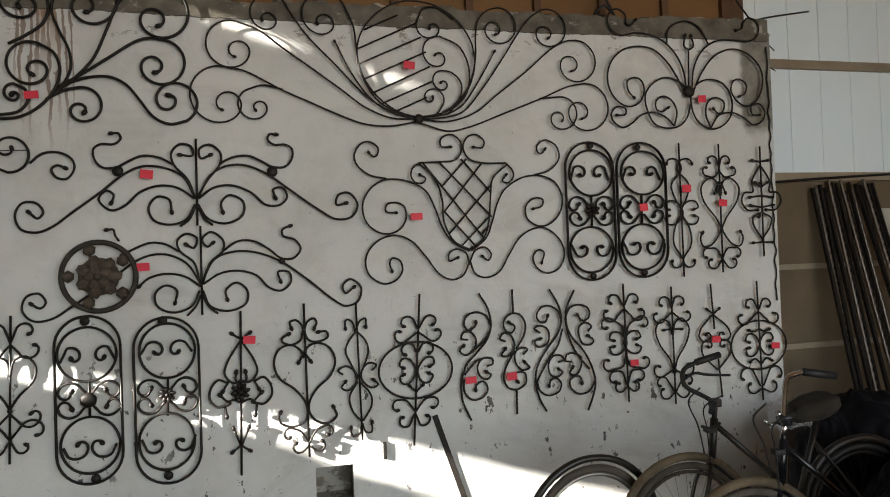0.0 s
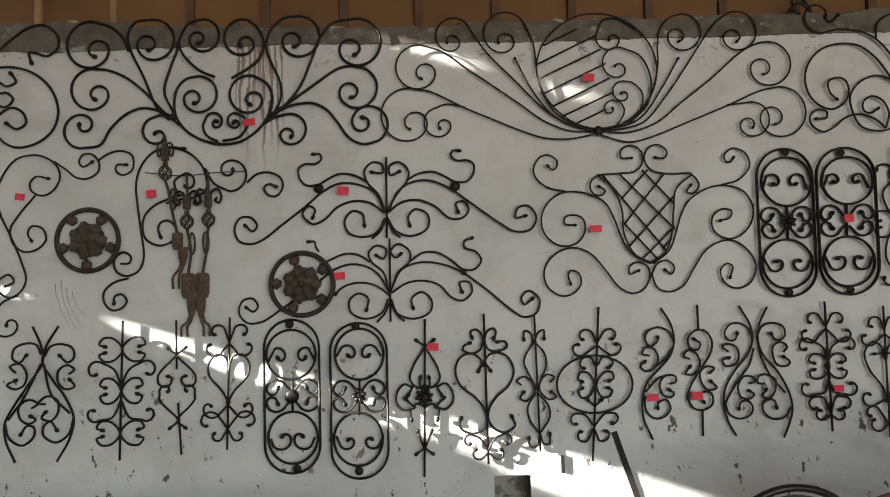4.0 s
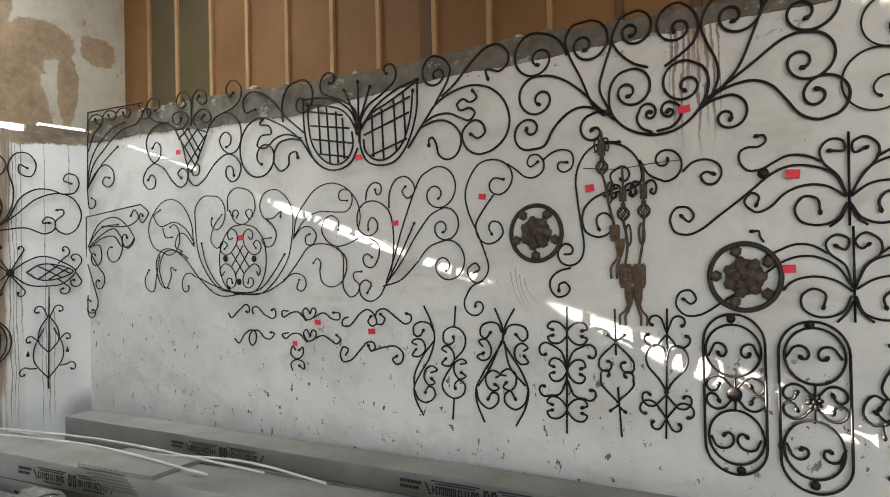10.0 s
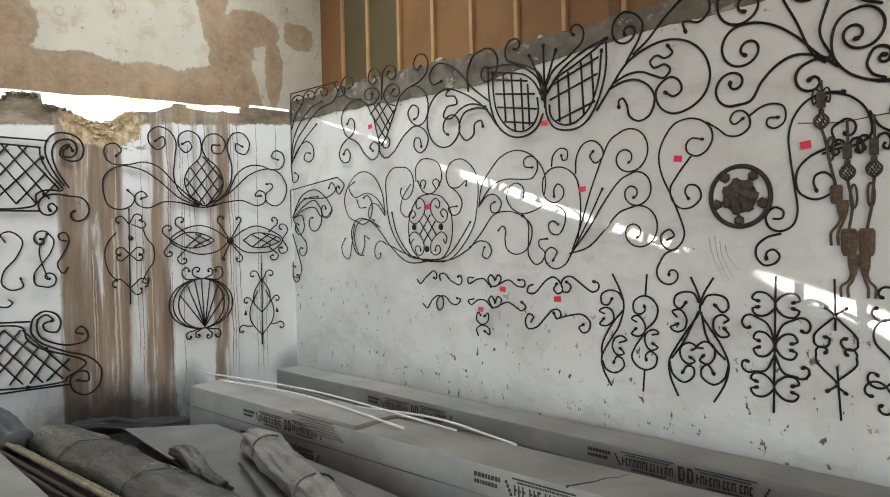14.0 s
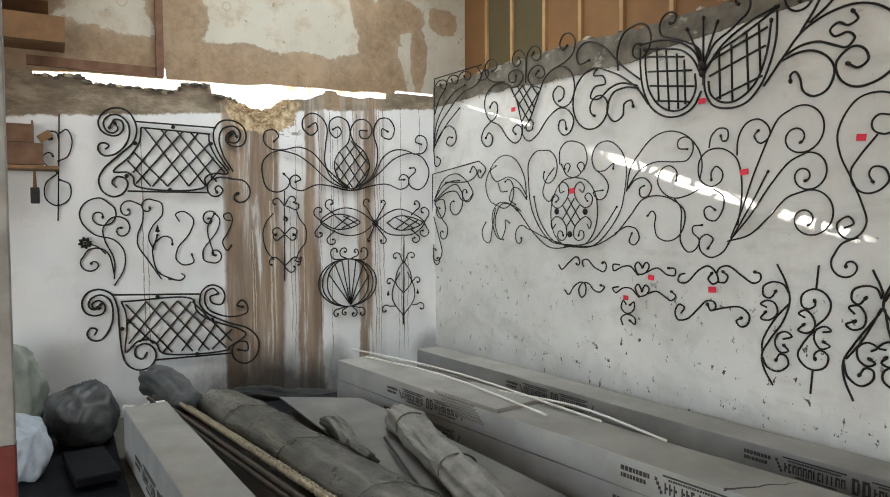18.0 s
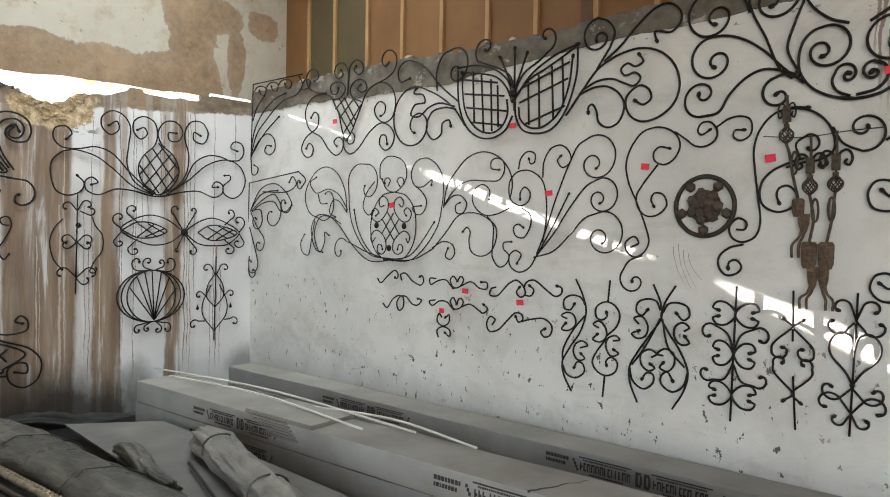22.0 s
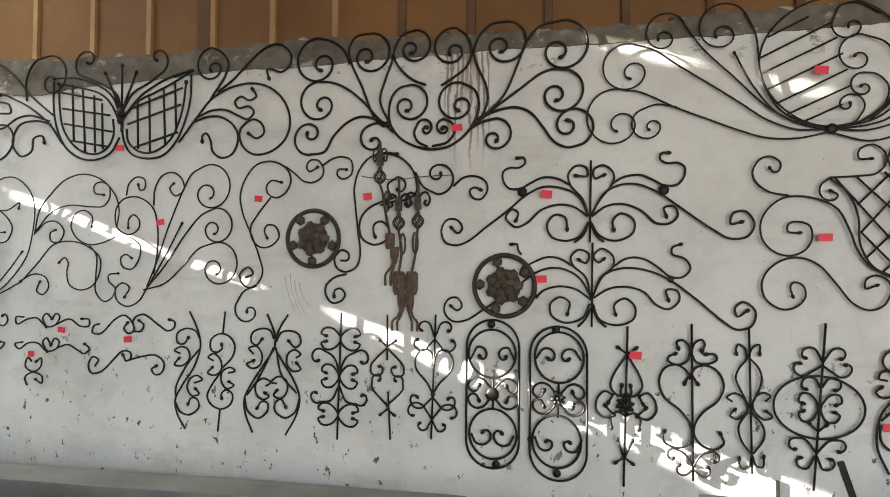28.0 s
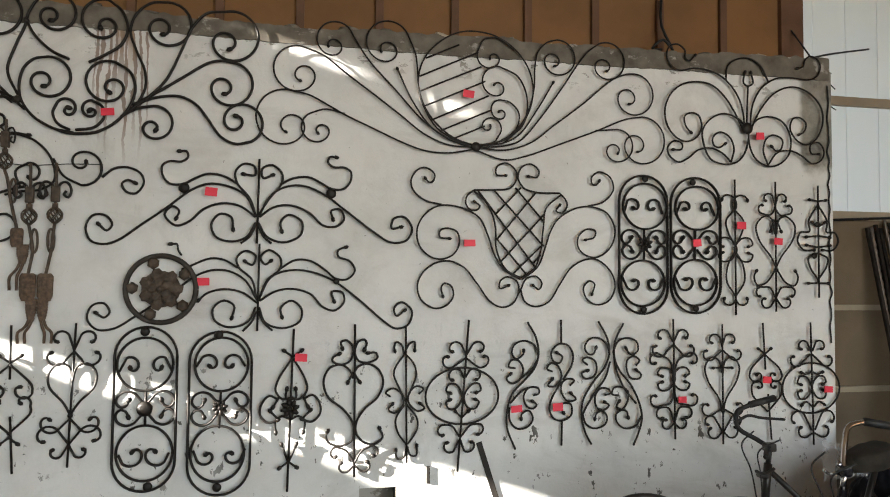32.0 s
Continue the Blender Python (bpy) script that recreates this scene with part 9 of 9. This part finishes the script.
rod((-2.723, 1.304, -2.722, 1.39, -2.582, 1.589, -2.553, 1.704, -2.607, 1.779), (-2.646, 1.721, 420))
rod((-2.722, 1.39, -2.712, 1.292, -2.625, 1.261), (-2.613, 1.33, 400))

iron("s_scroll", "short rust-stained black iron scroll", 1, -2.471, 1.559, .009)
rod((-2.441, 1.693, -2.497, 1.705, -2.513, 1.751, -2.457, 1.774, -2.424, 1.705, -2.482, 1.559, -2.528, 1.473, -2.484, 1.385, -2.444, 1.431))

iron("baluster", "slim black iron wall baluster beside the shelf", 1, -3.972, 2.237, .008, 0.033)
bar((-3.958, 2.671, -3.99, 1.699))
rod((-3.966, 2.493, -3.903, 2.538, -3.861, 2.449, -3.899, 2.292, -3.971, 2.248))
rod((-3.967, 2.442, -3.979, 2.502), (-4.015, 2.464, 300))
rod((-3.982, 2.135, -4.042, 2.193), (-4.032, 2.26, 260))
rod((-3.982, 2.135, -4.079, 2.039, -4.082, 1.902, -3.996, 1.838, -3.893, 1.906, -3.891, 2.035, -3.965, 2.074))

iron("vase_panel", "black iron vase panel with lattice bulb", 1, -1.101, 2.049, .0095)
rod((-1.349, 2.074, -1.2, 2.036, -1.115, 2.028, -1.03, 2.036, -0.9, 2.074), end=0)
rod((-1.256, 2.165, -1.17, 2.075, -1.1, 2.045, -1.03, 2.07, -0.941, 2.15), end=0)
rod((-1.149, 2.041, -1.349, 2.18, -1.414, 2.346, -1.399, 2.534, -1.385, 2.722, -1.449, 2.828, -1.558, 2.862, -1.654, 2.793, -1.655, 2.689, -1.573, 2.622, -1.496, 2.683, -1.514, 2.761, -1.592, 2.713))
rod((-1.122, 2.061, -1.256, 2.165, -1.302, 2.308, -1.254, 2.436, -1.132, 2.57, -1.111, 2.698, -1.144, 2.803, -1.252, 2.845, -1.345, 2.787, -1.352, 2.681, -1.28, 2.611, -1.213, 2.672, -1.246, 2.732, -1.312, 2.702))
rod((-1.053, 2.063, -0.941, 2.15, -0.877, 2.308, -0.94, 2.472, -1.064, 2.574, -1.104, 2.698, -1.028, 2.819, -0.91, 2.828, -0.84, 2.737, -0.89, 2.63, -0.981, 2.631, -0.994, 2.706, -0.911, 2.712))
rod((-1.081, 2.049, -0.913, 2.132, -0.8, 2.285, -0.77, 2.482, -0.819, 2.719, -0.747, 2.854, -0.625, 2.864, -0.552, 2.758, -0.604, 2.636, -0.712, 2.661, -0.712, 2.746, -0.64, 2.719))
rod((-1.149, 2.041, -1.35, 2.118, -1.563, 2.296, -1.708, 2.393, -1.856, 2.434, -1.936, 2.441), end=0)
rod((-1.149, 2.048, -1.388, 2.26, -1.562, 2.438, -1.707, 2.485, -1.875, 2.451, -2.014, 2.454, -2.085, 2.527, -2.072, 2.629, -1.976, 2.654, -1.928, 2.591, -1.977, 2.534))
rod((-1.936, 2.435, -2.014, 2.407, -2.099, 2.313, -2.106, 2.17, -2.06, 2.035, -1.958, 1.996, -1.848, 2.041, -1.816, 2.121, -1.877, 2.191))
rod((-1.149, 2.028, -1.35, 2.074, -1.52, 2.081, -1.692, 2.015, -1.798, 2.06, -1.804, 2.145, -1.741, 2.184, -1.691, 2.137, -1.748, 2.111))
rod((-1.081, 2.03, -0.843, 2.088, -0.656, 2.107, -0.48, 2.052, -0.382, 2.102, -0.382, 2.196, -0.457, 2.226, -0.502, 2.165, -0.435, 2.167))
rod((-1.081, 2.043, -0.843, 2.179, -0.699, 2.42, -0.553, 2.507, -0.404, 2.509, -0.283, 2.469), end=0)
rod((-1.012, 2.051, -0.771, 2.221, -0.553, 2.408, -0.329, 2.48, -0.176, 2.427, -0.098, 2.274, -0.153, 2.109, -0.253, 2.052, -0.36, 2.103, -0.367, 2.183, -0.283, 2.267, -0.291, 2.307, -0.352, 2.304))
rod((-0.283, 2.475, -0.175, 2.495, -0.121, 2.586, -0.152, 2.679, -0.244, 2.693, -0.283, 2.623, -0.206, 2.594))
bar((-1.166, 2.536, -0.927, 2.196))
bar((-1.234, 2.45, -0.997, 2.097))
bar((-1.288, 2.34, -1.087, 2.062))
bar((-1.098, 2.585, -0.884, 2.327))
bar((-1.03, 2.563, -1.289, 2.246))
bar((-0.961, 2.484, -1.25, 2.121))
bar((-0.912, 2.39, -1.156, 2.073))
bar((-0.878, 2.295, -1.053, 2.063))

iron("hourglass_panel", "black iron hourglass panel with two lattice leaves", 1, -0.817, 1.658, .009)
rod((-0.817, 1.658, -0.999, 1.787, -1.171, 1.83, -1.339, 1.784, -1.471, 1.677, -1.307, 1.563, -1.138, 1.517, -0.965, 1.548, -0.817, 1.658))
rod((-0.817, 1.658, -0.643, 1.777, -0.495, 1.819, -0.307, 1.76, -0.169, 1.658, -0.308, 1.529, -0.459, 1.511, -0.644, 1.532, -0.817, 1.658))
rod((-1.458, 1.671, -1.306, 1.753, -1.137, 1.741, -1, 1.665, -1.138, 1.601, -1.307, 1.595, -1.458, 1.671), end=0)
rod((-0.658, 1.658, -0.533, 1.732, -0.383, 1.732, -0.192, 1.658, -0.346, 1.584, -0.533, 1.578, -0.658, 1.658), end=0)
rod((-0.817, 1.658, -0.929, 1.84), (-0.908, 1.886, 250))
rod((-0.817, 1.658, -0.694, 1.863), (-0.715, 1.889, 250))
rod((-0.817, 1.645, -0.895, 1.482), (-0.896, 1.463, 250))
rod((-0.817, 1.645, -0.68, 1.48), (-0.717, 1.46, 250))
rod((-1.306, 1.753, -1.404, 1.834), (-1.358, 1.866, 300))
rod((-1.458, 1.677, -1.535, 1.739), (-1.49, 1.777, 300))
rod((-1.458, 1.664, -1.537, 1.565), (-1.491, 1.552, 300))
rod((-1.307, 1.582, -1.4, 1.488), (-1.347, 1.475, 300))
rod((-0.345, 1.746, -0.269, 1.814), (-0.284, 1.868, 300))
rod((-0.169, 1.665, -0.114, 1.734), (-0.169, 1.774, 300))
rod((-0.169, 1.651, -0.106, 1.555), (-0.169, 1.556, 300))
rod((-0.346, 1.577, -0.231, 1.488), (-0.285, 1.475, 300))
bar((-1.306, 1.74, -1.104, 1.6))
bar((-1.205, 1.741, -1.034, 1.645))
bar((-1.307, 1.601, -1.137, 1.735))
bar((-1.226, 1.601, -1.034, 1.69))
bar((-0.548, 1.718, -0.308, 1.59))
bar((-0.421, 1.732, -0.231, 1.638))
bar((-0.548, 1.585, -0.345, 1.726))
bar((-0.444, 1.578, -0.246, 1.692))
ball(-0.817, 1.658, .04)

iron("shell_panel", "round black iron shell panel with rays", 1, -1.121, 0.97, .009)
oval(-1.155, 0.984, 0.35, 0.27)
oval(-1.155, 0.984, 0.307, 0.27)
oval(-1.155, 0.984, 0.25, 0.27)
bar((-1.129, 0.731, -1.154, 1.254))
bar((-1.129, 0.731, -1.228, 1.237))
bar((-1.129, 0.731, -1.309, 1.195))
bar((-1.129, 0.731, -1.377, 1.077))
bar((-1.129, 0.731, -1.057, 1.239))
bar((-1.129, 0.731, -0.967, 1.184))
bar((-1.129, 0.731, -0.897, 1.057))
rod((-1.154, 1.254, -1.228, 1.282), (-1.194, 1.326, 330))
rod((-1.154, 1.254, -1.275, 1.251), (-1.288, 1.322, 300))
rod((-1.119, 1.253, -1.071, 1.278), (-1.071, 1.323, 330))
rod((-1.119, 1.253, -1.002, 1.237), (-0.988, 1.315, 300))
rod((-1.157, 0.714, -1.212, 0.685), (-1.198, 0.652, 330))
rod((-1.177, 0.715, -1.279, 0.69), (-1.286, 0.645, 300))
rod((-1.109, 0.71, -1.074, 0.676), (-1.095, 0.638, 330))
rod((-1.095, 0.71, -1.019, 0.691), (-1.005, 0.638, 300))

iron("leaf_baluster", "black iron leaf baluster with two buds", 1, -0.453, 0.938, .0085, 0.018)
bar((-0.444, 1.396, -0.462, 0.451))
rod((-0.445, 1.208, -0.535, 1.076, -0.55, 0.943, -0.453, 0.823), m=1, end=0)
rod((-0.498, 1.075, -0.595, 0.878, -0.595, 0.744, -0.461, 0.56), m=1, end=0)
rod((-0.46, 1.195, -0.497, 1.276), (-0.542, 1.257, 280), m=1)
rod((-0.55, 0.943, -0.609, 0.999), (-0.631, 0.967, 260), m=1)
rod((-0.573, 0.675, -0.647, 0.68), (-0.684, 0.643, 280), m=1)
bud(-0.661, 0.828, .04)
bud(-0.271, 0.827, .04)

iron("wreath_panel", "oval black iron wreath half in the rust stain", 1, -1.879, 1.585, .0085, 0.016)
bar((-1.873, 2.01, -1.888, 1.037))
rod((-1.874, 1.846, -1.83, 1.932), (-1.793, 1.908, 230))
rod((-1.874, 1.846, -1.929, 1.918), (-1.959, 1.887, 230))
rod((-1.85, 1.847, -1.769, 1.811), (-1.756, 1.848, 220))
rod((-1.744, 1.799, -1.708, 1.707, -1.645, 1.615, -1.646, 1.46, -1.71, 1.369, -1.762, 1.259), (-1.73, 1.277, 200))
rod((-2.003, 1.766, -2.076, 1.676, -2.113, 1.557, -2.079, 1.376, -2.008, 1.284))
rod((-1.877, 1.543, -1.821, 1.603), (-1.79, 1.566, 260))
rod((-1.877, 1.543, -1.822, 1.493), (-1.791, 1.517, 260))
rod((-1.877, 1.543, -1.932, 1.604), (-1.962, 1.568, 260))
rod((-1.877, 1.543, -1.933, 1.495), (-1.963, 1.519, 260))
rod((-1.88, 1.201, -1.812, 1.267), (-1.762, 1.234, 230))
rod((-1.88, 1.189, -1.85, 1.152), (-1.812, 1.175, 200))
rod((-1.88, 1.201, -1.947, 1.271), (-1.996, 1.242, 230))
flower(-1.869, 1.707, .03)
